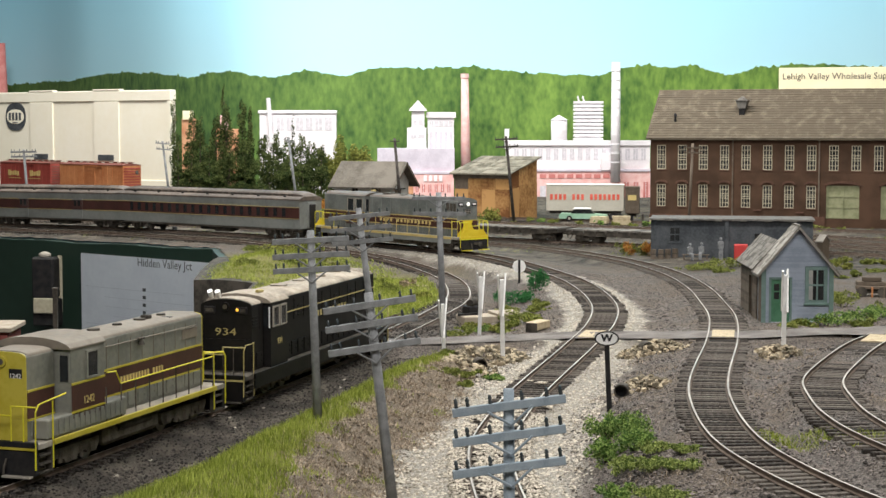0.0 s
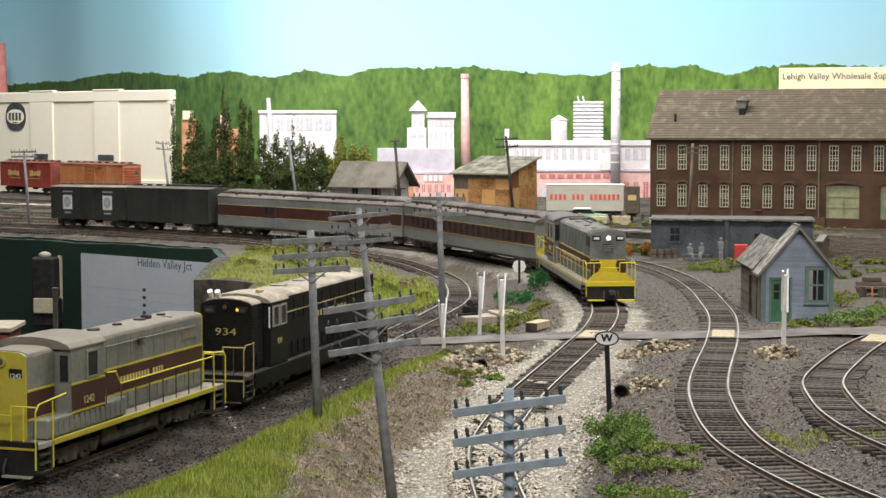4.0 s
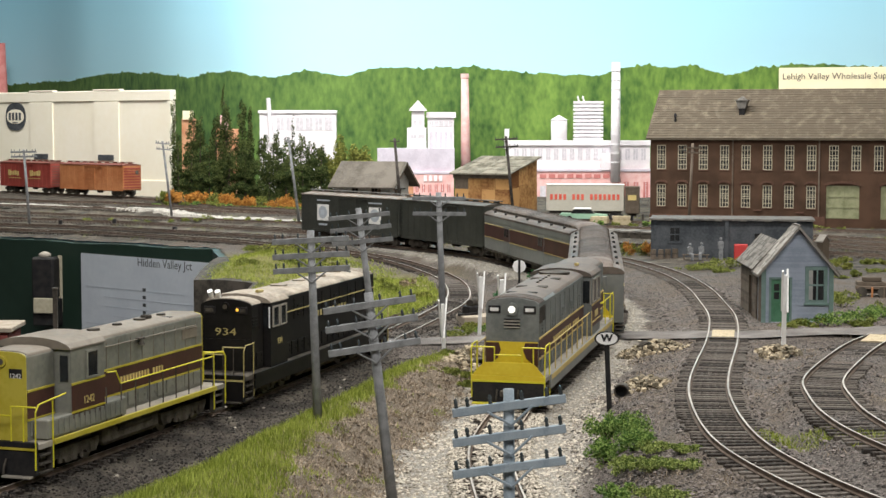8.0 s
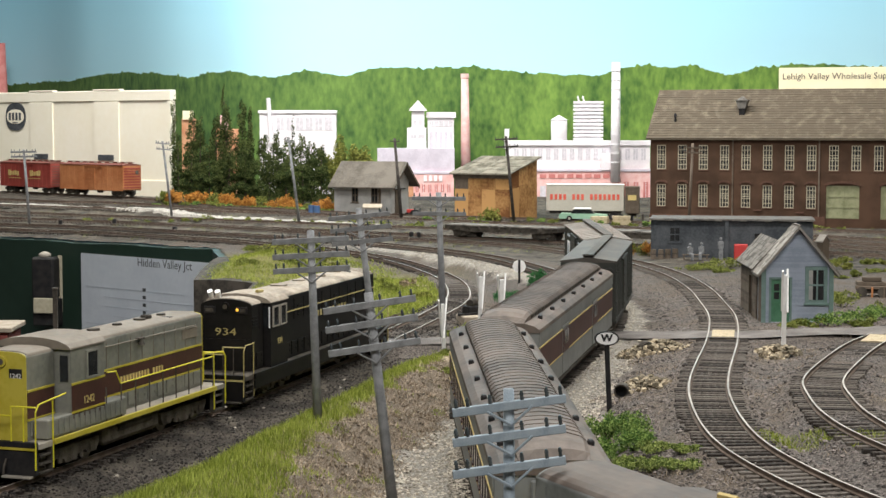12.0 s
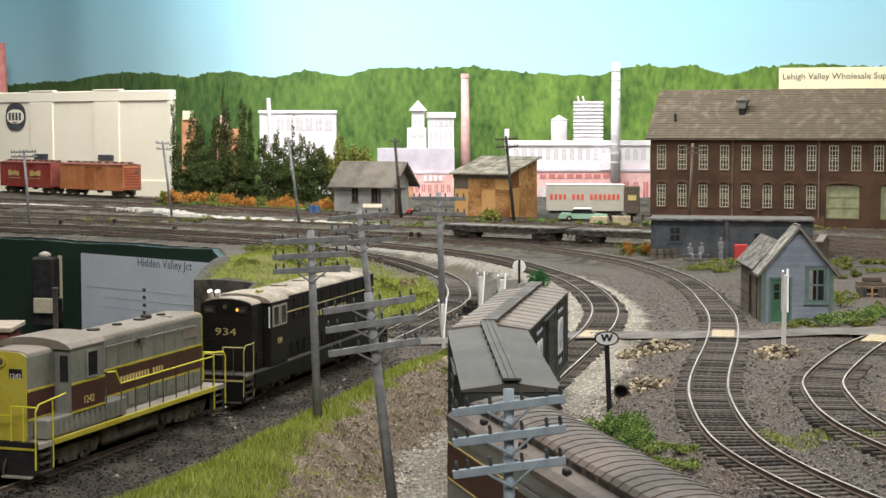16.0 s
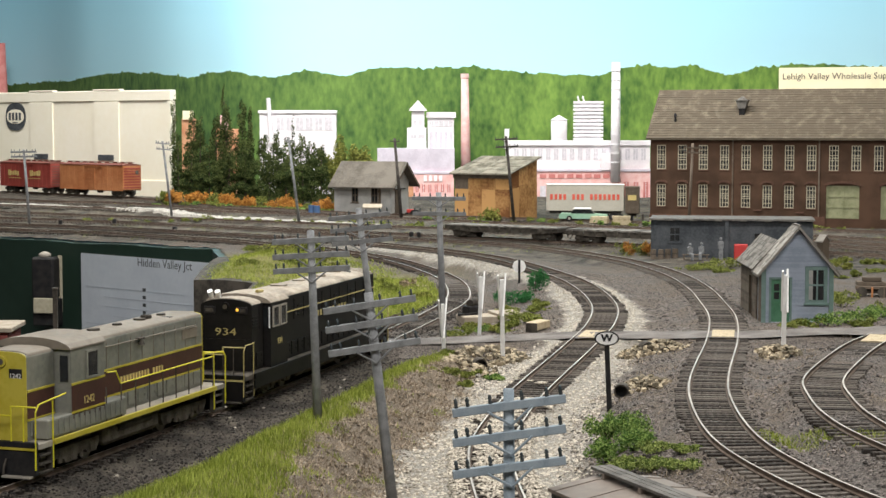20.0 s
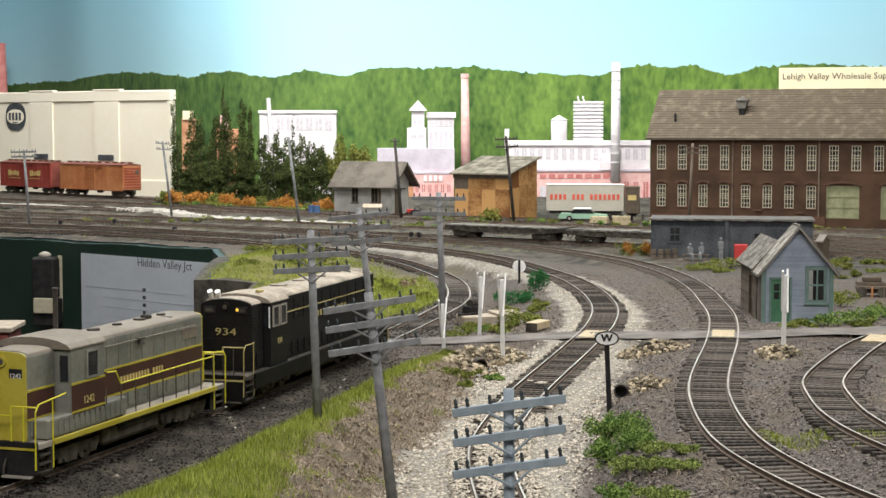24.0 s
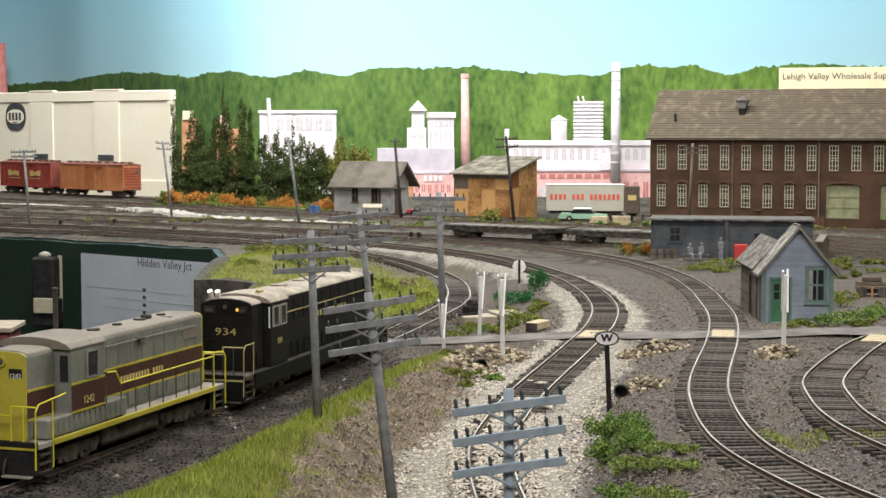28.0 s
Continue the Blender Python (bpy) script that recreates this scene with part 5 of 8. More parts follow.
def cold_store():
    # local x runs back along the wall as negative values
    t = thing("cold_store", "tall windowless cream cold store with pilasters and round emblem", "building", mm(-416, 2606, 16, 0, 0, -36.5))
    L, h = 520.0, 166.0
    part("wall", box(B(), -L, 0, 0, 9, -6, h - 9, 0.5), "cream_wall", t)
    part("parapet", box(B(), -L, 0.6, -2.2, 10, h - 17, h, 1.2), "cream_wall", t)
    part("plinth", box(B(), -L, 1.6, -2.4, -0.05, -6, 26, 0.4), "cream_wall", t)
    part("corner_pilaster", box(B(), -9, 0.5, -2, -0.05, -6, h - 17.2, 0.6), "cream_wall", t)
    for u0, u1 in ((115, 173), (271, 327), (430, 486)):
        p = part("bay", box(B(), -u1, -u0, -2.2, -0.05, -6, h - 17.2, 0.5), "cream_wall", t)
        part("coping", box(B(), -u1 - 1.5, -u0 + 1.5, -2.8, 8, h + 0.05, h + 2.4, 0.5), "cream_wall", p)
        part("vent_louvre", box(B(), -u1 + 10, -u0 - 12, -3.4, -2.25, 56, 65, 0.2), "slate_wall", p)
    # round emblem, plain shapes
    e = part("emblem_disc", prism(B(), [(-364 + 25 * math.copysign(abs(math.cos(a)) ** 0.8, math.cos(a)), 126 + 23 * math.copysign(abs(math.sin(a)) ** 0.9, math.sin(a))) for a in np.linspace(0, 6.2832, 33)[:-1]], -1.4, -0.1, "y"), "slate_wall", t, "dark navy eye-shaped emblem with pale centre band")
    part("emblem_ring", prism(B(), [(-364 + 21.5 * math.copysign(abs(math.cos(a)) ** 0.8, math.cos(a)), 126 + 12 * math.sin(a)) for a in np.linspace(0, 6.2832, 33)[:-1]], -2.0, -1.45, "y"), "cream_wall", e)
    for k in range(4):
        part("emblem_bar", box(B(), -380 + k * 8.4, -374.5 + k * 8.4, -2.5, -2.05, 120, 132.5, 0.2), "slate_wall", e)
    part("emblem_bar", box(B(), -370, -358, -2.5, -2.05, 115.5, 117), "slate_wall", e)


cold_store()


# ---- road and crossing ----
def ribbon(name, line, half, z_of, material, label, category, thick=0.6, kind="structure", rag=0.0, seed=1):
    rnd = random.Random(seed)
    p = spline(line, 5.0)
    t = np.gradient(p, axis=0)
    t /= np.linalg.norm(t, axis=1)[:, None]
    V, F = [], []
    cols = 7
    for i in range(len(p)):
        w0, w1 = half + rnd.uniform(-rag, rag), half + rnd.uniform(-rag, rag)
        for c in range(cols):
            s = -w0 + (w0 + w1) * c / (cols - 1)
            x, y = p[i][0] - t[i][1] * s, p[i][1] + t[i][0] * s
            edge = 1.0 if c in (0, cols - 1) else 0.0
            V.append((x, y, z_of(x, y) + thick - edge * thick * 1.4))
    for i in range(len(p) - 1):
        for c in range(cols - 1):
            a = i * cols + c
            F.append((a, a + 1, a + cols + 1, a + cols))
    return tagged(raw(name, V, F, material), label, category, kind=kind)


ribbon("road", ROAD, 16, lambda x, y: float(road_z(x)), "road", "worn grey gravel road crossing the tracks", "road", 0.25, rag=1.3)
ribbon("dirt_path", [(-790, 2470, 0), (-610, 2386, 0), (-490, 2356, 0), (-350, 2302, 0), (-290, 2268, 0), (-165, 2222, 0), (-60, 2170, 0), (20, 2115, 0)], 6.5, lambda x, y: gz(x, y), "light_ballast", "pale gravel path between the yard tracks", "path", 3.6, rag=3)


def crossing(line, y, n, w0=-6.6, w1=6.6):
    p = LINES[line]
    k = int(np.argmin(np.abs(p[:, 1] - y)))
    d = p[k + 1] - p[k - 1]
    a = math.degrees(math.atan2(d[1], d[0]))
    t = thing("crossing_planks", "pale yellow timber planks between the rails at the crossing", "crossing", mm(p[k][0], p[k][1], p[k][2], 0, 0, a), "level crossings")
    for j in range(n):
        b = w0 + (w1 - w0) * j / n
        part("plank", box(B(), -16.5, 16.5, b + 0.05, b + (w1 - w0) / n - 0.05, -2.0, -0.25 + 0.05 * (j % 2), 0.1), "timber", t)
    part("filler", box(B(), -17, 17, w0, w1, -3.4, -2.05), "under", t)


crossing("main", 1031, 6)
crossing("right", 1000, 6)
crossing("spur", 968, 6)


# ---- telegraph poles ----
def telegraph_pole(base, top, arm, zs, r, wood, label, tilt=0.0, yaw=0.0, pegs=(-0.46, -0.36, -0.16, 0.12, 0.34, 0.46), brace=True, group="telegraph poles", ins=0.8):
    """base and top of the pole; crossarms of that length at heights zs; tilt: degrees by which the arms slope."""
    t = thing("telegraph_pole", label, "telegraph pole", mm(*base), group)
    v = Vector(top) - Vector(base)
    part("post", cyl(B(), (0, 0, -4), tuple(v), r, r * 0.8, n=12), wood, t, smooth=True)
    for z in zs:
        c = v * ((z - base[2]) / v.z)
        m = mm(c.x, c.y - r * 1.1, c.z, 0, tilt, yaw)
        w = arm * 0.026 + 0.35
        a = part("crossarm", box(B(), -arm / 2, arm / 2, -w * 0.8, w * 0.8, -w, w, 0.15), wood, t, at=m)
        for q in pegs:
            bm = cyl(B(), (q * arm, 0, w), (q * arm, 0, w + 1.6 * ins), 0.62 * ins, 0.5 * ins, n=8)
            cyl(bm, (q * arm, 0, w + 1.6 * ins), (q * arm, 0, w + 2.8 * ins), 0.72 * ins, 0.35 * ins, n=8)
            part("insulator", bm, "insulator", a)
        if brace:
            for s in (-1, 1):
                part("brace", rod(B(), [(s * arm * 0.2, -w, -w * 0.6), (0, -w * 0.4, -arm * 0.17)], 0.35), wood, a)
    return t


GREY, BLUE, DARK = "pole", "pole_blue", "pole_dark"
telegraph_pole((17.7, 440, -14), (17.2, 440, 56.6), 29.8, (52.5, 44.6, 36.2), 1.75, BLUE, "pale blue-grey telegraph pole with three crossarms beside the track", -7.5, 0, ins=0.85)
telegraph_pole((-17.6, 606, -13), (-26.8, 606, 65.6), 33.5, (61.5, 54.7, 46.2), 2.0, GREY, "leaning grey telegraph pole with three sloping crossarms", -8.5, 0)
telegraph_pole((-36, 950, -12), (-47.5, 950, 79.6), 34.5, (75.2, 68.3, 61), 2.1, GREY, "grey telegraph pole with three braced crossarms", -5.5)
telegraph_pole((-54.8, 738, -7), (-57.8, 738, 80), 33.5, (75.8, 69.2, 63), 2.0, GREY, "grey telegraph pole rising from the turf", -3.0)
telegraph_pole((0.5, 1090, -12), (-2.8, 1090, 83), 34.5, (79.2, 69.4), 2.2, GREY, "grey telegraph pole beside the road", 0.5)
telegraph_pole((94, 2240, 2), (83, 2240, 113), 30, (109, 99), 2.2, DARK, "dark creosoted telegraph pole by the plywood shed", -3)
telegraph_pole((-55, 2250, 3), (-64, 2250, 110), 13, (106,), 2.2, DARK, "dark telegraph pole by the depot with a short arm", 0, pegs=(-0.4, 0.4), brace=False)
telegraph_pole((-187, 2208, 0), (-201, 2208, 112), 14, (107,), 1.9, GREY, "leaning grey telegraph pole among the yard weeds", 20, pegs=(-0.4, 0.4), brace=False)
telegraph_pole((-365, 2282, 6), (-377, 2282, 106), 19, (103, 95), 1.8, GREY, "leaning grey telegraph pole by the gravel path", 5, pegs=(-0.45, -0.3, 0.3, 0.45), brace=False)
telegraph_pole((-533, 2183, -1), (-539, 2183, 96), 33, (93, 87), 2.0, GREY, "grey telegraph pole near the boxcars", -1, brace=False)
telegraph_pole((318, 2190, 0), (322, 2190, 104), 24, (98, 92), 2.0, "brown_wall", "thin brown telegraph pole before the warehouse", 3, brace=False)


# ---- signs ----
def whistle_sign():
    t = thing("whistle_sign", "white oval whistle sign with black rim on a black post", "sign", mm(75, 757, gz(75, 757)))
    z = gz(75, 757)
    part("post", box(B(), -1.1, 1.1, -0.8, 0.8, -3, 31, 0.2), "black", t, at=mm(0, 0, 0, 0, -2.6, 0))
    bm = cyl(B(), (0, -1.9, 0), (0, -0.9, 0), 1, n=36)
    for v in bm.verts:
        v.co.x *= 5.5
        v.co.z *= 3.35
    rim = part("rim", bm, "black", t, at=mm(-1.6, 0, 33))
    bm = cyl(B(), (0, -2.1, 0), (0, -1.92, 0), 1, n=36)
    for v in bm.verts:
        v.co.x *= 4.8
        v.co.z *= 2.75
    part("plate", bm, "white", rim)
    for dx in (-0.22, 0.22):
        words("W", 5.0, "black", rim, mm(dx, -2.2 - 0.02 * dx, 0.1, 90), thick=0.05)
    s = thing("speed_sign", "small white trackside disc on a dark post seen from behind", "sign", mm(62.3, 1380, gz(62.3, 1380)))
    part("post", box(B(), -0.9, 0.9, -0.8, 0.8, -3, 19, 0.2), "black", s)
    bm = cyl(B(), (0, 1.0, 13.5), (0, 1.8, 13.5), 5.6, n=8)
    part("plate", bm, "white", s)


whistle_sign()


def crossbuck(x, y, z_top, spread, yaw, base=None, label="white edge-on crossbuck sign on a slender white post"):
    z = gz(x, y) if base is None else base
    t = thing("crossbuck", label, "sign", mm(x, y, z), "crossbucks")
    h = z_top - z
    part("post", box(B(), -1.2, 1.2, -0.9, 0.9, -3, h, 0.15), "white", t, at=mm(0, 0, 0, 0, spread, 0))
    for s in (-1, 1):
        part("blade", box(B(), -0.5, 0.5, -13, 13, -0.9, 0.9, 0.1), "white", t, at=mm(1.5 * s + h * math.sin(radians(spread)), 0.4 * s, h - 9.0, 66 * s, 4.5 * s, 0))


crossbuck(34, 955, 39.0, -1.0, 66)
crossbuck(23.5, 1092, 28.5, 1.5, 66)
crossbuck(0.5, 1023, 18.0, -1.5, 66)
crossbuck(192, 950, 42.0, 0.6, 66)


# ---- rubble, culverts ----
def chip(rnd, n=6):
    """A rough stone of unit size: a squashed, jittered octahedron."""
    v = [(1, 0, 0), (-1, 0, 0), (0, 1, 0), (0, -1, 0), (0, 0, 0.8), (0, 0, -0.8), (0.6, 0.6, 0.35), (-0.6, 0.5, 0.3), (0.5, -0.6, 0.3), (-0.55, -0.6, 0.35)]
    return [(a * rnd.uniform(0.75, 1.2), b * rnd.uniform(0.75, 1.2), c * rnd.uniform(0.75, 1.2)) for a, b, c in v]


CHIP_F = [(4, 0, 6), (4, 6, 2), (4, 2, 7), (4, 7, 1), (4, 1, 9), (4, 9, 3), (4, 3, 8), (4, 8, 0), (0, 5, 2, 6), (2, 5, 1, 7), (1, 5, 3, 9), (3, 5, 0, 8)]


def rock_meshes():
    rnd = random.Random(21)
    out = []
    for k in range(6):
        me = bpy.data.meshes.new("rock")
        me.from_pydata([tuple(c * K for c in v) for v in chip(rnd)], [], CHIP_F)
        me.materials.append(M["tan_stone"])
        out.append(me)
    return out


ROCKS = rock_meshes()


def rubble(cx, cy, rx, ry, n, lift, seed, size=(1.6, 3.4), label="heap of tan rubble stones at the culvert"):
    rnd = random.Random(seed)
    t = thing("rubble_bank", label, "stones", mm(cx, cy, gz(cx, cy)), "rubble banks")
    z0 = gz(cx, cy)
    for _ in range(n):
        a, q = rnd.uniform(0, 6.283), math.sqrt(rnd.random())
        x, y = rx * q * math.cos(a), ry * q * math.sin(a)
        s = rnd.uniform(*size)
        z = gz(cx + x, cy + y) - z0 + lift * (1 - q * q) + rnd.uniform(-0.5, 0.6)
        ob = part("rock", ROCKS[rnd.randrange(6)], None, t)
        ob.matrix_basis = mm(x, y, z, rnd.uniform(0, 40), rnd.uniform(0, 40), rnd.uniform(0, 360)) @ Matrix.Diagonal((s, s * rnd.uniform(0.65, 1.05), s * rnd.uniform(0.65, 1.1), 1))


rubble(22, 975, 28, 36, 290, 5.0, 31, (1.4, 3.0))
rubble(14, 925, 17, 28, 150, 1.5, 32, (1.2, 2.6))
rubble(120, 963, 21, 18, 200, 5.0, 33, (1.3, 2.7))
rubble(96, 810, 12, 32, 170, 2.6, 34, (1.2, 2.4))
rubble(184, 925, 12, 24, 160, 6.0, 35, (1.3, 2.7), label="heap of tan rubble stones at the crossbuck")


def culvert(x, y, r, rz):
    t = thing("culvert", "dark round culvert pipe mouth among rubble", "culvert", mm(x, y + 5, gz(x, y) + r * 0.6, 0, 0, rz), "culverts")
    bm = B()
    prof = [(r, 0), (r, 8), (r * 0.82, 8), (r * 0.82, 0)]
    n = 20
    rings = [[bm.verts.new((p * math.cos(6.2832 * i / n), q, p * math.sin(6.2832 * i / n))) for p, q in prof] for i in range(n)]
    for i in range(n):
        a, b = rings[i], rings[(i + 1) % n]
        for j in range(4):
            bm.faces.new((a[j], a[(j + 1) % 4], b[(j + 1) % 4], b[j]))
    # dark pipe and a black disc paint the shade of the hole
    part("pipe", bm, "under", t)
    part("throat_shade", cyl(B(), (0, 4, 0), (0, 4.6, 0), r * 0.83, n=20), "black", t)


culvert(21, 921, 3.6, 10)
culvert(117, 951, 4.2, 10)
culvert(83, 779, 3.4, -10)


# ---- foliage ----
def leaf_cloud(name, parent, blobs, n, size, material, seed, flat=1.0):
    """Many small leaf pieces over the shells of a few lumps (x, y, z, rx, ry, rz)."""
    rnd = random.Random(seed)
    V, F = [], []
    wts = [b[3] * b[4] + b[3] * b[5] for b in blobs]
    for b in rnd.choices(blobs, wts, k=n):
        d = Vector((rnd.gauss(0, 1), rnd.gauss(0, 1), rnd.gauss(0, 1))).normalized()
        q = rnd.uniform(0.35, 1.15) ** 0.7
        c = Vector((b[0] + d.x * b[3] * q, b[1] + d.y * b[4] * q, b[2] + d.z * b[5] * q))
        u = Vector((rnd.gauss(0, 1), rnd.gauss(0, 1), rnd.gauss(0, 1))).normalized()
        w = u.cross(d + Vector((0.01, 0.02, 0.03))).normalized()
        s = size * rnd.uniform(0.6, 1.4)
        o = len(V)
        V += [tuple(c + u * s), tuple(c + w * s * 0.7), tuple(c - u * s), tuple(c - w * s * 0.7), tuple(c + u.cross(w) * s * 0.6)]
        F += [(o, o + 1, o + 4), (o + 1, o + 2, o + 4), (o + 2, o + 3, o + 4), (o + 3, o, o + 4)]
    return raw(name, V, F, material, parent)


def bush(x, y, r, h, material, label, seed, n=420, size=0.9, lumps=6, group=""):
    rnd = random.Random(seed)
    t = thing("bush", label, "bush", mm(x, y, gz(x, y)), group)
    blobs = [(0, 0, h * 0.4, r * 0.58, r * 0.58, h * 0.45)]
    for _ in range(lumps):
        a, q = rnd.uniform(0, 6.28), rnd.uniform(0.3, 1.12) * r
        s = rnd.uniform(0.18, 0.42)
        blobs.append((q * math.cos(a), q * math.sin(a), h * rnd.uniform(0.25, 0.75), r * s, r * s, h * s * 0.9))
    part("stem", cyl(B(), (0, 0, -2), (0, 0, h * 0.5), 0.6, 0.3), "bark", t)
    leaf_cloud("foliage", t, blobs, n, size, material, seed)
    return t


def tree(x, y, h, r, seed, n=1000, base=None, material="tree"):
    rnd = random.Random(seed)
    t = thing("tree", "dark green slender model tree in the backdrop grove", "tree", mm(x, y, gz(x, y) if base is None else base), "grove trees")
    bm = cyl(B(), (0, 0, -3), (rnd.uniform(-2, 2), 0, h * 0.9), 1.8, 0.3, n=7)
    part("trunk", bm, "bark", t)
    bm = B()
    blobs = []
    for k in range(9):
        z = h * (0.12 + 0.1 * k)
        a = rnd.uniform(0, 6.28)
        s = r * (1.1 - 0.62 * (k / 8.0) ** 3.0) * rnd.uniform(0.7, 1.25)
        p = (s * 0.55 * math.cos(a), s * 0.55 * math.sin(a), z)
        cyl(bm, (0, 0, z - h * 0.06), p, 0.5, 0.2, n=5)
        blobs.append((p[0] * 1.2, p[1] * 1.2, p[2], s * 0.6, s * 0.6, h * 0.07))
        blobs.append((-p[0] * 0.8, -p[1] * 0.8, z + h * 0.04, s * 0.5, s * 0.5, h * 0.07))
    part("limb", bm, "bark", t)
    leaf_cloud("crown", t, blobs, n, 1.25, material, seed)


for k, (x, y, h, r, n) in enumerate([(-388, 2450, 152, 8, 1500), (-380, 2440, 100, 8, 1100), (-361, 2450, 134, 14, 4200), (-350, 2446, 126, 13, 3600), (-362, 2436, 78, 15, 3000), (-326, 2450, 128, 11, 3200), (-317, 2455, 168, 7, 2000), (-311, 2448, 138, 12, 3600), (-336, 2438, 80, 15, 3400), (-289, 2452, 148, 11, 3600), (-278, 2448, 138, 11, 3400), (-284, 2436, 92, 16, 3800), (-308, 2436, 84, 15, 3200),
                                 (-258, 2446, 98, 16, 3600), (-240, 2452, 104, 17, 3600), (-222, 2448, 94, 17, 3400), (-218, 2470, 124, 4, 260), (-204, 2450, 100, 17, 3400), (-190, 2446, 90, 16, 3000), (-176, 2450, 84, 15, 2600), (-250, 2432, 70, 16, 2600), (-225, 2430, 66, 16, 2600), (-200, 2430, 64, 16, 2400)]):
    tree(x, y, h, r, 50 + k, n)
bush(-124, 2462, 27, 92, "weed_tree", "round olive shrub behind the depot", 160, 7000, 1.6, 9)
bush(-155, 2466, 20, 76, "weed_tree", "round olive shrub behind the depot", 161, 4200, 1.6, 8)

rnd = random.Random(3)
for k in range(22):
    x = -395 + k * 11.5 + rnd.uniform(-4, 4)
    bush(x, 2405 - (x + 395) * 0.18 + rnd.uniform(-6, 10), rnd.uniform(9, 14), rnd.uniform(14, 25), "orange" if k % 6 else "weed", "orange autumn scrub along the grove edge" if k % 6 else "olive green scrub along the grove edge", 200 + k, 520, 1.3, group="grove edge scrub")
for k in range(16):
    x = -400 + k * 17 + rnd.uniform(-5, 5)
    bush(x, 2388 - (x + 400) * 0.2 + rnd.uniform(-5, 5), rnd.uniform(7, 11), rnd.uniform(4, 8), "weed" if k % 3 else "bush", "low green weeds beside the yard track", 240 + k, 160, 1.3, group="yard weeds")
for k in range(26):
    x = -470 + k * 21 + rnd.uniform(-8, 8)
    y = 2268 - (x + 470) * 0.19 + rnd.uniform(-14, 4)
    bush(x, y, rnd.uniform(4, 8), rnd.uniform(4, 9), "weed", "low olive weeds along the gravel path", 280 + k, 120, 1.1, group="path weeds")
for k, (x, y) in enumerate([(-20, 2240), (5, 2235), (40, 2240), (60, 2236), (95, 2230), (115, 2236), (128, 2228), (142, 2222), (178, 2210), (205, 2200), (222, 2196), (245, 2190), (262, 2188), (280, 2186), (425, 2160), (455, 2150), (480, 2145), (505, 2140), (400, 2165), (0, 2250), (-30, 2190), (-10, 2170)]):
    bush(x, y, rnd.uniform(6, 9), rnd.uniform(4, 9), "weed" if k % 3 else "bush", "low green weeds before the back buildings", 320 + k, 150, 1.2, group="back weeds")
bush(67, 2236, 17, 24, "weed_tree", "olive green shrub before the plywood shed", 349, 500, 1.5)
# weeds round the shanty and before the freight doors
for k in range(16):
    x, y = 330 + (k % 8) * 13 + rnd.uniform(-5, 5), 1500 + (k // 8) * 120 + rnd.uniform(-40, 40)
    bush(x, y, rnd.uniform(6, 11), rnd.uniform(3, 7), "weed" if k % 3 else "weed_tree", "low olive weeds behind the shanty", 500 + k, 260, 1.0, 6, "shanty weeds")
# near bushes
bush(53, 1283, 17, 12, "bush_dark", "bright dark-green shrub beside the main line", 351, 1300, 0.75)
bush(72.6, 1325, 12, 20, "bush_dark", "round dark-green shrub beside the main line", 352, 1100, 0.75)
for k, (x, y, r, h, m_) in enumerate([(72, 742, 9, 12, "bush"), (80, 722, 9, 11, "bush"), (68, 700, 9, 9, "bush"), (79, 690, 9, 8, "bush"), (72, 668, 10, 8, "scrub"), (86, 676, 9, 6, "scrub"), (80, 652, 10, 8, "scrub"), (66, 642, 9, 7, "bush"), (56, 630, 8, 5, "scrub"), (78, 620, 10, 7, "scrub"), (90, 640, 9, 5, "scrub"), (96, 664, 7, 4, "scrub"), (64, 612, 8, 5, "bush"), (84, 608, 9, 5, "scrub")]):
    x, y = x * (y - 46) / y, y - 46
    bush(x, y, r * (0.85 if m_ == "bush" else 0.8), h * (1.0 if m_ == "bush" else 0.7), m_, "clump of leafy green scrub below the bank" if m_ == "bush" else "patch of olive green scrub below the bank", 360 + k, 1400 if m_ == "bush" else 800, 0.55, 20, "bank scrub")
for k, (x, y, r, h, m_) in enumerate([(230, 1545, 15, 6, "weed"), (245, 1550, 14, 7, "weed"), (262, 1560, 13, 11, "weed"), (275, 1565, 12, 8, "weed"), (250, 1515, 12, 5, "weed"), (236, 1100, 11, 6, "weed"), (252, 1103, 12, 8, "bush"), (268, 1118, 12, 10, "bush"), (284, 1130, 12, 9, "bush"), (300, 1150, 12, 9, "bush"), (315, 1175, 12, 8, "weed"), (290, 1230, 12, 12, "weed"), (300, 1290, 12, 8, "weed"), (222, 1090, 9, 4, "weed"), (275, 1095, 9, 5, "weed"), (45, 1130, 9, 5, "weed"), (58, 1165, 9, 5, "weed"), (18, 1150, 10, 5, "weed"), (28, 1140, 10, 5, "bush"), (66, 1200, 9, 5, "weed"), (40, 1110, 8, 4, "weed"), (8, 1118, 10, 5, "weed"), (22, 1160, 9, 5, "weed_tree"), (50, 1180, 10, 6, "weed"), (58, 1140, 10, 5, "weed"), (36, 1128, 9, 4, "weed_tree"), (70, 1225, 10, 6, "weed"), (48, 1225, 11, 7, "weed"), (12, 900, 8, 4, "weed"), (4, 960, 9, 5, "weed"), (26, 895, 6, 3, "bush"), (0, 885, 7, 4, "weed"), (12, 870, 6, 3, "weed")]):
    bush(x, y, r, h, m_, "low green weeds growing by the tracks", 400 + k, 380, 0.85, 6, "trackside weeds")
for k, (x, y) in enumerate([(192, 1718), (200, 1706), (210, 1700), (185, 1730), (206, 1716)]):
    bush(x, y, 8, 14, "orange" if k % 2 == 0 else "weed", "rusty autumn shrub at the section house corner", 440 + k, 260, 1.1, group="corner shrubs")
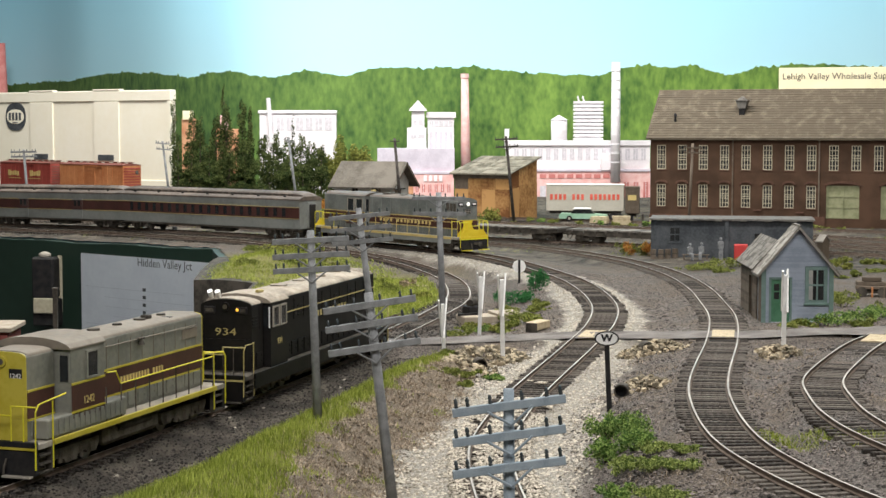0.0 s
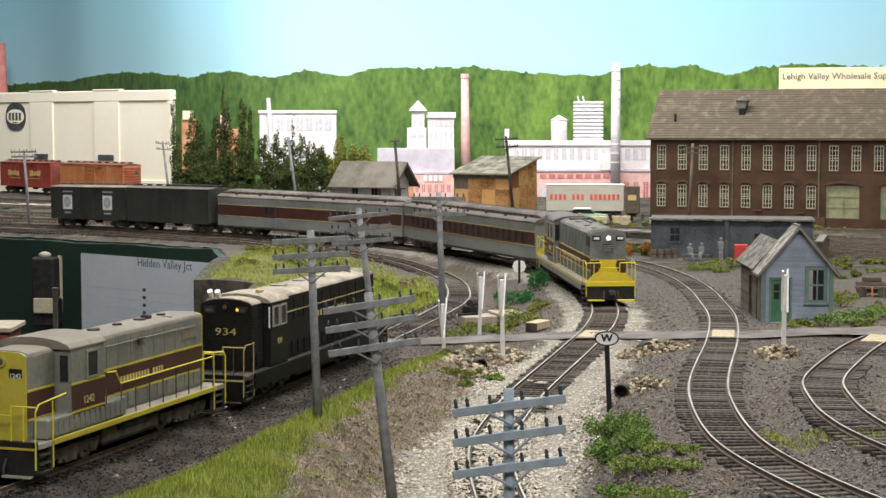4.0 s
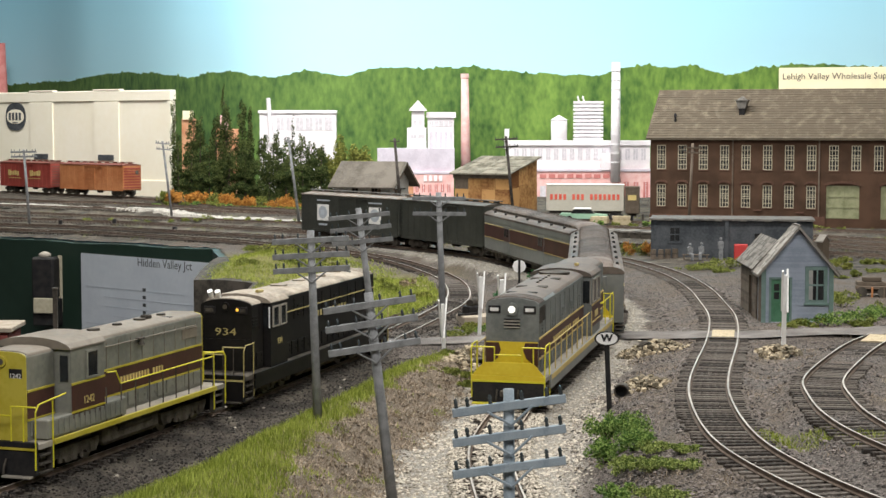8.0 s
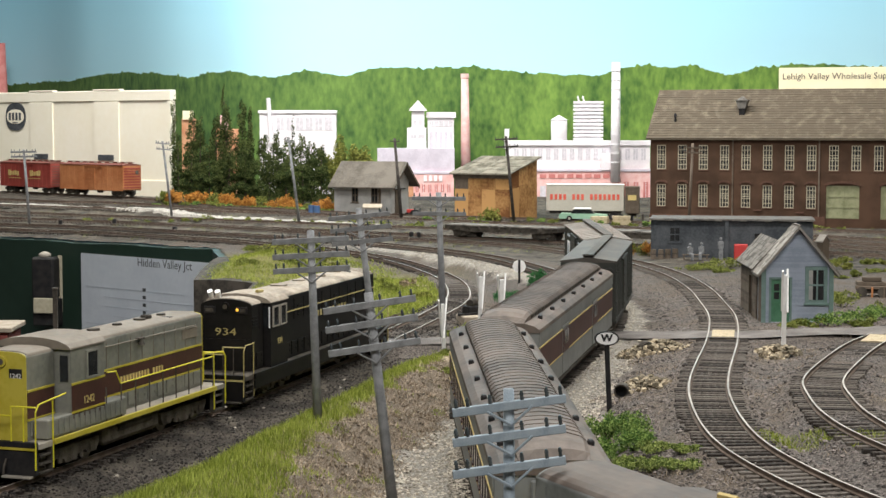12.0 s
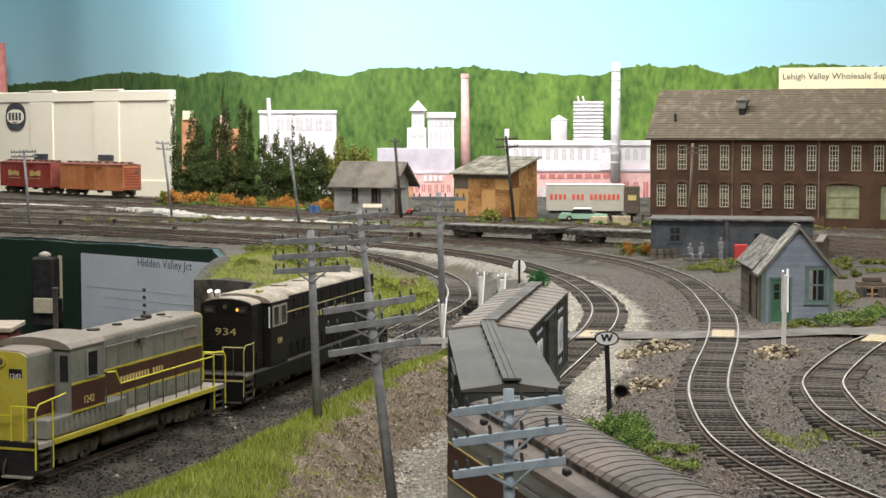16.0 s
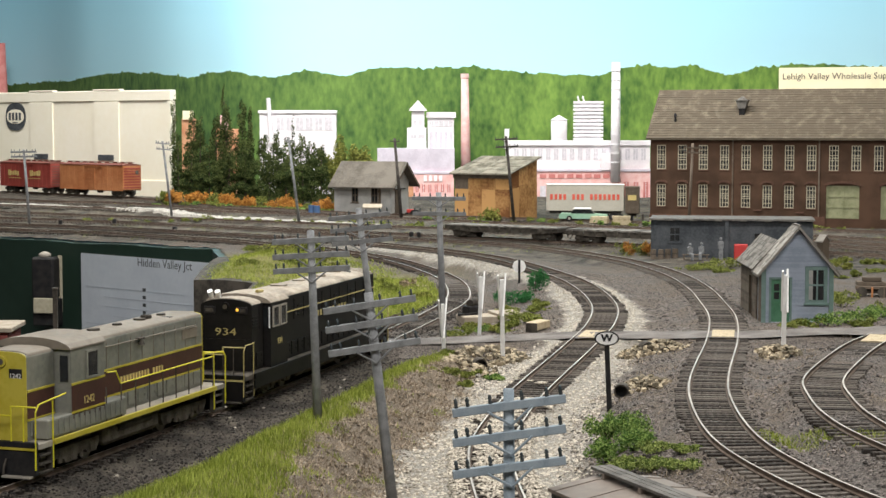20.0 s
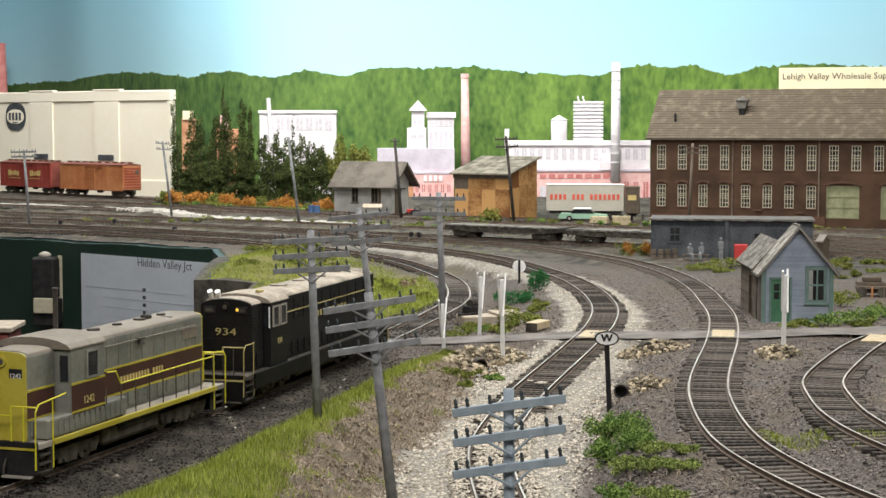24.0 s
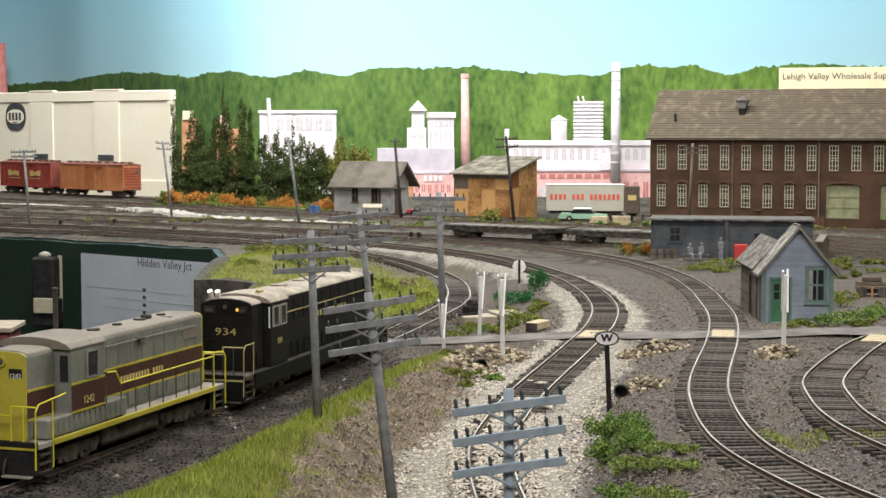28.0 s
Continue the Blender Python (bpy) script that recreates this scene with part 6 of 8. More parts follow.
for k, (x, y, r, h) in enumerate([(-150, 1545, 18, 9), (-128, 1570, 15, 10), (-175, 1560, 16, 8), (-110, 1530, 14, 7), (-172, 1480, 13, 5), (-130, 1480, 14, 6), (-95, 1500, 12, 6), (-80, 1460, 11, 5), (-45, 1400, 10, 6), (-20, 1360, 10, 5), (-60, 1440, 9, 5)]):
    bush(x, y, r, h, "weed" if k % 3 else "weed_tree", "low olive weed clump on the grassy mound", 470 + k, 420, 1.0, 7, "mound weeds")
bush(-33, 1430, 8, 8, "dry_grass", "dry brown shrub on the turf", 450, 260, 0.9)


# ---- turf, chips and loose ballast ----
def blades(name, pts, hgt, wid, material, label, seed, lean=0.5):
    r = np.random.RandomState(seed)
    n = len(pts)
    z = height(pts[:, 0], pts[:, 1])
    a = r.uniform(0, 2 * np.pi, n)
    h = hgt * r.uniform(0.5, 1.25, n)
    lx, ly = r.normal(0, lean, n) * h * 0.6, r.normal(0, lean, n) * h * 0.6
    dx, dy = np.cos(a) * wid, np.sin(a) * wid
    b0 = np.stack([pts[:, 0] - dx, pts[:, 1] - dy, z - 0.3], 1)
    b1 = np.stack([pts[:, 0] + dx, pts[:, 1] + dy, z - 0.3], 1)
    tip = np.stack([pts[:, 0] + lx, pts[:, 1] + ly, z + h], 1)
    V = np.stack([b0, b1, tip], 1).reshape(-1, 3) * K
    F = np.arange(3 * n).reshape(-1, 3)
    me = bpy.data.meshes.new(name)
    me.from_pydata(V.tolist(), [], F.tolist())
    me.materials.append(M[material])
    tagged(new(name, me), label, "grass", kind="stuff")


def scatter(n, x0, x1, y0, y1, keep, seed, near=0.0):
    r = np.random.RandomState(seed)
    y = y0 + (y1 - y0) * r.uniform(0, 1, n) ** (1 + near)
    p = np.stack([r.uniform(x0, x1, n), y], 1)
    return p[keep(p[:, 0], p[:, 1]) & ~in_aisle(p[:, 0], p[:, 1])]


def turf_strip(x, y):
    e1, e2, _, _ = strip_edges(y)
    w = 4 * wobble(x, y, 9.0)
    return (x + 0.7 * w > e1) & (x + w < e2 - 1)


def dry_strip(x, y):
    _, e2, e3, _ = strip_edges(y)
    w = 4 * wobble(x, y, 9.0)
    return (x + w > e2 - 5) & (x + w < e3 + 1)


blades("turf", scatter(85000, -150, 15, 520, 1020, turf_strip, 1), 3.4, 0.2, "grass", "long yellow-green static grass on the bank", 1)
blades("dry_turf", scatter(30000, -90, 15, 520, 1000, dry_strip, 2), 1.5, 0.2, "dry_grass", "short straw-coloured dry grass on the cutting side", 2, 1.5)
blades("turf", scatter(60000, -215, 20, 1180, 1800, lambda x, y: (near_line(x, y, "low")[0] > 17 + 3 * wobble(x, y, 12.0)) & (near_line(x, y, "main")[0] > 38) & (((x + 125) / 90) ** 2 + ((y - 1480) / 170) ** 2 < 1 + 0.2 * wobble(x, y, 20.0)) & (wobble(x, y, 16.0, 2.0) > -0.75), 3), 2.8, 0.26, "grass", "yellow-green grass on the mound inside the curve", 3)
blades("turf", scatter(9000, -60, 12, 1200, 1480, lambda x, y: near_line(x, y, "low")[0] > 17, 4), 4.0, 0.28, "grass", "yellow-green grass inside the tight curve", 4)
blades("turf", scatter(5000, 118, 175, 585, 660, lambda x, y: (np.abs(y - 640 + (x - 118) * 0.6) < 16 + 6 * wobble(x, y, 6.0)), 5), 1.6, 0.22, "grass", "thin green grass between the sidings", 5, 1.0)
blades("dry_turf", scatter(26000, 30, 260, 520, 1000, lambda x, y: (near_line(x, y, "main")[0] > 30) & (near_line(x, y, "right")[0] > 18) & (near_line(x, y, "spur")[0] > 18) & (wobble(x, y, 14.0, 3.0) > 0.55), 6), 1.5, 0.22, "dry_grass", "sparse dry grass on the cinders", 6, 1.2)


blades("dry_turf", scatter(26000, -100, 10, 520, 960, lambda x, y: dry_strip(x, y) & (wobble(x, y, 7.0, 5.0) > 0.35), 8), 2.3, 0.2, "dry_grass", "tufts of straw-coloured grass on the cutting side", 8, 1.0)
blades("turf", scatter(26000, -100, 0, 520, 900, lambda x, y: dry_strip(x, y) & (wobble(x, y, 8.0, 1.5) > 0.75 - 0.9 * (1 - smooth(560, 700, y))) & (wobble(x, y, 5.0) > -0.2), 9), 2.2, 0.2, "grass", "olive tufts creeping down the cutting side", 9, 1.0)
blades("turf", scatter(60000, -720, 620, 1700, 2440, lambda x, y: (wobble(x, y, 26.0, 4.0) > 0.75) & (near_line(x, y, "main")[0] > 22), 10), 2.2, 0.5, "weed", "low weeds growing over the yard cinders", 10, 1.2)


def stones(name, pts, size, material, label, seed, lift=0.1):
    rnd = random.Random(seed)
    r = np.random.RandomState(seed)
    n = len(pts)
    shapes = np.array([chip(rnd) for _ in range(8)])
    q = shapes[r.randint(0, 8, n)]
    s = size * r.uniform(0.5, 1.3, n) ** 1.0
    a = r.uniform(0, 6.283, n)
    c, d = np.cos(a)[:, None], np.sin(a)[:, None]
    x, y, z = q[:, :, 0] * c - q[:, :, 1] * d, q[:, :, 0] * d + q[:, :, 1] * c, q[:, :, 2] * 0.8
    zz = height(pts[:, 0], pts[:, 1]) + lift * size
    V = np.stack([pts[:, 0][:, None] + x * s[:, None], pts[:, 1][:, None] + y * s[:, None], zz[:, None] + z * s[:, None]], -1).reshape(-1, 3) * K
    F = []
    tri = [f for f in CHIP_F[:8]] + [(0, 5, 2), (2, 5, 1), (1, 5, 3), (3, 5, 0)]
    base = np.array(tri)
    F = (base[None] + (np.arange(n) * 10)[:, None, None]).reshape(-1, 3)
    me = bpy.data.meshes.new(name)
    me.from_pydata(V.tolist(), [], F.tolist())
    me.materials.append(M[material])
    tagged(new(name, me), label, "stones", kind="stuff")


def lime_zone(x, y):
    d, (_, _, e3, e4) = near_line(x, y, "main")[0], strip_edges(y)
    w = 4 * wobble(x, y, 11.0)
    return np.where(y < 1000, (x + w > e3) & (x + w < e4), (d + w < 27) & (near_line(x, y, "low")[0] > 19)) & (x > -110)


def off_rail(x, y):
    ok = np.ones(x.shape, bool)
    for n in ("main", "right", "spur", "low"):
        d = near_line(x, y, n)[0]
        ok &= (d > 15.5) | (d < 7.0)
    return ok


ys_road = lambda x: np.interp(x, [q[0] for q in ROAD], [q[1] for q in ROAD])
stones("ballast", scatter(80000, -110, 170, 520, 1640, lambda x, y: lime_zone(x, y) & ((near_line(x, y, "main")[0] > 15.6)) & (np.abs(y - ys_road(x)) > 19), 11, 0.6), 0.75, "light_stone", "loose pale limestone ballast along the main line", 11)
stones("clods", scatter(11000, -90, 20, 520, 1000, lambda x, y: dry_strip(x, y) | dry_strip(x - 5, y), 15), 0.7, "clod", "brown earth clods on the cutting side", 15)
stones("ballast", scatter(30000, -10, 60, 520, 900, lambda x, y: (((near_line(x, y, "main")[0] < 7.2)) | ((near_line(x, y, "main")[0] > 10.6) & (near_line(x, y, "main")[0] < 17))) & (y + 45 * wobble(x, y, 10.0) < 800), 16), 0.62, "light_stone", "pale ballast spread over the near ties", 16, 3.2)
stones("cinders", scatter(60000, 15, 300, 520, 1500, lambda x, y: (near_line(x, y, "main")[0] > 27) & off_rail(x, y) & (np.abs(y - ys_road(x)) > 18), 12, 0.8), 0.5, "dark_stone", "loose dark cinders between the sidings", 12)
stones("cinders", scatter(5000, 15, 300, 520, 1300, lambda x, y: (near_line(x, y, "main")[0] > 30) & off_rail(x, y) & (near_line(x, y, "right")[0] > 17) & (near_line(x, y, "spur")[0] > 17) & (np.abs(y - ys_road(x)) > 20), 14, 0.8), 1.05, "dark_stone", "coarse dark clinker on the ground", 14)
stones("cinders", scatter(60000, -230, 20, 520, 1300, lambda x, y: np.where(y < 1000, x < strip_edges(y)[0] + 4, near_line(x, y, "low")[0] < 24) & ((near_line(x, y, "low")[0] > 10.6) | (near_line(x, y, "low")[0] < 7.2)), 13, 0.5), 0.62, "soot_stone", "loose dark cinders along the low line", 13, 2.6)


stones("ballast", scatter(420, -150, -40, 620, 1000, lambda x, y: (np.abs(near_line(x, y, "low")[0] - 24) < 6) & (wobble(x, y, 15.0, 6.0) > 0.4), 17), 1.0, "light_stone", "scattered pale chips beside the low line", 17, 1.0)


# ---- fascia fittings ----
def fascia_fittings():
    t = thing("track_diagram", "white paper track diagram with station name on the fascia", "sign", mm(-389, 1837, -10.6, 0, 0, -40.8))
    part("sheet", box(B(), 0, 211, -5.6, -4.9, -100, -0.6), "paper", t)
    words("Hidden Valley Jct", 12.5, "ink", t, mm(139, -5.7, -6, 90), width=86, thick=0.05)
    for k, (a, b, z) in enumerate(((8, 170, -36), (40, 190, -46), (40, 190, -56), (55, 180, -66), (8, 140, -76))):
        part("diagram_line", box(B(), a, b, -5.9, -5.62, z, z + 0.7), "pale_ink", t)
    for k in range(4):
        part("diagram_mark", box(B(), 104, 109, -5.95, -5.63, -36 - k * 8, -32.5 - k * 8), "ink", t)
    h = thing("throttle_pocket", "black throttle in a white wall pocket on the fascia", "pocket", mm(-429, 1867, -12, 0, 0, -12))
    part("throttle", box(B(), -16, 10, -26, -8, -50, -5, 2), "black", h)
    part("knob", ball(B(), (-3, -18, -3.0), 6, 2, (1.2, 1, 0.7)), "walkway", h)
    part("back_plate", box(B(), 7, 17, -8, -6.2, -66, -4, 0.5), "cream", h)
    part("pocket_front", box(B(), -12, 14, -31, -26.5, -66, -49, 1), "cream", h)
    part("pocket_shell", box(B(), -15, 13, -26, -9, -80, -50.5, 1), "black", h)


fascia_fittings()


def yard_details():
    # post behind the front locomotive
    t = thing("signal_mast", "square dark metal mast standing behind the locomotive", "mast", mm(-208, 905, gz(-208, 905)))
    part("post", box(B(), -1.2, 1.2, -1.2, 1.2, -4, 48, 0.2), "under", t)
    part("cap", box(B(), -1.5, 1.5, -1.5, 1.5, 48.05, 49.5, 0.3), "under", t)
    part("foot", box(B(), -4, 4, -4, 4, -4, 1.5, 0.3), "concrete", t)
    # concrete pit inside the curve
    c = thing("loading_pad", "pale low concrete pad with raised rim beside the crossing", "pad", mm(32, 1190, gz(32, 1190), 0, 0, 17))
    part("slab", box(B(), -21, 21, -10, 10, -3, 5.6, 0.5), "concrete", c)
    part("rim", box(B(), 3, 22, -11, 11, 5.65, 7.6, 0.4), "concrete", c)
    s = thing("scrap_pile", "black scrap machinery lying on the concrete pad", "scrap", mm(21, 1196, gz(32, 1190) + 5.6, 0, 0, 30))
    part("casting", box(B(), -6, 5, -5, 5, -0.1, 6, 0.8), "black", s)
    part("drum", cyl(B(), (-4, -3, 7.5), (5, 3, 8.5), 3, n=12), "under", s)
    part("beam", box(B(), -16, 2, -8, -6, -0.1, 1.6, 0.2), "black", s)
    b = thing("timber_box", "tan wooden box with dark open end beside the road", "box", mm(62, 1098, gz(62, 1098), 0, 0, -28))
    part("lid", box(B(), -4.2, 4.2, -10, 10, 0.5, 5.6, 0.4), "timber", b)
    part("end", box(B(), -4.0, 4.0, -10.5, -10.02, -1, 5.2), "under", b)
    part("base", box(B(), -4.0, 4.0, -9.8, 9.8, -2, 0.45), "under", b)
    l = thing("plank_stack", "loose pale planks lying on the mound", "planks", mm(-22, 1440, gz(-22, 1440), 0, 0, -8), "loose timbers")
    for k in range(2):
        part("plank", box(B(), -16, 16, k * 3 - 3, k * 3 - 0.4, -0.3, 1.4, 0.2), "timber", l)
    # switch stands
    for k, (x, y) in enumerate(((-505, 2235), (-430, 2215), (-330, 2080), (-37, 1968), (-28, 1962))):
        w = thing("switch_stand", "low black switch stand between the yard tracks", "switch stand", frame_at(x, y, 20 * k), "switch stands")
        part("base", box(B(), -5, 5, -2.5, 2.5, -1, 1.6, 0.3), "under", w)
        part("case", box(B(), -2.5, 2.5, -2, 2, 1.65, 7.5, 0.8), "black", w)
        part("lever", rod(B(), [(0, 0, 7), (4.5, 0, 5)], 0.5), "under", w)
    # rusty cart with timbers beside the shanty, standing in for a small dark machine
    g = thing("machine_stand_in", "weathered wooden wagon with timber baulks, standing in for a small dark machine", "wagon", mm(330, 1310, gz(330, 1310), 0, 0, -12))
    part("bed", box(B(), -10, 16, -7, 7, 6, 8.5, 0.4), "brown_wall", g)
    part("frame", box(B(), -9, 15, -4, 4, 2.5, 5.9, 0.3), "under", g)
    for x in (-5, 11):
        for y in (-6, 6):
            part("wheel", cyl(B(), (x, y - 1.2, 3.6), (x, y + 1.2, 3.6), 4.2, n=14), "under", g)
    rnd = random.Random(8)
    for k in range(4):
        part("baulk", box(B(), -8 + rnd.uniform(-2, 3), 13 + rnd.uniform(-5, 3), -6 + (k % 3) * 4.2, -2.2 + (k % 3) * 4.2, 8.55 + (k // 3) * 3.4, 11.8 + (k // 3) * 3.4, 0.4), "brown_wall", g)
    part("post", box(B(), 2, 3.5, -8.5, -7.05, -2, 8, 0.3), "box_orange", g)
    part("post", box(B(), 11, 12.5, -8.5, -7.05, -2, 8, 0.3), "brown_wall", g)


yard_details()


# ---- rolling stock: x forward, origin on the rail top at mid-length ----
def wheelset(parent, x, r=5.3):
    bm = cyl(B(), (x, -8.6, r), (x, 8.6, r), 1.1, n=8)
    for s in (-1, 1):
        cyl(bm, (x, s * 7.4, r), (x, s * 9.6, r), r, n=20)
        cyl(bm, (x, s * 7.0, r), (x, s * 7.45, r), r + 0.7, n=20)
    part("wheelset", bm, "wheel", parent)


def truck(parent, x, kind):
    """A two-axle bogie, pivoting at x."""
    tr = part("truck", box(B(), -5, 5, -7.5, 7.5, 5.2, 8.2, 0.4), "under", parent, at=mm(x, 0, 0))
    wb, r = {"freight": (9.6, 5.0), "coach": (14, 5.4), "diesel": (16, 5.8), "trimount": (23, 5.8)}[kind]
    for s in (-1, 1):
        bm = B()
        y0, y1 = s * 10.3, s * 12.6
        if kind == "freight":
            prism(bm, [(-wb - 3, 6.4), (-wb - 3, 4.2), (-wb + 1, 3.6), (-4, 2.0), (4, 2.0), (wb - 1, 3.6), (wb + 3, 4.2), (wb + 3, 6.4), (4, 8.4), (-4, 8.4)], min(y0, y1), max(y0, y1), "y")
        else:
            prism(bm, [(-wb - 6, 8.6), (-wb - 6, 6.6), (-wb - 3.5, 3.2), (-wb + 3, 3.2), (-wb + 5, 5), (-5, 4), (-4, 2.2), (4, 2.2), (5, 4), (wb - 5, 5), (wb - 3, 3.2), (wb + 3.5, 3.2), (wb + 6, 6.6), (wb + 6, 8.6)], min(y0, y1), max(y0, y1), "y")
        dirt = "under" if kind in ("freight", "coach") else "grime"
        part("side_frame", bm, dirt, tr)
        bm = B()
        for a in (-wb, wb):
            box(bm, a - 2.0, a + 2.0, s * 12.6 - 0.7 * (s < 0), s * 12.6 + 0.7 * (s > 0), 3.8, 7.4, 0.3)
            if kind == "coach":
                cyl(bm, (a, s * 12.4, 5.4), (a, s * 14.2, 5.4), 2.0, n=12)
        for a in ((-2.4, 0, 2.4) if kind == "freight" else (-wb * 0.5, 0, wb * 0.5)):
            cyl(bm, (a, s * 12.4, 2.9), (a, s * 12.4, 7.4), 1.0, n=8)
        part("journal_box", bm, dirt if kind != "coach" else "wheel", tr)
    for a in ((-wb, wb) if kind != "trimount" else (-wb, 0, wb)):
        wheelset(tr, a, r)
    return tr


def coupler(parent, x, s):
    bm = box(B(), x, x + s * 7, -1.0, 1.0, 7.4, 9.4, 0.2)
    box(bm, x + s * 6.5, x + s * 9.5, -2.0, 2.2, 7.0, 10.0, 0.5)
    rod(bm, [(x + s * 4, 2.4, 8), (x + s * 6, 2.8, 4), (x + s * 8, 3.2, 2.2)], 0.35)
    part("coupler", bm, "under", parent)


def railing(parent, pts, posts, z_low, material, r=0.42, post_m=None):
    bm = rod(B(), pts, r)
    part("handrail", bm, material, parent)
    for x, y, z in posts:
        part("stanchion", cyl(B(), (x, y, z_low), (x, y, z), r * 0.95, n=6), post_m or material, parent)


def arch(half, z0, z1, crown, n=9, pw=1.0):
    """A body section: straight sides and an arched top."""
    out = [(-half, z0), (half, z0), (half, z1)]
    out += [(half * math.copysign(abs(math.cos(a)) ** pw, math.cos(a)), z1 + crown * math.sin(a) ** pw) for a in np.linspace(0.12, math.pi - 0.12, n)]
    return out + [(-half, z1)]


def hood_loco(name, label, L, long, short, cab, top, hw, S, number, lights, cab_top, at, steps=True):
    """A hooded diesel: long hood, cab and short hood as x ranges; S names its materials."""
    t = thing(name, label, "locomotive", at)
    e = L / 2
    body = part("frame", box(B(), -e + 2, e - 2, -17.4, 17.4, 12.2, 14.6, 0.3), S["walk"], t)
    for s in (-1, 1):
        part("side_sill", box(B(), -e + 14, e - 14, s * 17.45 - (0.9 if s < 0 else 0), s * 17.45 + (0.9 if s > 0 else 0), S["sill_z"], 14.9, 0.15), S["sill"], body)
        part("sill_stripe", box(B(), -e + 14, e - 14, s * 18.45 - (0.25 if s < 0 else 0), s * 18.45 + (0.25 if s > 0 else 0), 13.0 if S is GP else 12.4, 14.8), S["sill_line"], body)
    b0, b1 = S["band"]
    plain = S is GP
    CR, PW = (2.6, 0.6) if plain else (3.4, 1.0)
    for nm, (x0, x1) in (("long_hood", long), ("short_hood", short)):
        h = part(nm, prism(B(), arch(hw, 14.65, top - CR, CR, 11, PW), x0, x1, "x"), S["hood"], t)
        part("hood_roof", prism(B(), [(u * 0.985, v + 0.12) for u, v in arch(hw, top - CR + 0.2, top - CR + 0.3, CR - 0.05, 11, PW)][2:-1], x0 + 1.2, x1 - 1.2, "x"), S["roof"], h)
        for s in (-1, 1):
            y = s * (hw + 0.05)
            if S["band_m"]:
                part("hood_band", box(B(), x0 + 0.2, x1 - 0.2, min(y, y + s * 0.25), max(y, y + s * 0.25), b0, b1), S["band_m"], h)
            for z in S["lines"]:
                part("hood_stripe", box(B(), x0 + 0.2, x1 - 0.2, min(y, y + s * 0.45), max(y, y + s * 0.45), z, z + 0.8), S["stripe"], h)
            bm = B()
            n = int((x1 - x0) / 9)
            for k in range(n):
                a = x0 + 2 + k * (x1 - x0 - 4) / max(1, n)
                box(bm, a, a + 7.4, min(y, y + s * 0.55), max(y, y + s * 0.55), 16.2, b0 - 1.0, 0.1)
                for q in (2.4, 5.0):
                    box(bm, a + 1.6, a + 2.3, min(y, y + s * 0.85), max(y, y + s * 0.85), 16 + q, 17 + q)
            if n:
                part("hood_door", bm, S["hood"], h)
            bm = B()
            m = int((x1 - x0) / 14)
            for k in range(m):
                a = x0 + 5 + k * (x1 - x0 - 8) / max(1, m)
                box(bm, a, a + 0.35, min(y, y + s * 0.3), max(y, y + s * 0.3), b1 + 1.2, top - 4.5)
                for j in range(4):
                    if k % 2 == 0:
                        box(bm, a + 2, a + 9, min(y, y + s * 0.4), max(y, y + s * 0.4), b1 + 2.4 + j * 1.6, b1 + 3.2 + j * 1.6)
            if plain:
                bm.free()
            elif m:
                part("louvre", bm, S["hood"], h)
    lo, hi = long
    roofp = top
    if S is EL:
        panel = part("radiator_panel", prism(B(), [(u * 1.006, v + 0.2) for u, v in arch(hw, top - CR - 4, top - CR, CR, 11, PW)][2:-1], hi - 44, hi - 0.6, "x"), "el_grey", t, "sooty dark grey radiator roof panel")
        part("fan", cyl(B(), (lo + 18, 0, top - 0.3), (lo + 18, 0, top + 1.0), 8.2, n=24), "under", t)
        for x in (hi - 50, hi - 88):
            for s in (-1, 1):
                part("roof_hatch", box(B(), x - 3.2, x + 3.2, s * 5 - 2.6, s * 5 + 2.6, top - 1.6, top + 0.35, 0.3), "under", t)
        for k in range(5):
            part("lift_lug", box(B(), lo + 34 + k * 8, lo + 35.6 + k * 8, -0.7, 0.7, top - 0.2, top + 0.9), "under", t)
    for k in range(0 if S is EL else 4):
        x = lo + (hi - lo) * (0.2 + 0.2 * k)
        part("roof_fan", cyl(B(), (x, 0, roofp - 0.3), (x, 0, roofp + 1.1), (4.6 if k % 2 else 3.4) * (0.6 if plain else 1), n=18), "under" if plain else S["roof"], t)
    for x in (hi - 24 if hi > -lo else lo + 24, ):
        for s in (-1, 1):
            part("exhaust_hatch", box(B(), x - 1.4, x + 1.4, s * 5 - 2.4, s * 5 + 2.4, roofp - 1.0, roofp + 0.35, 0.2), "black", t)
    # radiator shutters across the outer end of the long hood
    end = hi if abs(hi) > abs(lo) else lo
    sg = 1 if end > 0 else -1
    bm = B()
    for k in range(4):
        prism(bm, [(u * 1.016, v + 0.34) for u, v in arch(hw, top - 3.2, top - 3.0, 3.3)][2:-1], end - sg * (3.0 + k * 3.4) - 0.9, end - sg * (3.0 + k * 3.4) + 0.9, "x")
    if plain:
        bm.free()
    else:
        part("radiator_shutter", bm, S["shutter"], t)
    for s in (-1, 1):
        for k in range(3 if S is EL else 0):
            bm = B()
            box(bm, end - sg * (3.5 + k * 5) - 1.9, end - sg * (3.5 + k * 5) + 1.9, s * (hw + 0.1) - 0.25, s * (hw + 0.1) + 0.25, top - 12, top - 4.5)
            part("side_grille", bm, "under", t)
    # cab
    c = part("cab", prism(B(), arch(16.9, 14.65, cab_top - 4.6, 4.4), cab[0], cab[1], "x"), S["hood"], t)
    part("cab_roof", prism(B(), [(u * 1.03, v + 0.25) for u, v in arch(16.9, cab_top - 4.9, cab_top - 4.6, 4.5)][2:-1], cab[0] - 1.2, cab[1] + 1.2, "x"), S["roof"], c)
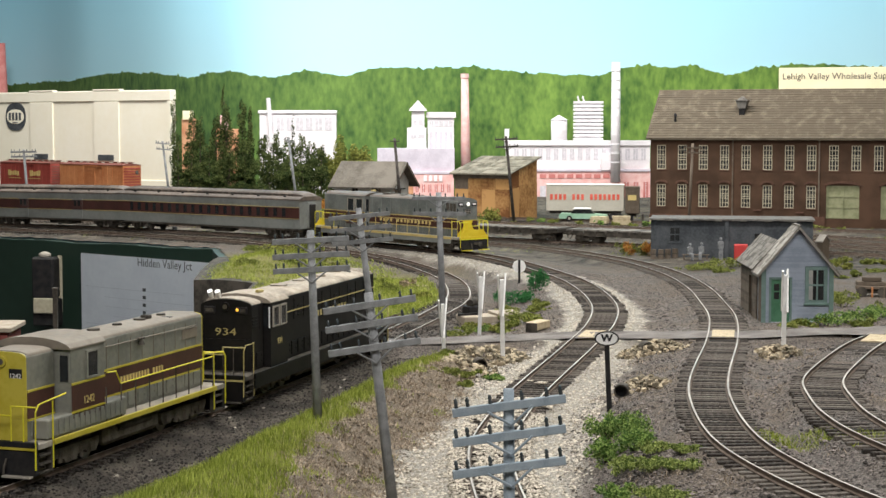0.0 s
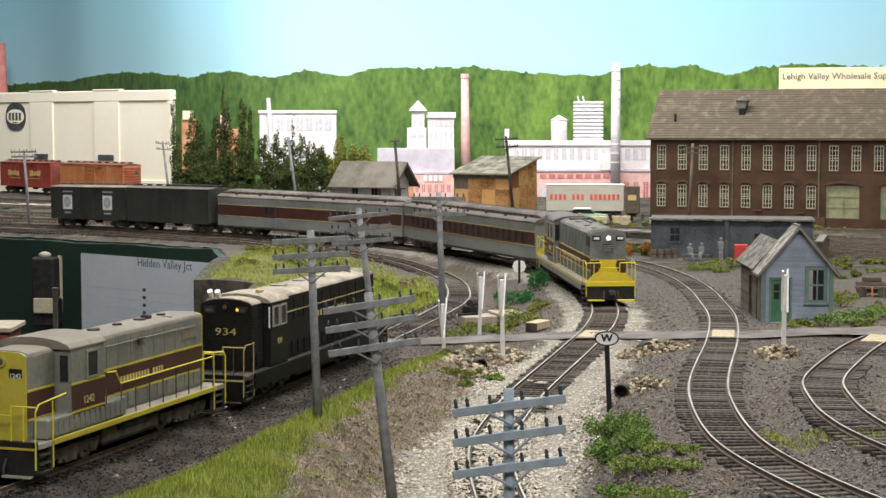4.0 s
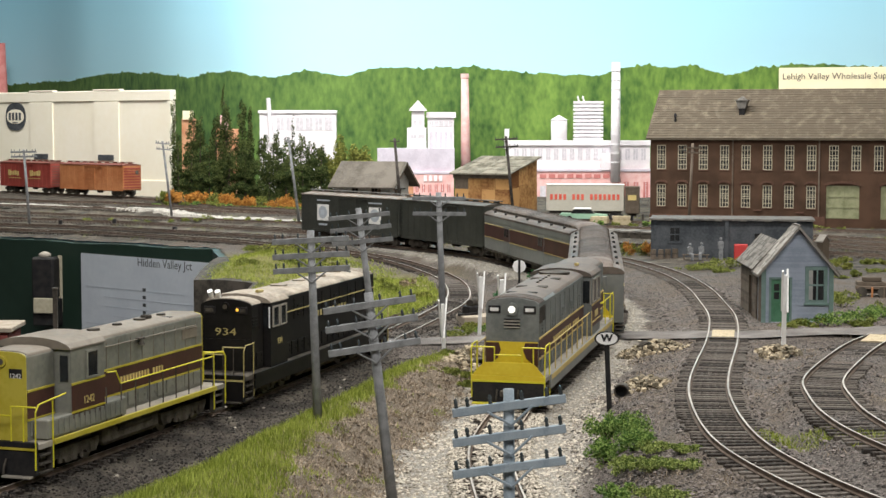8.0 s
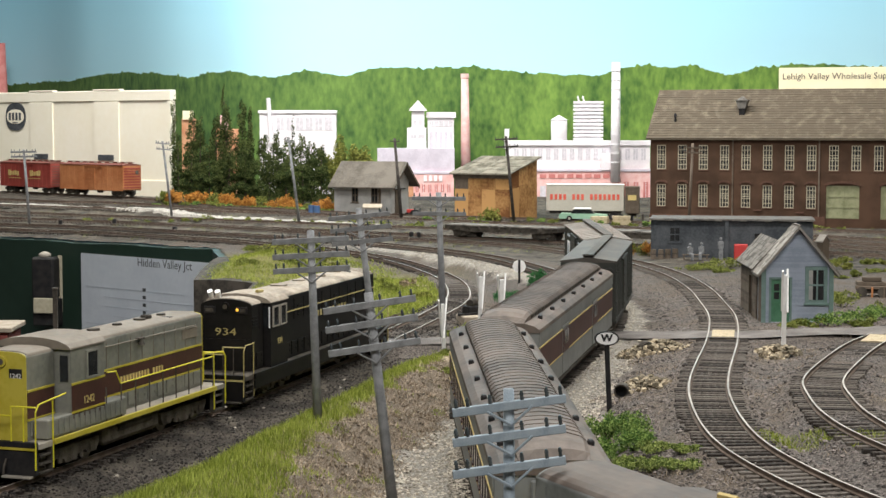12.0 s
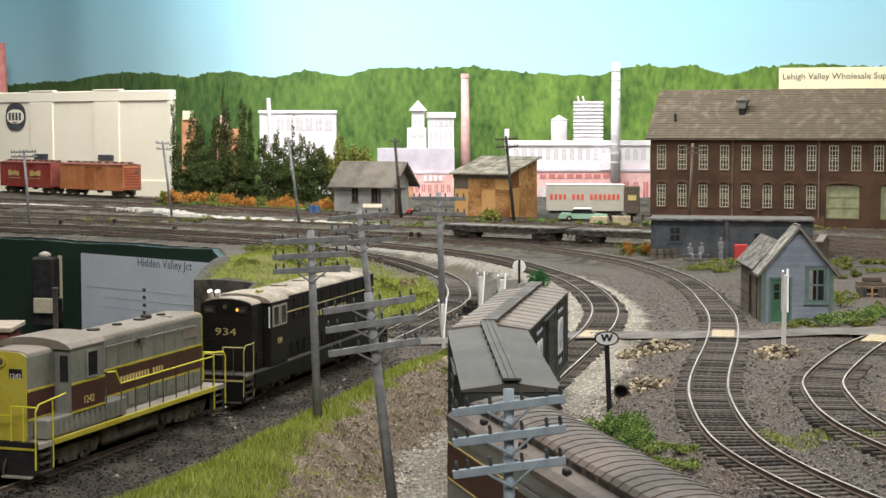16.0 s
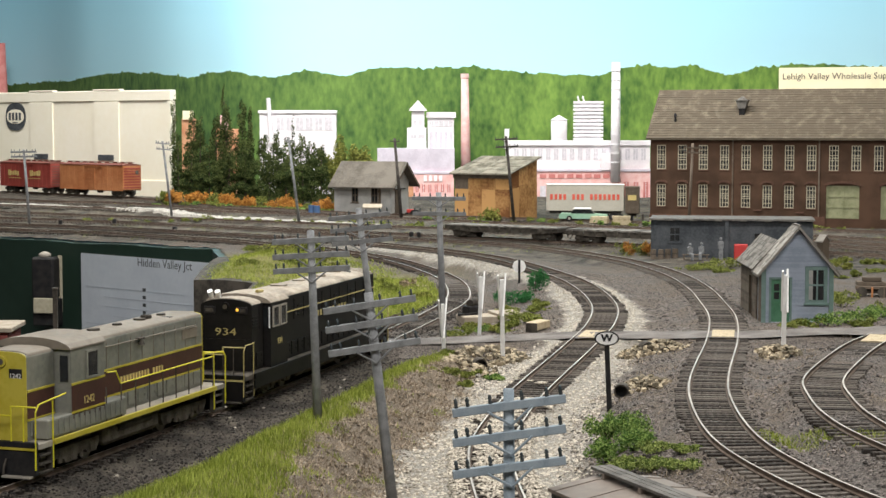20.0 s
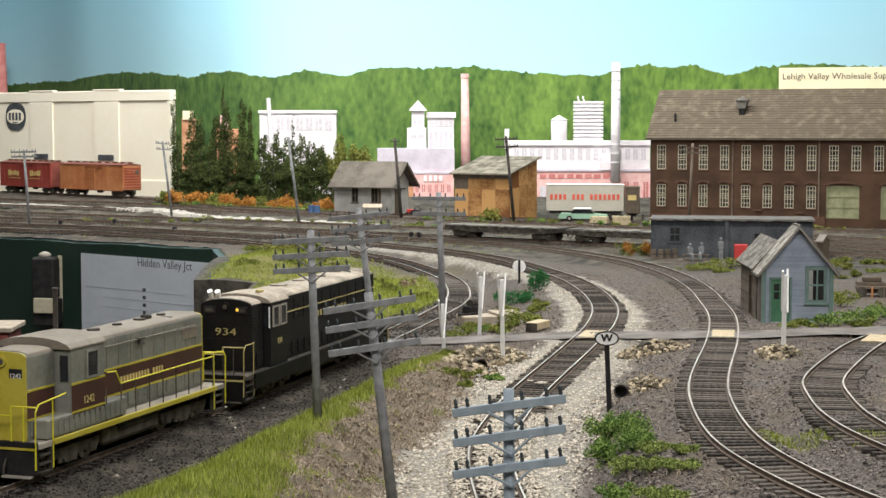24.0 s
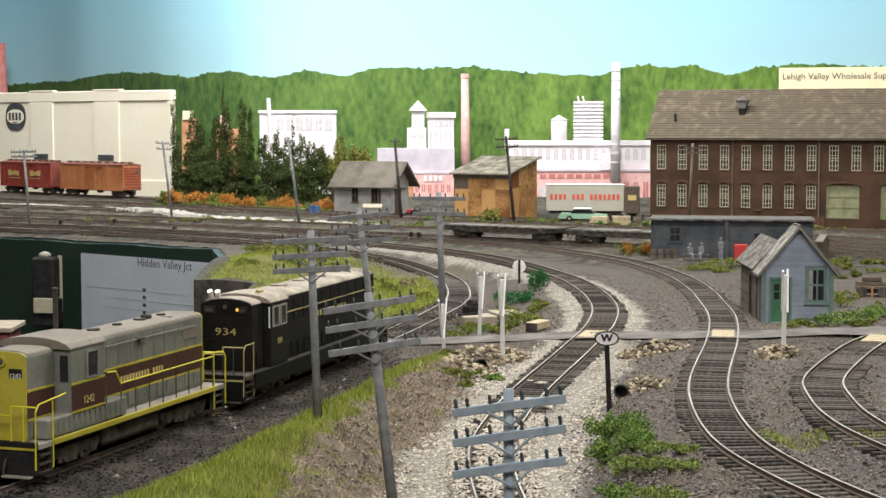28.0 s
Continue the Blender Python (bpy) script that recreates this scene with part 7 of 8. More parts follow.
    mid, w = (cab[0] + cab[1]) / 2, cab[1] - cab[0]
    for s in (-1, 1):
        y = s * 16.95
        if S["band_m"]:
            part("cab_band", box(B(), cab[0] + 0.1, cab[1] - 0.1, min(y, y + s * 0.25), max(y, y + s * 0.25), b0 - 3, b1), S["band_m"], c)
        for z in S["lines"]:
            part("cab_stripe", box(B(), cab[0], cab[1], min(y, y + s * 0.45), max(y, y + s * 0.45), z, z + 0.8), S["stripe"], c)
        for k in ((-0.55,) if plain else (-1, 1)):
            a = mid + k * w * 0.22
            win = part("cab_window", box(B(), a - w * 0.17, a + w * 0.17, min(y, y + s * 0.3), max(y, y + s * 0.3), b1 + 1.6, cab_top - 6.5), "dark_glass", c)
            bm = B()
            for p, q in ((-0.19, -0.15), (0.15, 0.19)):
                box(bm, a + w * p, a + w * q, min(y, y + s * 0.7), max(y, y + s * 0.7), b1 + 1.2, cab_top - 6.1)
            for p in (b1 + 1.2, cab_top - 6.9):
                box(bm, a - w * 0.15, a + w * 0.15, min(y, y + s * 0.7), max(y, y + s * 0.7), p, p + 0.8)
            part("window_frame", bm, S["win"], win)
        if number:
            words(number, 4.4, S["letter"], c, mm(mid, y + s * 0.35, (b0 + b1) / 2 - 2, 90, 0, 0 if s < 0 else 180), thick=0.08)
        else:
            part("lettering_bar", box(B(), mid - 6, mid + 6, min(y + s * 0.26, y + s * 0.45), max(y + s * 0.26, y + s * 0.45), b0 + 1.5, b0 + 5), S["letter"], c)
        # company name as plain bars
        n0, n1 = S["name_x"]
        cnt = S["name_n"]
        for k in range(cnt):
            if k != S["name_gap"]:
                a = n0 + (n1 - n0) * k / cnt
                part("lettering_bar", box(B(), a, a + (n1 - n0) / cnt * 0.55, min(s * (hw + 0.3), s * (hw + 0.55)), max(s * (hw + 0.3), s * (hw + 0.55)), S["name_z"], S["name_z"] + 3.0), S["letter"], t)
    for x, sg2 in ((cab[0], -1), (cab[1], 1)):
        for s in (-1, 1):
            win = part("cab_window", box(B(), min(x, x + sg2 * 0.3), max(x, x + sg2 * 0.3), s * 14.1 - 1.9, s * 14.1 + 1.9, b1 + 1.5, cab_top - 6.8), "dark_glass", c)
            bm = B()
            for p, q in ((-2.5, -1.9), (1.9, 2.5)):
                box(bm, min(x, x + sg2 * 0.6), max(x, x + sg2 * 0.6), s * 14.1 + p, s * 14.1 + q, b1 + 1.0, cab_top - 6.3)
            part("window_frame", bm, "white" if S is LK else S["win"], win)
    # ends
    for x, sg2, lit in ((max(long[1], short[1]), 1, lights[0]), (min(long[0], short[0]), -1, lights[1])):
        def slab(a0, a1, y0, y1, z0, z1, w_=0.0):
            return box(B(), min(x + sg2 * a0, x + sg2 * a1), max(x + sg2 * a0, x + sg2 * a1), y0, y1, z0, z1, w_)
        if plain:
            f = part("nose", prism(B(), arch(hw + 0.15, 14.7, top - CR, CR + 0.15, 11, PW), min(x + sg2 * 0.05, x + sg2 * 0.6), max(x + sg2 * 0.05, x + sg2 * 0.6), "x"), S["front"], t)
        else:
            f = part("nose", slab(0.05, 0.5, -hw + 0.3, hw - 0.3, 14.7, S["nose_top"]), S["front"], t)
        if S["front_side"]:
            for s in (-1, 1):
                bm = B()
                prism(bm, [(s * hw * 0.98, 18), (s * hw * 0.98, 29.5), (s * hw * 0.5, 29.5), (s * hw * 0.42, 26), (s * hw * 0.55, 22)][::1], min(x + sg2 * 0.55, x + sg2 * 0.8), max(x + sg2 * 0.55, x + sg2 * 0.8), "x")
                part("nose_panel", bm, S["front_side"], f)
        hz, hr = (top - 5.2, 3.0) if S is EL else (top - 3.6, 2.1)
        h = part("headlight_case", cyl(B(), (x - sg2, 0, hz), (x + sg2 * 1.4, 0, hz), hr, n=18), S["front"] if plain else S["hood"], t)
        part("headlight", cyl(B(), (x + sg2 * 1.42, 0, hz), (x + sg2 * 1.7, 0, hz), hr * 0.55, n=18), "lamp_white" if lit else "wheel", h)
        for s in (-1, 1):
            yb, zb = (5.9, top - 9.8) if plain else (8.4, top - 7.2)
            nb = part("number_board", slab(0.05, 0.7, s * yb - 2.9, s * yb + 2.9, zb, zb + 3.6, 0.15), "black", t)
            if plain:
                words(number, 2.6, "white", nb, mm(x + sg2 * 0.8, s * yb, zb + 0.8, 90, 0, 90 if sg2 > 0 else -90), thick=0.05, width=4.6)
            else:
                part("number_bar", slab(0.75, 0.9, s * yb - 2.0, s * yb + 2.0, zb + 1, zb + 2.6), "white" if S is EL else "under", nb)
        if S is EL:
            part("grille", slab(0.05, 0.6, -3.8, 3.8, top - 14.3, top - 9.6), "black", t)
        bm = B()
        for k in range(3):
            box(bm, min(x + sg2 * 0.62, x + sg2 * 0.9), max(x + sg2 * 0.62, x + sg2 * 0.9), -3.8, 3.8, top - 14.0 + k * 1.5, top - 13.4 + k * 1.5)
        if S is not EL:
            bm.free()
        else:
            part("grille_bar", bm, "walkway", t)
        if S["nose_number"]:
            words(number, 5.0, S["letter"], t, mm(x + sg2 * 0.75, 0, 33.5, 90, 0, 90 if sg2 > 0 else -90), thick=0.06, width=11)
        # pilot, steps, footboards
        px = sg2 * (e - 2)
        p = part("pilot", box(B(), min(px, px - sg2 * 3), max(px, px - sg2 * 3), -17, 17, 2.6, 12.1, 0.3), S["pilot"], t)
        part("end_sill", box(B(), min(px + sg2 * 0.1, px - sg2 * 2), max(px + sg2 * 0.1, px - sg2 * 2), -17.4, 17.4, 12.2, 15.4, 0.2), S["end_sill"], t)
        part("pilot_stripe", box(B(), min(px + sg2 * 0.15, px + sg2 * 0.4), max(px + sg2 * 0.15, px + sg2 * 0.4), -17.2, 17.2, 12.4, 13.3), "rail_yellow" if S["front_side"] else S["stripe"], p)
        if S["apron"]:
            bm = B()
            prism(bm, [(-11.5, 21.5), (-17, 15.45), (17, 15.45), (11.5, 21.5)], min(px - sg2 * 0.4, px - sg2 * 1.0), max(px - sg2 * 0.4, px - sg2 * 1.0), "x")
            part("apron", bm, S["front"], t)
        for s in (-1, 1):
            part("footboard", box(B(), min(px + sg2 * 0.6, px + sg2 * 3.2), max(px + sg2 * 0.6, px + sg2 * 3.2), s * 10.5 - 6.0, s * 10.5 + 6.0, 2.2, 3.0, 0.1), S["foot"], p)
            bm = B()
            for k in range(3):
                box(bm, min(px - sg2 * 3.1, px - sg2 * 11), max(px - sg2 * 3.1, px - sg2 * 11), s * 16.9 - 2.0, s * 16.9 + 0.6, 3.0 + k * 3.2, 3.7 + k * 3.2)
            box(bm, min(px - sg2 * 11, px - sg2 * 11.8), max(px - sg2 * 11, px - sg2 * 11.8), s * 16.9 - 2.0, s * 16.9 + 0.6, 2.6, 12.1)
            part("step", bm, S["step"], t)
            part("brake_hose", rod(B(), [(px + sg2 * 0.5, s * 5, 9), (px + sg2 * 2.2, s * 5, 6), (px + sg2 * 2.6, s * 5, 3.4)], 0.5), "under", p)
            # corner rail down the steps
            railing(t, [(px - sg2 * 0.2, s * 17.2, 5), (px - sg2 * 0.2, s * 17.4, 27.0), (px - sg2 * 2.5, s * 17.4, 29.5), (px - sg2 * (22 if plain else 13), s * 17.4, 31 if plain else 29.5)], [(px - sg2 * 12.4, s * 17.4, 29.5)], 4, S["rail"], 0.28 if S is LK else 0.34)
        railing(t, [(px - sg2 * 0.8, -17.2, 28.6), (px - sg2 * 0.8, -6.5, 28.6), (px - sg2 * 0.8, -6.5, 25), (px - sg2 * 0.8, 6.5, 25), (px - sg2 * 0.8, 6.5, 28.6), (px - sg2 * 0.8, 17.2, 28.6)], [(px - sg2 * 0.8, -6.5, 28.6), (px - sg2 * 0.8, 6.5, 28.6), (px - sg2 * 0.8, -11.8, 28.6), (px - sg2 * 0.8, 11.8, 28.6)], 15, S["rail"], 0.28 if S is LK else 0.33, "under" if S is LK else None)
        coupler(t, px, sg2)
    for s in (-1, 1):
        x0, x1 = (cab[1] + 1, e - 15) if abs(long[1]) > abs(long[0]) else (-e + 15, cab[0] - 1)
        n = 8
        xs = [x0 + (x1 - x0) * k / n for k in range(n + 1)]
        if S is not LK:
            railing(t, ([(x1, s * 17.2, 28.5), (x0 + 8, s * 17.2, 28.5)] if not plain else [(x0, s * 17.2, 28.5), (x1 - 12, s * 17.2, 28.5), (x1 - 8, s * 17.2, 34), (x1 - 1, s * 17.2, 34.5)]), [(x, s * 17.2, 28.5) for x in xs], 14.9, S["side_rail"], 0.32, "under" if plain else None)
        x0, x1 = (-e + 15, cab[0] - 0.5) if abs(long[1]) > abs(long[0]) else (cab[1] + 0.5, e - 15)
        if x1 - x0 > 6 and S is EL:
            railing(t, [(x0, s * 17.2, 28.5), (x1, s * 17.2, 28.5)], [(x0 + 0.4, s * 17.2, 28.5), ((x0 + x1) / 2, s * 17.2, 28.5)], 14.9, S["rail"], 0.32)
    if S["top_line"]:
        for s in (-1, 1):
            part("hood_stripe", box(B(), long[0] + 0.3, long[1] - 0.3, min(s * (hw + 0.35), s * (hw + 0.75)), max(s * (hw + 0.35), s * (hw + 0.75)), S["top_line"], S["top_line"] + 0.5), S["stripe"], t)
    if S is GP:
        for s in (-1, 1):
            part("battery_box", box(B(), 12, 73, min(s * 11, s * 17.2), max(s * 11, s * 17.2), 14.95, 22.5, 0.5), "gp_grey", t)
            for k in range(14):
                part("louvre", box(B(), 15 + k * 4, 17.4 + k * 4, min(s * 17.25, s * 17.6), max(s * 17.25, s * 17.6), 16, 21.5), "gp_grey", t)
            part("air_tank", cyl(B(), (-14, s * 13, 10.2), (14, s * 13, 10.2), 2.4, n=12), "under", t)
    part("fuel_tank", box(B(), -L * 0.14, L * 0.14, -14, 14, 3.4, 11.8, 2.0), "grime", t)
    axles = "diesel" if plain else "trimount"
    trucks = [truck(t, L * 0.29, axles), truck(t, -L * 0.29, axles)]
    if S is LK:
        for y in (-9.5, -5.5):
            part("air_horn", cyl(B(), (86, y, top - 1.5), (89.5, y, top + 3.5), 0.6, 1.5, n=12), "white", t, "pale trumpet air horn")
    if plain:
        for s in (-1, 1):
            part("bell_bracket", box(B(), -14, -9, min(s * hw, s * (hw + 2.2)), max(s * hw, s * (hw + 2.2)), top - 5.2, top - 4.4, 0.2), "under", t)
            part("bell", cyl(B(), (-11.5, s * (hw + 1.6), top - 7.4), (-11.5, s * (hw + 1.6), top - 5.3), 1.5, 0.7, n=12), "under", t)
            bm = B()
            for k in range(9):
                box(bm, -66 + k * 10.2, -65.75 + k * 10.2, min(s * (hw + 0.02), s * (hw + 0.22)), max(s * (hw + 0.02), s * (hw + 0.22)), b1 + 1.5, top - 3.4)
            part("panel_seam", bm, "gp_roof", t)
            part("grab_rail", rod(B(), [(-64, s * (hw + 1.0), top - 5), (22, s * (hw + 1.0), top - 5)], 0.25), "gp_roof", t)
            part("side_vent", box(B(), -67, -52, min(s * (hw + 0.05), s * (hw + 0.35)), max(s * (hw + 0.05), s * (hw + 0.35)), top - 10.5, top - 5.8, 0.1), "gp_roof", t)
        part("lift_lug", box(B(), -40, -36, -2, 2, top - 0.1, top + 2.0, 0.4), "under", t)
    horn = part("horn", rod(B(), [(mid - 3, hw * 0.5, top + 1.5), (mid + 4, hw * 0.5, top + 1.9)], 0.9), S["stripe"], t)
    return t, trucks


EL = dict(hood="el_grey", roof="el_roof", band=(22.5, 31.0), band_m="el_maroon", lines=(31.1, 21.6), stripe="gold", sill="coach_grey", sill_z=8.2, walk="walkway", rail="rail_yellow", front="el_yellow", front_side="el_maroon", pilot="black", end_sill="el_yellow",
          foot="rail_yellow", step="under", win="walkway", letter="gold", name_x=(-12, 68), name_n=15, name_gap=4, name_z=24.4, nose_number=False, apron=True, shutter="coach_roof", nose_top=30, side_rail="gold", sill_line="gold", top_line=None)
GP = dict(hood="gp_grey", roof="gp_roof", band=(23.0, 33.0), band_m="el_maroon", lines=(33.1, 22.1), stripe="gp_yellow", sill="gp_yellow", sill_z=13.2, walk="walkway", rail="rail_yellow", front="gp_yellow", front_side=None, pilot="black", end_sill="black",
          foot="walkway", step="under", win="gp_grey", letter="gold", name_x=(-33, 6), name_n=15, name_gap=4, name_z=26.2, nose_number=False, apron=False, shutter="el_grey", nose_top=42.5, side_rail="rail_yellow", sill_line="gp_yellow", top_line=None)
LK = dict(hood="lack_black", roof="dusty_white", band=(24.0, 33.0), band_m=None, lines=(), stripe="letter_cream", sill="lack_black", sill_z=7.5, walk="under", rail="letter_cream", front="lack_black", front_side=None, pilot="lack_black", end_sill="lack_black",
          foot="under", step="under", win="walkway", letter="letter_cream", name_x=(-45, 4), name_n=10, name_gap=-1, name_z=32.0, nose_number=True, apron=False, shutter="dusty_white", nose_top=30, side_rail="lack_black", sill_line="lack_black", top_line=38.5)


def coach(name, label, windows, doors, h):
    t = thing(name, label, "passenger car")
    b = part("body", box(B(), -h, h, -17, 17, 9.5, 39, 0.3), "coach_grey", t)
    for s in (-1, 1):
        y = s * 17.05

        def strip(nm, x0, x1, z0, z1, d, m_, parent=b):
            return part(nm, box(B(), x0, x1, min(y, y + s * d), max(y, y + s * d), z0, z1), m_, parent)
        strip("window_band", -h + 0.4, h - 0.4, 20.5, 31.5, 0.2, "el_maroon")
        strip("stripe", -h + 0.4, h - 0.4, 31.6, 32.1, 0.4, "gold")
        strip("stripe", -h + 0.4, h - 0.4, 19.9, 20.4, 0.4, "gold")
        strip("letter_board", -h + 0.2, h - 0.2, 34.6, 38.8, 0.3, "coach_grey")
        strip("skirt", -h + 10, h - 10, 7.8, 9.4, -1.2, "under")
        for k in range(windows):
            a = -h + 16 + (2 * h - 32) * (k + 0.5) / windows
            w = strip("window", a - 2.4, a + 2.4, 22.0, 30.6, 0.45, "dark_glass")
            strip("window_sill", a - 2.7, a + 2.7, 21.2, 21.9, 0.8, "el_maroon", w)
        for a in doors:
            d = strip("baggage_door", a - 9, a + 9, 10.2, 33.5, 0.5, "coach_grey")
            strip("door_band", a - 8.9, a + 8.9, 20.5, 31.5, 0.7, "el_maroon", d)
            for q in (-3.4, 3.4):
                strip("door_window", a + q - 2.3, a + q + 2.3, 24.5, 31.2, 0.9, "dark_glass", d)
    # clerestory roof: low side decks, a raised middle with arched top and rounded ends
    r = part("roof", prism(B(), [(-17.6, 38.9), (17.6, 38.9), (17.4, 40.4), (15.0, 42.0), (10.6, 43.2), (-10.6, 43.2), (-15.0, 42.0), (-17.4, 40.4)], -h - 0.6, h + 0.6, "x"), "coach_roof", t)
    prof = [(-10.8, 43.1), (10.8, 43.1), (10.8, 45.4), (9.4, 46.7), (5.2, 47.9), (0, 48.3), (-5.2, 47.9), (-9.4, 46.7), (-10.8, 45.4)]
    V, F = [], []
    secs = [(-h - 0.4, 0.0), (-h + 2.5, 0.55), (-h + 7, 0.86), (-h + 13, 1.0), (h - 13, 1.0), (h - 7, 0.86), (h - 2.5, 0.55), (h + 0.4, 0.0)]
    for x, f in secs:
        for u, v in prof:
            V.append((x, u * (0.94 + 0.06 * f), 43.0 + (v - 43.0) * max(0.02, f)))
    n = len(prof)
    for i in range(len(secs) - 1):
        for j in range(n):
            F.append((i * n + j, i * n + (j + 1) % n, (i + 1) * n + (j + 1) % n, (i + 1) * n + j))
    F += [tuple(range(n))[::-1], tuple(range((len(secs) - 1) * n, len(secs) * n))]
    raw("clerestory", V, F, "coach_roof", r)
    bm = B()
    for k in range(41):
        x = -h + 15 + k * (2 * h - 30) / 40
        prism(bm, [(u * 1.015, v + 0.22) for u, v in prof[2:]], x - 0.5, x + 0.5, "x")
    part("roof_seam", bm, "coach_roof", r)
    light = mesh_of("clerestory_light", box(B(), -3.2, 3.2, -0.1, 0.1, -0.7, 0.7), "under")
    for s in (-1, 1):
        for k in range(24):
            x = -h + 18 + k * (2 * h - 36) / 23
            part("clerestory_light", light, None, r, at=mm(x, s * 10.95, 44.4))
        for k in range(7):
            x = -h + 24 + k * (2 * h - 48) / 6
            part("roof_vent", box(B(), x - 1.5, x + 1.5, s * 13.4 - 1.0, s * 13.4 + 1.0, 41.6, 43.9, 0.4), "black", r)
    for s in (-1, 1):
        x = s * h
        e = part("vestibule_end", box(B(), min(x, x + s * 1.6), max(x, x + s * 1.6), -6.5, 6.5, 10, 37.5, 0.4), "coach_grey", t)
        part("diaphragm", box(B(), min(x + s * 1.65, x + s * 3.2), max(x + s * 1.65, x + s * 3.2), -4.6, 4.6, 10.5, 35, 0.6), "black", e)
        coupler(t, x - s * 4, s)
        bm = B()
        for q in (-1, 1):
            for k in range(3):
                box(bm, x - s * 10 if s > 0 else x, x if s > 0 else x - s * 10, q * 15 - 2.5, q * 15 + 2.5, 3.4 + k * 2.2, 4.0 + k * 2.2)
        part("step", bm, "under", t)
    part("underframe", box(B(), -h + 6, h - 6, -13, 13, 6.8, 9.3), "under", t)
    for x0, x1, y in ((-30, 2, 9), (10, 34, -9), (-6, 22, 8)):
        part("battery_box", box(B(), x0, x1, y - 4, y + 4, 2.8, 6.75, 0.6), "under", t)
    return t, [truck(t, h - 33, "coach"), truck(t, 33 - h, "coach")]


def boxcar(name, label, L, bodym, roofm, marks, at=None, group="", end_m=None, hgt=46.0, markm="white", bars=()):
    t = thing(name, label, "boxcar", at, group)
    h = L / 2
    b = part("body", box(B(), -h, h, -16.2, 16.2, 10.5, hgt, 0.3), bodym, t)
    for s in (-1, 1):
        y = s * 16.25

        def slab(nm, x0, x1, z0, z1, d, m_, parent=b):
            return part(nm, box(B(), x0, x1, min(y, y + s * d), max(y, y + s * d), z0, z1), m_, parent)
        for k in range(14):
            a = -h + 2 + k * (L - 4) / 13
            if abs(a) > 11:
                slab("side_rib", a - 0.3, a + 0.3, 11, hgt - 0.8, 0.35, bodym)
        d = slab("door", -10.5, 10.5, 11.2, hgt - 2.6, 0.8, bodym)
        for k in range(5):
            slab("door_rib", -10.2, 10.2, 14 + k * 6, 15.2 + k * 6, 1.15, bodym, d)
        slab("door_track", -14, 28, hgt - 2.4, hgt - 1.4, 1.4, bodym)
        slab("side_sill", -h + 1, h - 1, 9.2, 11.4, 0.5, bodym)
        for a in marks:
            # printed emblem as plain shapes
            q = slab("emblem_panel", a - 8.5, a + 8.5, 20.5, 37, 0.55, markm)
            part("emblem_disc", cyl(B(), (a, y + s * 0.55, 29), (a, y + s * 0.75, 29), 6.4, n=20), "pale_ink", q)
            part("emblem_cross", box(B(), a - 2.6, a + 2.6, min(y + s * 0.76, y + s * 0.9), max(y + s * 0.76, y + s * 0.9), 26.6, 31.4), "paper", q)
            slab("lettering_bar", a - 6, a + 6, 15.6, 17.4, 0.5, "pale_ink")
            slab("lettering_bar", a - 9, a + 10, 40.5, 41.8, 0.5, "pale_ink")
        for x0, x1, z0, z1 in bars:
            slab("lettering_bar", x0, x1, z0, z1, 0.6, "gold")
        for x0 in (h - 3.4, -h + 0.6):
            bm = B()
            for k in range(7):
                box(bm, x0, x0 + 2.8, min(y + s * 0.4, y + s * 0.9), max(y + s * 0.4, y + s * 0.9), 12.5 + k * 4.6, 13.0 + k * 4.6)
            part("ladder", bm, bodym, t)
    for s in (-1, 1):
        x = s * h
        bm = B()
        for k in range(8):
            prism(bm, [(-15, 13 + k * 4.0), (15, 13 + k * 4.0), (14, 14.7 + k * 4.0), (-14, 14.7 + k * 4.0)], min(x, x + s * 0.9), max(x, x + s * 0.9), "x")
        part("end_rib", bm, end_m or bodym, t)
        part("brake_wheel", cyl(B(), (x + s * 1.0, 8, 36), (x + s * 1.8, 8, 36), 3.0, n=16), "under", t)
        coupler(t, x - s * 3, s)
    r = part("roof", prism(B(), [(-16.9, hgt + 0.02), (16.9, hgt + 0.02), (16.9, hgt + 0.9), (0, hgt + 3.2), (-16.9, hgt + 0.9)], -h - 0.4, h + 0.4, "x"), roofm, t)
    bm = B()
    for k in range(13 if roofm != "box_roof_dark" else 0):
        a = -h + 3 + k * (L - 6) / 12
        prism(bm, [(-16.9, hgt + 0.5), (16.9, hgt + 0.5), (16.9, hgt + 1.1), (0, hgt + 3.45), (-16.9, hgt + 1.1)], a - 0.25, a + 0.25, "x")
    if roofm != "box_roof_dark":
        part("roof_rib", bm, roofm, r)
    else:
        bm.free()
    for k in (-1, 0, 1):
        part("running_board", box(B(), -h - 2, h + 2, k * 2.1 - 0.95, k * 2.1 + 0.95, hgt + 4.3, hgt + 5.0), "roof_edge" if roofm == "box_roof" else roofm, r)
    me = mesh_of("board_saddle", box(B(), -0.5, 0.5, -3.2, 3.2, hgt + 2.6, hgt + 4.25), roofm)
    for k in range(9):
        part("board_saddle", me, None, r, at=mm(-h + 4 + k * (L - 8) / 8, 0, 0))
    part("underframe", box(B(), -h + 3, h - 3, -4, 4, 7.6, 10.4), "under", t)
    part("brake_cylinder", cyl(B(), (-14, 7, 6.6), (-4, 7, 6.6), 2.6, n=12), "under", t)
    return t, [truck(t, h - 21, "freight"), truck(t, -h + 21, "freight")]


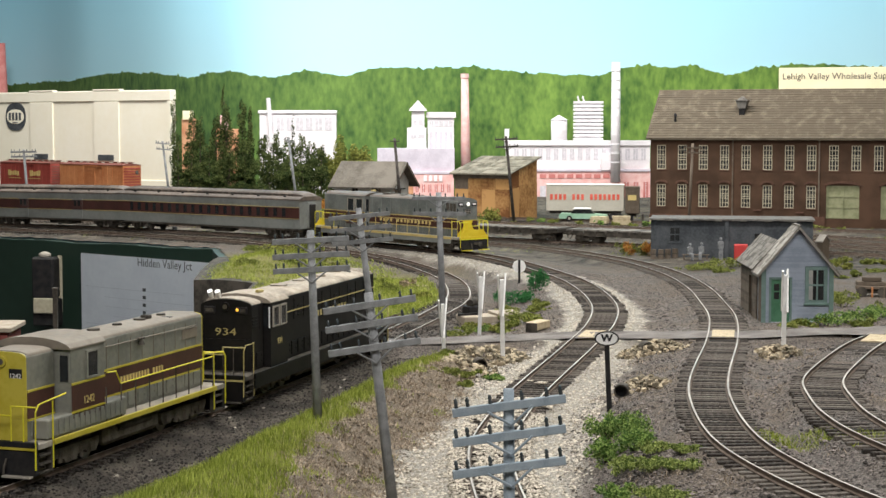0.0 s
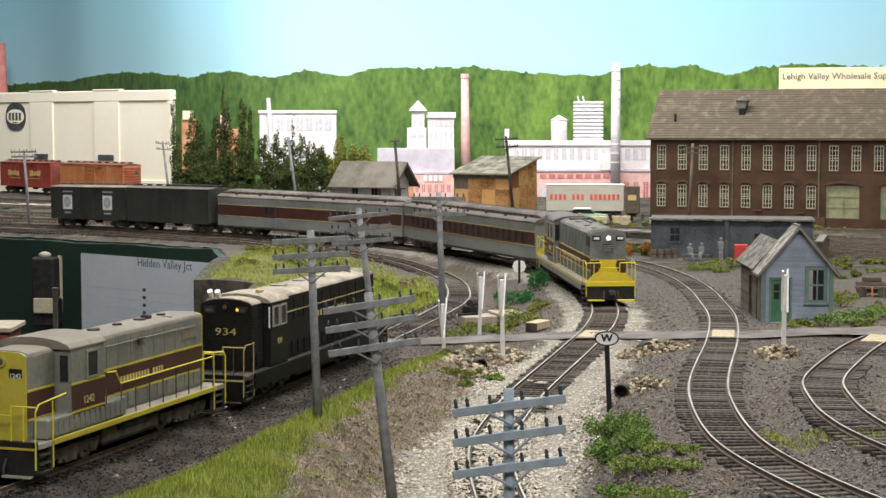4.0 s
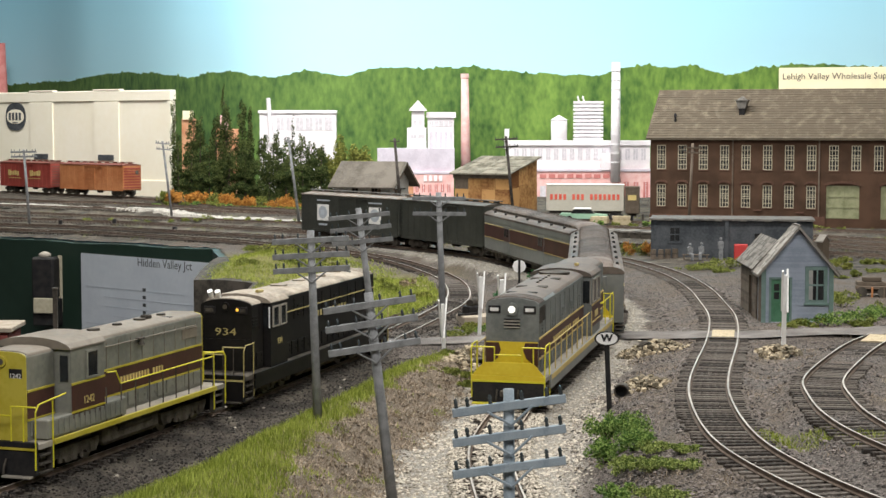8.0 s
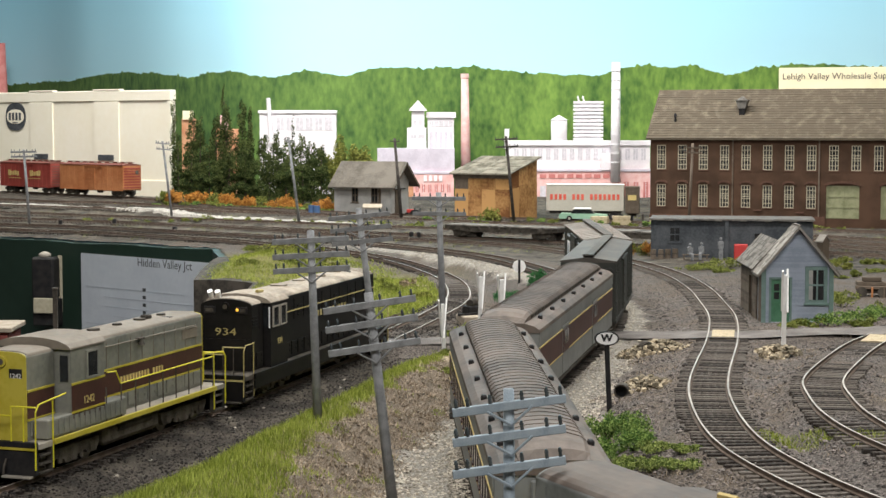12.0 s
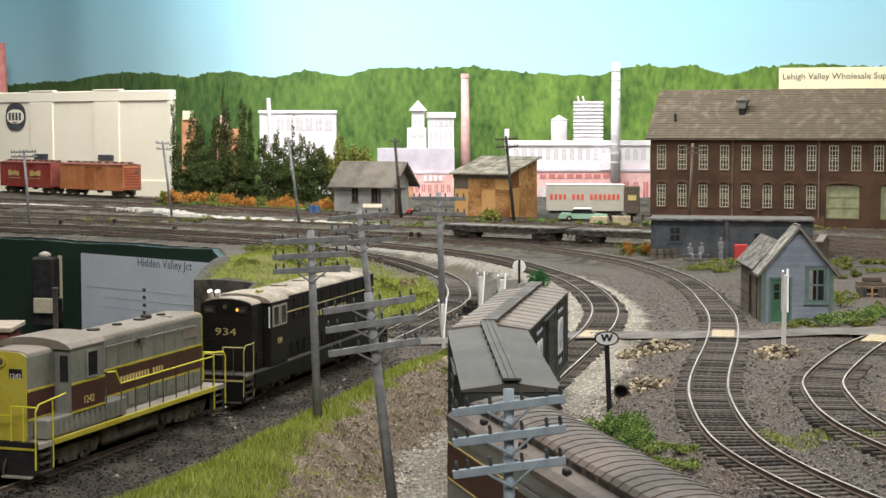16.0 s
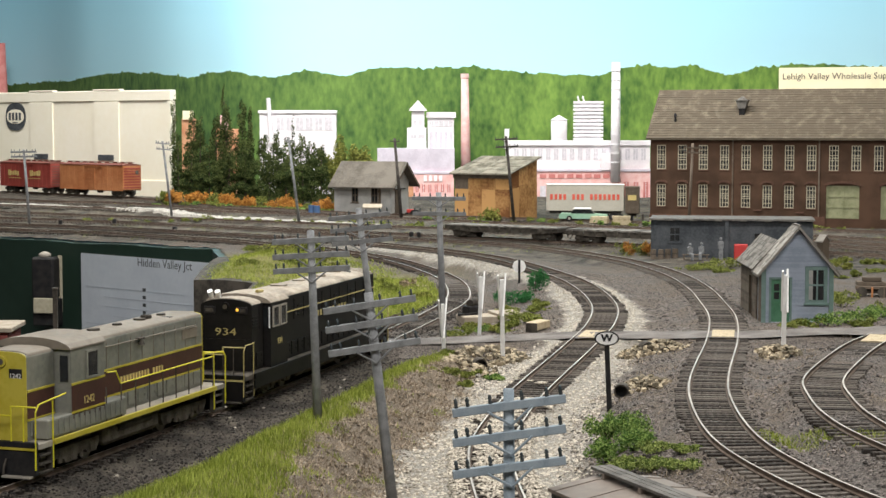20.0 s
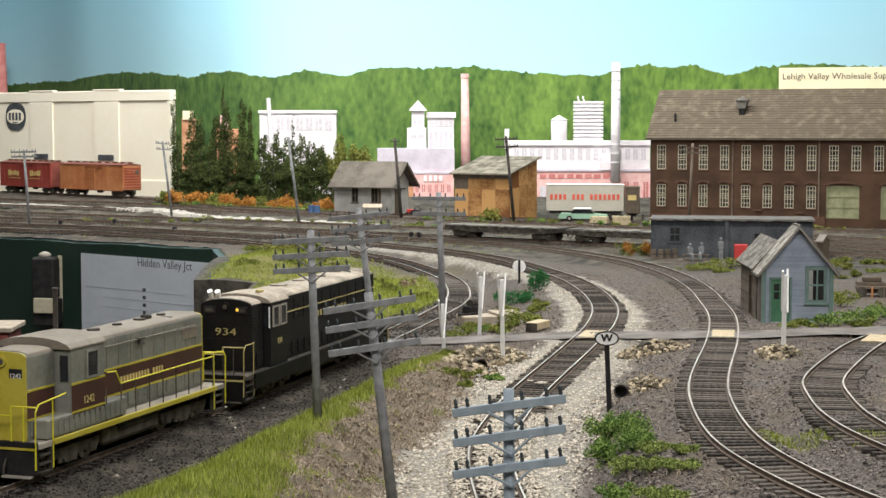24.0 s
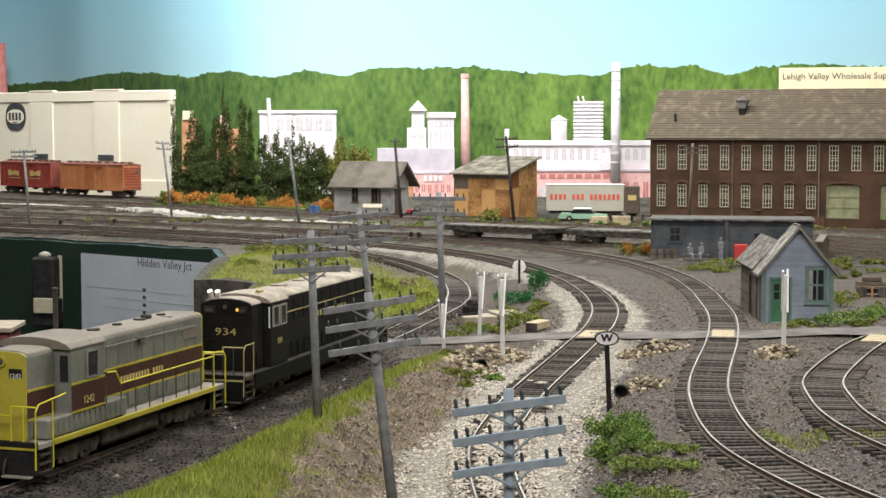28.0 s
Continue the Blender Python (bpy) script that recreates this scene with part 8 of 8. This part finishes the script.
def flat_car(label, L, at):
    t = thing("flat_car", label, "flat car", at, "flat cars")
    h = L / 2
    part("frame", prism(B(), [(-h, 9.6), (-h + 30, 7.0), (h - 30, 7.0), (h, 9.6), (h, 12.6), (-h, 12.6)], -15.5, 15.5, "y"), "under", t)
    d = part("deck", box(B(), -h - 0.3, h + 0.3, -16.6, 16.6, 12.65, 13.4), "deck", t)
    n = int(L / 4)
    for k in range(n):
        a = -h + L * k / n
        part("deck_board", box(B(), a + 0.15, a + L / n - 0.15, -16.8, 16.8, 13.42, 14.3 + 0.1 * (k % 3)), "deck", d)
    for s in (-1, 1):
        for k in range(11):
            a = -h + 7 + k * (L - 14) / 10
            part("stake_pocket", box(B(), a - 1.1, a + 1.1, s * 16.3 - 0.8, s * 16.3 + 0.8, 9.8, 12.6, 0.2), "under", t)
        coupler(t, s * (h - 3), s)
    truck(t, h - 22, "freight")
    truck(t, -h + 22, "freight")
    return t


def run_length(line):
    p = LINES[line]
    return np.concatenate([[0], np.cumsum(np.linalg.norm(np.diff(p, axis=0), axis=1))])


def spot(line, s):
    p, a = LINES[line], run_length(line)
    return Vector([float(np.interp(s, a, p[:, k])) for k in range(3)])


def stand(line, s, half, flip=False):
    """Pose of a vehicle with its middle at s along a line, its pivots half to either side."""
    f, b = spot(line, s + half), spot(line, s - half)
    d = f - b
    m = (f + b) / 2
    rz = math.degrees(math.atan2(d.y, d.x)) + (180 if flip else 0)
    ry = -math.degrees(math.atan2(d.z, math.hypot(d.x, d.y))) * (-1 if flip else 1)
    return mm(m.x, m.y, m.z, 0, ry, rz), rz


def s_near(line, x, y):
    p = LINES[line]
    return float(run_length(line)[int(np.argmin((p[:, 0] - x) ** 2 + (p[:, 1] - y) ** 2))])


# standing stock; the low line runs towards the viewer
hood_loco("road_switcher", "grey maroon and yellow road switcher standing on the low line", 168, (-72, 28), (56.5, 76), (29.5, 55), 48.3, 10.2, GP, "1242", (False, False), 51.5, stand("low", s_near("low", -143, 707), 48)[0])
hood_loco("hood_locomotive", "black hood locomotive with dusty roof and gold lettering", 228, (-96, 52), (77.5, 92), (53.5, 76), 49.5, 13.4, LK, "934", (False, False), 50.8, stand("low", s_near("low", -80, 906), 62)[0])
marker = thing("marker_lamp", "small amber marker lamp on the black locomotive nose", "lamp", stand("low", s_near("low", -80, 906), 62)[0] @ mm(93, 6.5, 44.5))
part("lens", ball(B(), (0.6, 0, 0), 0.75, 2), "lamp_amber", marker)
part("bezel", cyl(B(), (-1, 0, 0), (0.4, 0, 0), 1.4, n=14), "black", marker)


def brick_hut():
    t = thing("brick_hut", "low red brick hut with pale flat concrete roof behind the locomotive", "hut", mm(-236, 785, gz(-236, 785), 0, 0, 2))
    g = gz(-236, 785)
    top = 31.0 - g
    w = part("wall", box(B(), -36, 36, -14, 14, -3, top, 0.2), "hut_brick", t)
    for k in range(int((top - 1) / 2.6)):
        for c in range(9):
            x = -35 + c * 8 + (4 if k % 2 else 0)
            part("brick", box(B(), x, min(x + 7.6, 36), -14.5, -13.9, 0.6 + k * 2.6, 2.8 + k * 2.6, 0.1), "hut_brick", w)
    part("roof", box(B(), -38, 38, -16, 16, top + 0.05, top + 2.4, 0.4), "concrete", t)


brick_hut()
boxcar("boxcar", "deep red boxcar with pale lettering in the back yard", 158, "box_red", "box_brown", (), stand("yard", s_near("yard", -607, 2618) - 49, 52)[0], "yard boxcars", "box_brown", bars=((-52, -44, 26, 35), (-42, -35, 27, 33), (-33, -27, 27, 34), (-25, -19, 26, 33), (16, 25, 26, 35), (27, 33, 27, 33), (35, 40, 27, 34), (42, 48, 27, 35), (-50, 48, 22, 23)))
boxcar("refrigerator_car", "orange refrigerator car with brown ends in the back yard", 158, "box_orange", "box_brown", (), stand("yard", s_near("yard", -505, 2516) - 9, 52)[0], "yard boxcars", "box_red")
flat_car("weathered empty flat car on the storage track", 150, stand("flat", s_near("flat", 74, 1904), 52)[0])
flat_car("weathered empty flat car behind the section house", 150, stand("flat", s_near("flat", 74, 1904) + 162, 52)[0])

# ---- the passing train ----
LEAD, LEAD_T = hood_loco("passenger_locomotive", "grey maroon and yellow hood locomotive leading the train", 231, (-29, 103), (-103, -64), (-62, -31), 50.5, 12.6, EL, "", (True, False), 51.5, mm(0, 0, 0))
CAR1, CAR1_T = coach("coach", "grey and maroon clerestory coach in the passing train", 20, (), 138)
CAR2, CAR2_T = coach("baggage_car", "grey and maroon clerestory baggage car in the passing train", 0, (-50, 50), 124)
BOX1, BOX1_T = boxcar("boxcar", "plain dark green boxcar in the passing train", 144, "box_green", "box_roof_dark", ())
BOX2, BOX2_T = boxcar("boxcar", "dark green boxcar with two white emblems ending the train", 143, "box_green", "box_roof", (-38, 38))


# ---- movement of the train along the main line ----
def motions():
    zero = s_near("main", 0, 1625) - 947
    knots = [(0, 760), (2, 978), (3.5, 1130), (6, 1390), (7, 1478), (8.5, 1650), (10, 1888), (10.3, 1915), (11, 2010), (12, 2141), (14.6, 2443), (17, 2697), (18.5, 2847), (19, 2900), (20, 3008), (21, 3125), (24, 3475), (28, 3920)]
    ts = np.arange(0, 28.01, 0.5)
    s = np.interp(ts, [k[0] for k in knots], [k[1] for k in knots])
    for _ in range(1):
        s[1:-1] = s[1:-1] * 0.5 + (s[:-2] + s[2:]) * 0.25
    train = [(LEAD, LEAD_T, -120, 67), (CAR1, CAR1_T, 143, 105), (CAR2, CAR2_T, 415, 92), (BOX1, BOX1_T, 619, 51), (BOX2, BOX2_T, 770, 51)]
    for ob, trucks, back, half in train:
        rows, yaw = [], [[], []]
        for t, f in zip(ts, s):
            c = zero + f - back
            m, rz = stand("main", c, half)
            rows.append((float(t), m))
            for k, sg in ((0, 1), (1, -1)):
                a, b = spot("main", c + sg * half + 8), spot("main", c + sg * half - 8)
                turn = math.degrees(math.atan2(a.y - b.y, a.x - b.x)) - rz
                turn = (turn + 180) % 360 - 180
                yaw[k].append((float(t), mm(sg * half, 0, 0, 0, 0, turn)))
        walk(ob, rows)
        for tr, r in zip(trucks, yaw):
            walk(tr, r)


motions()
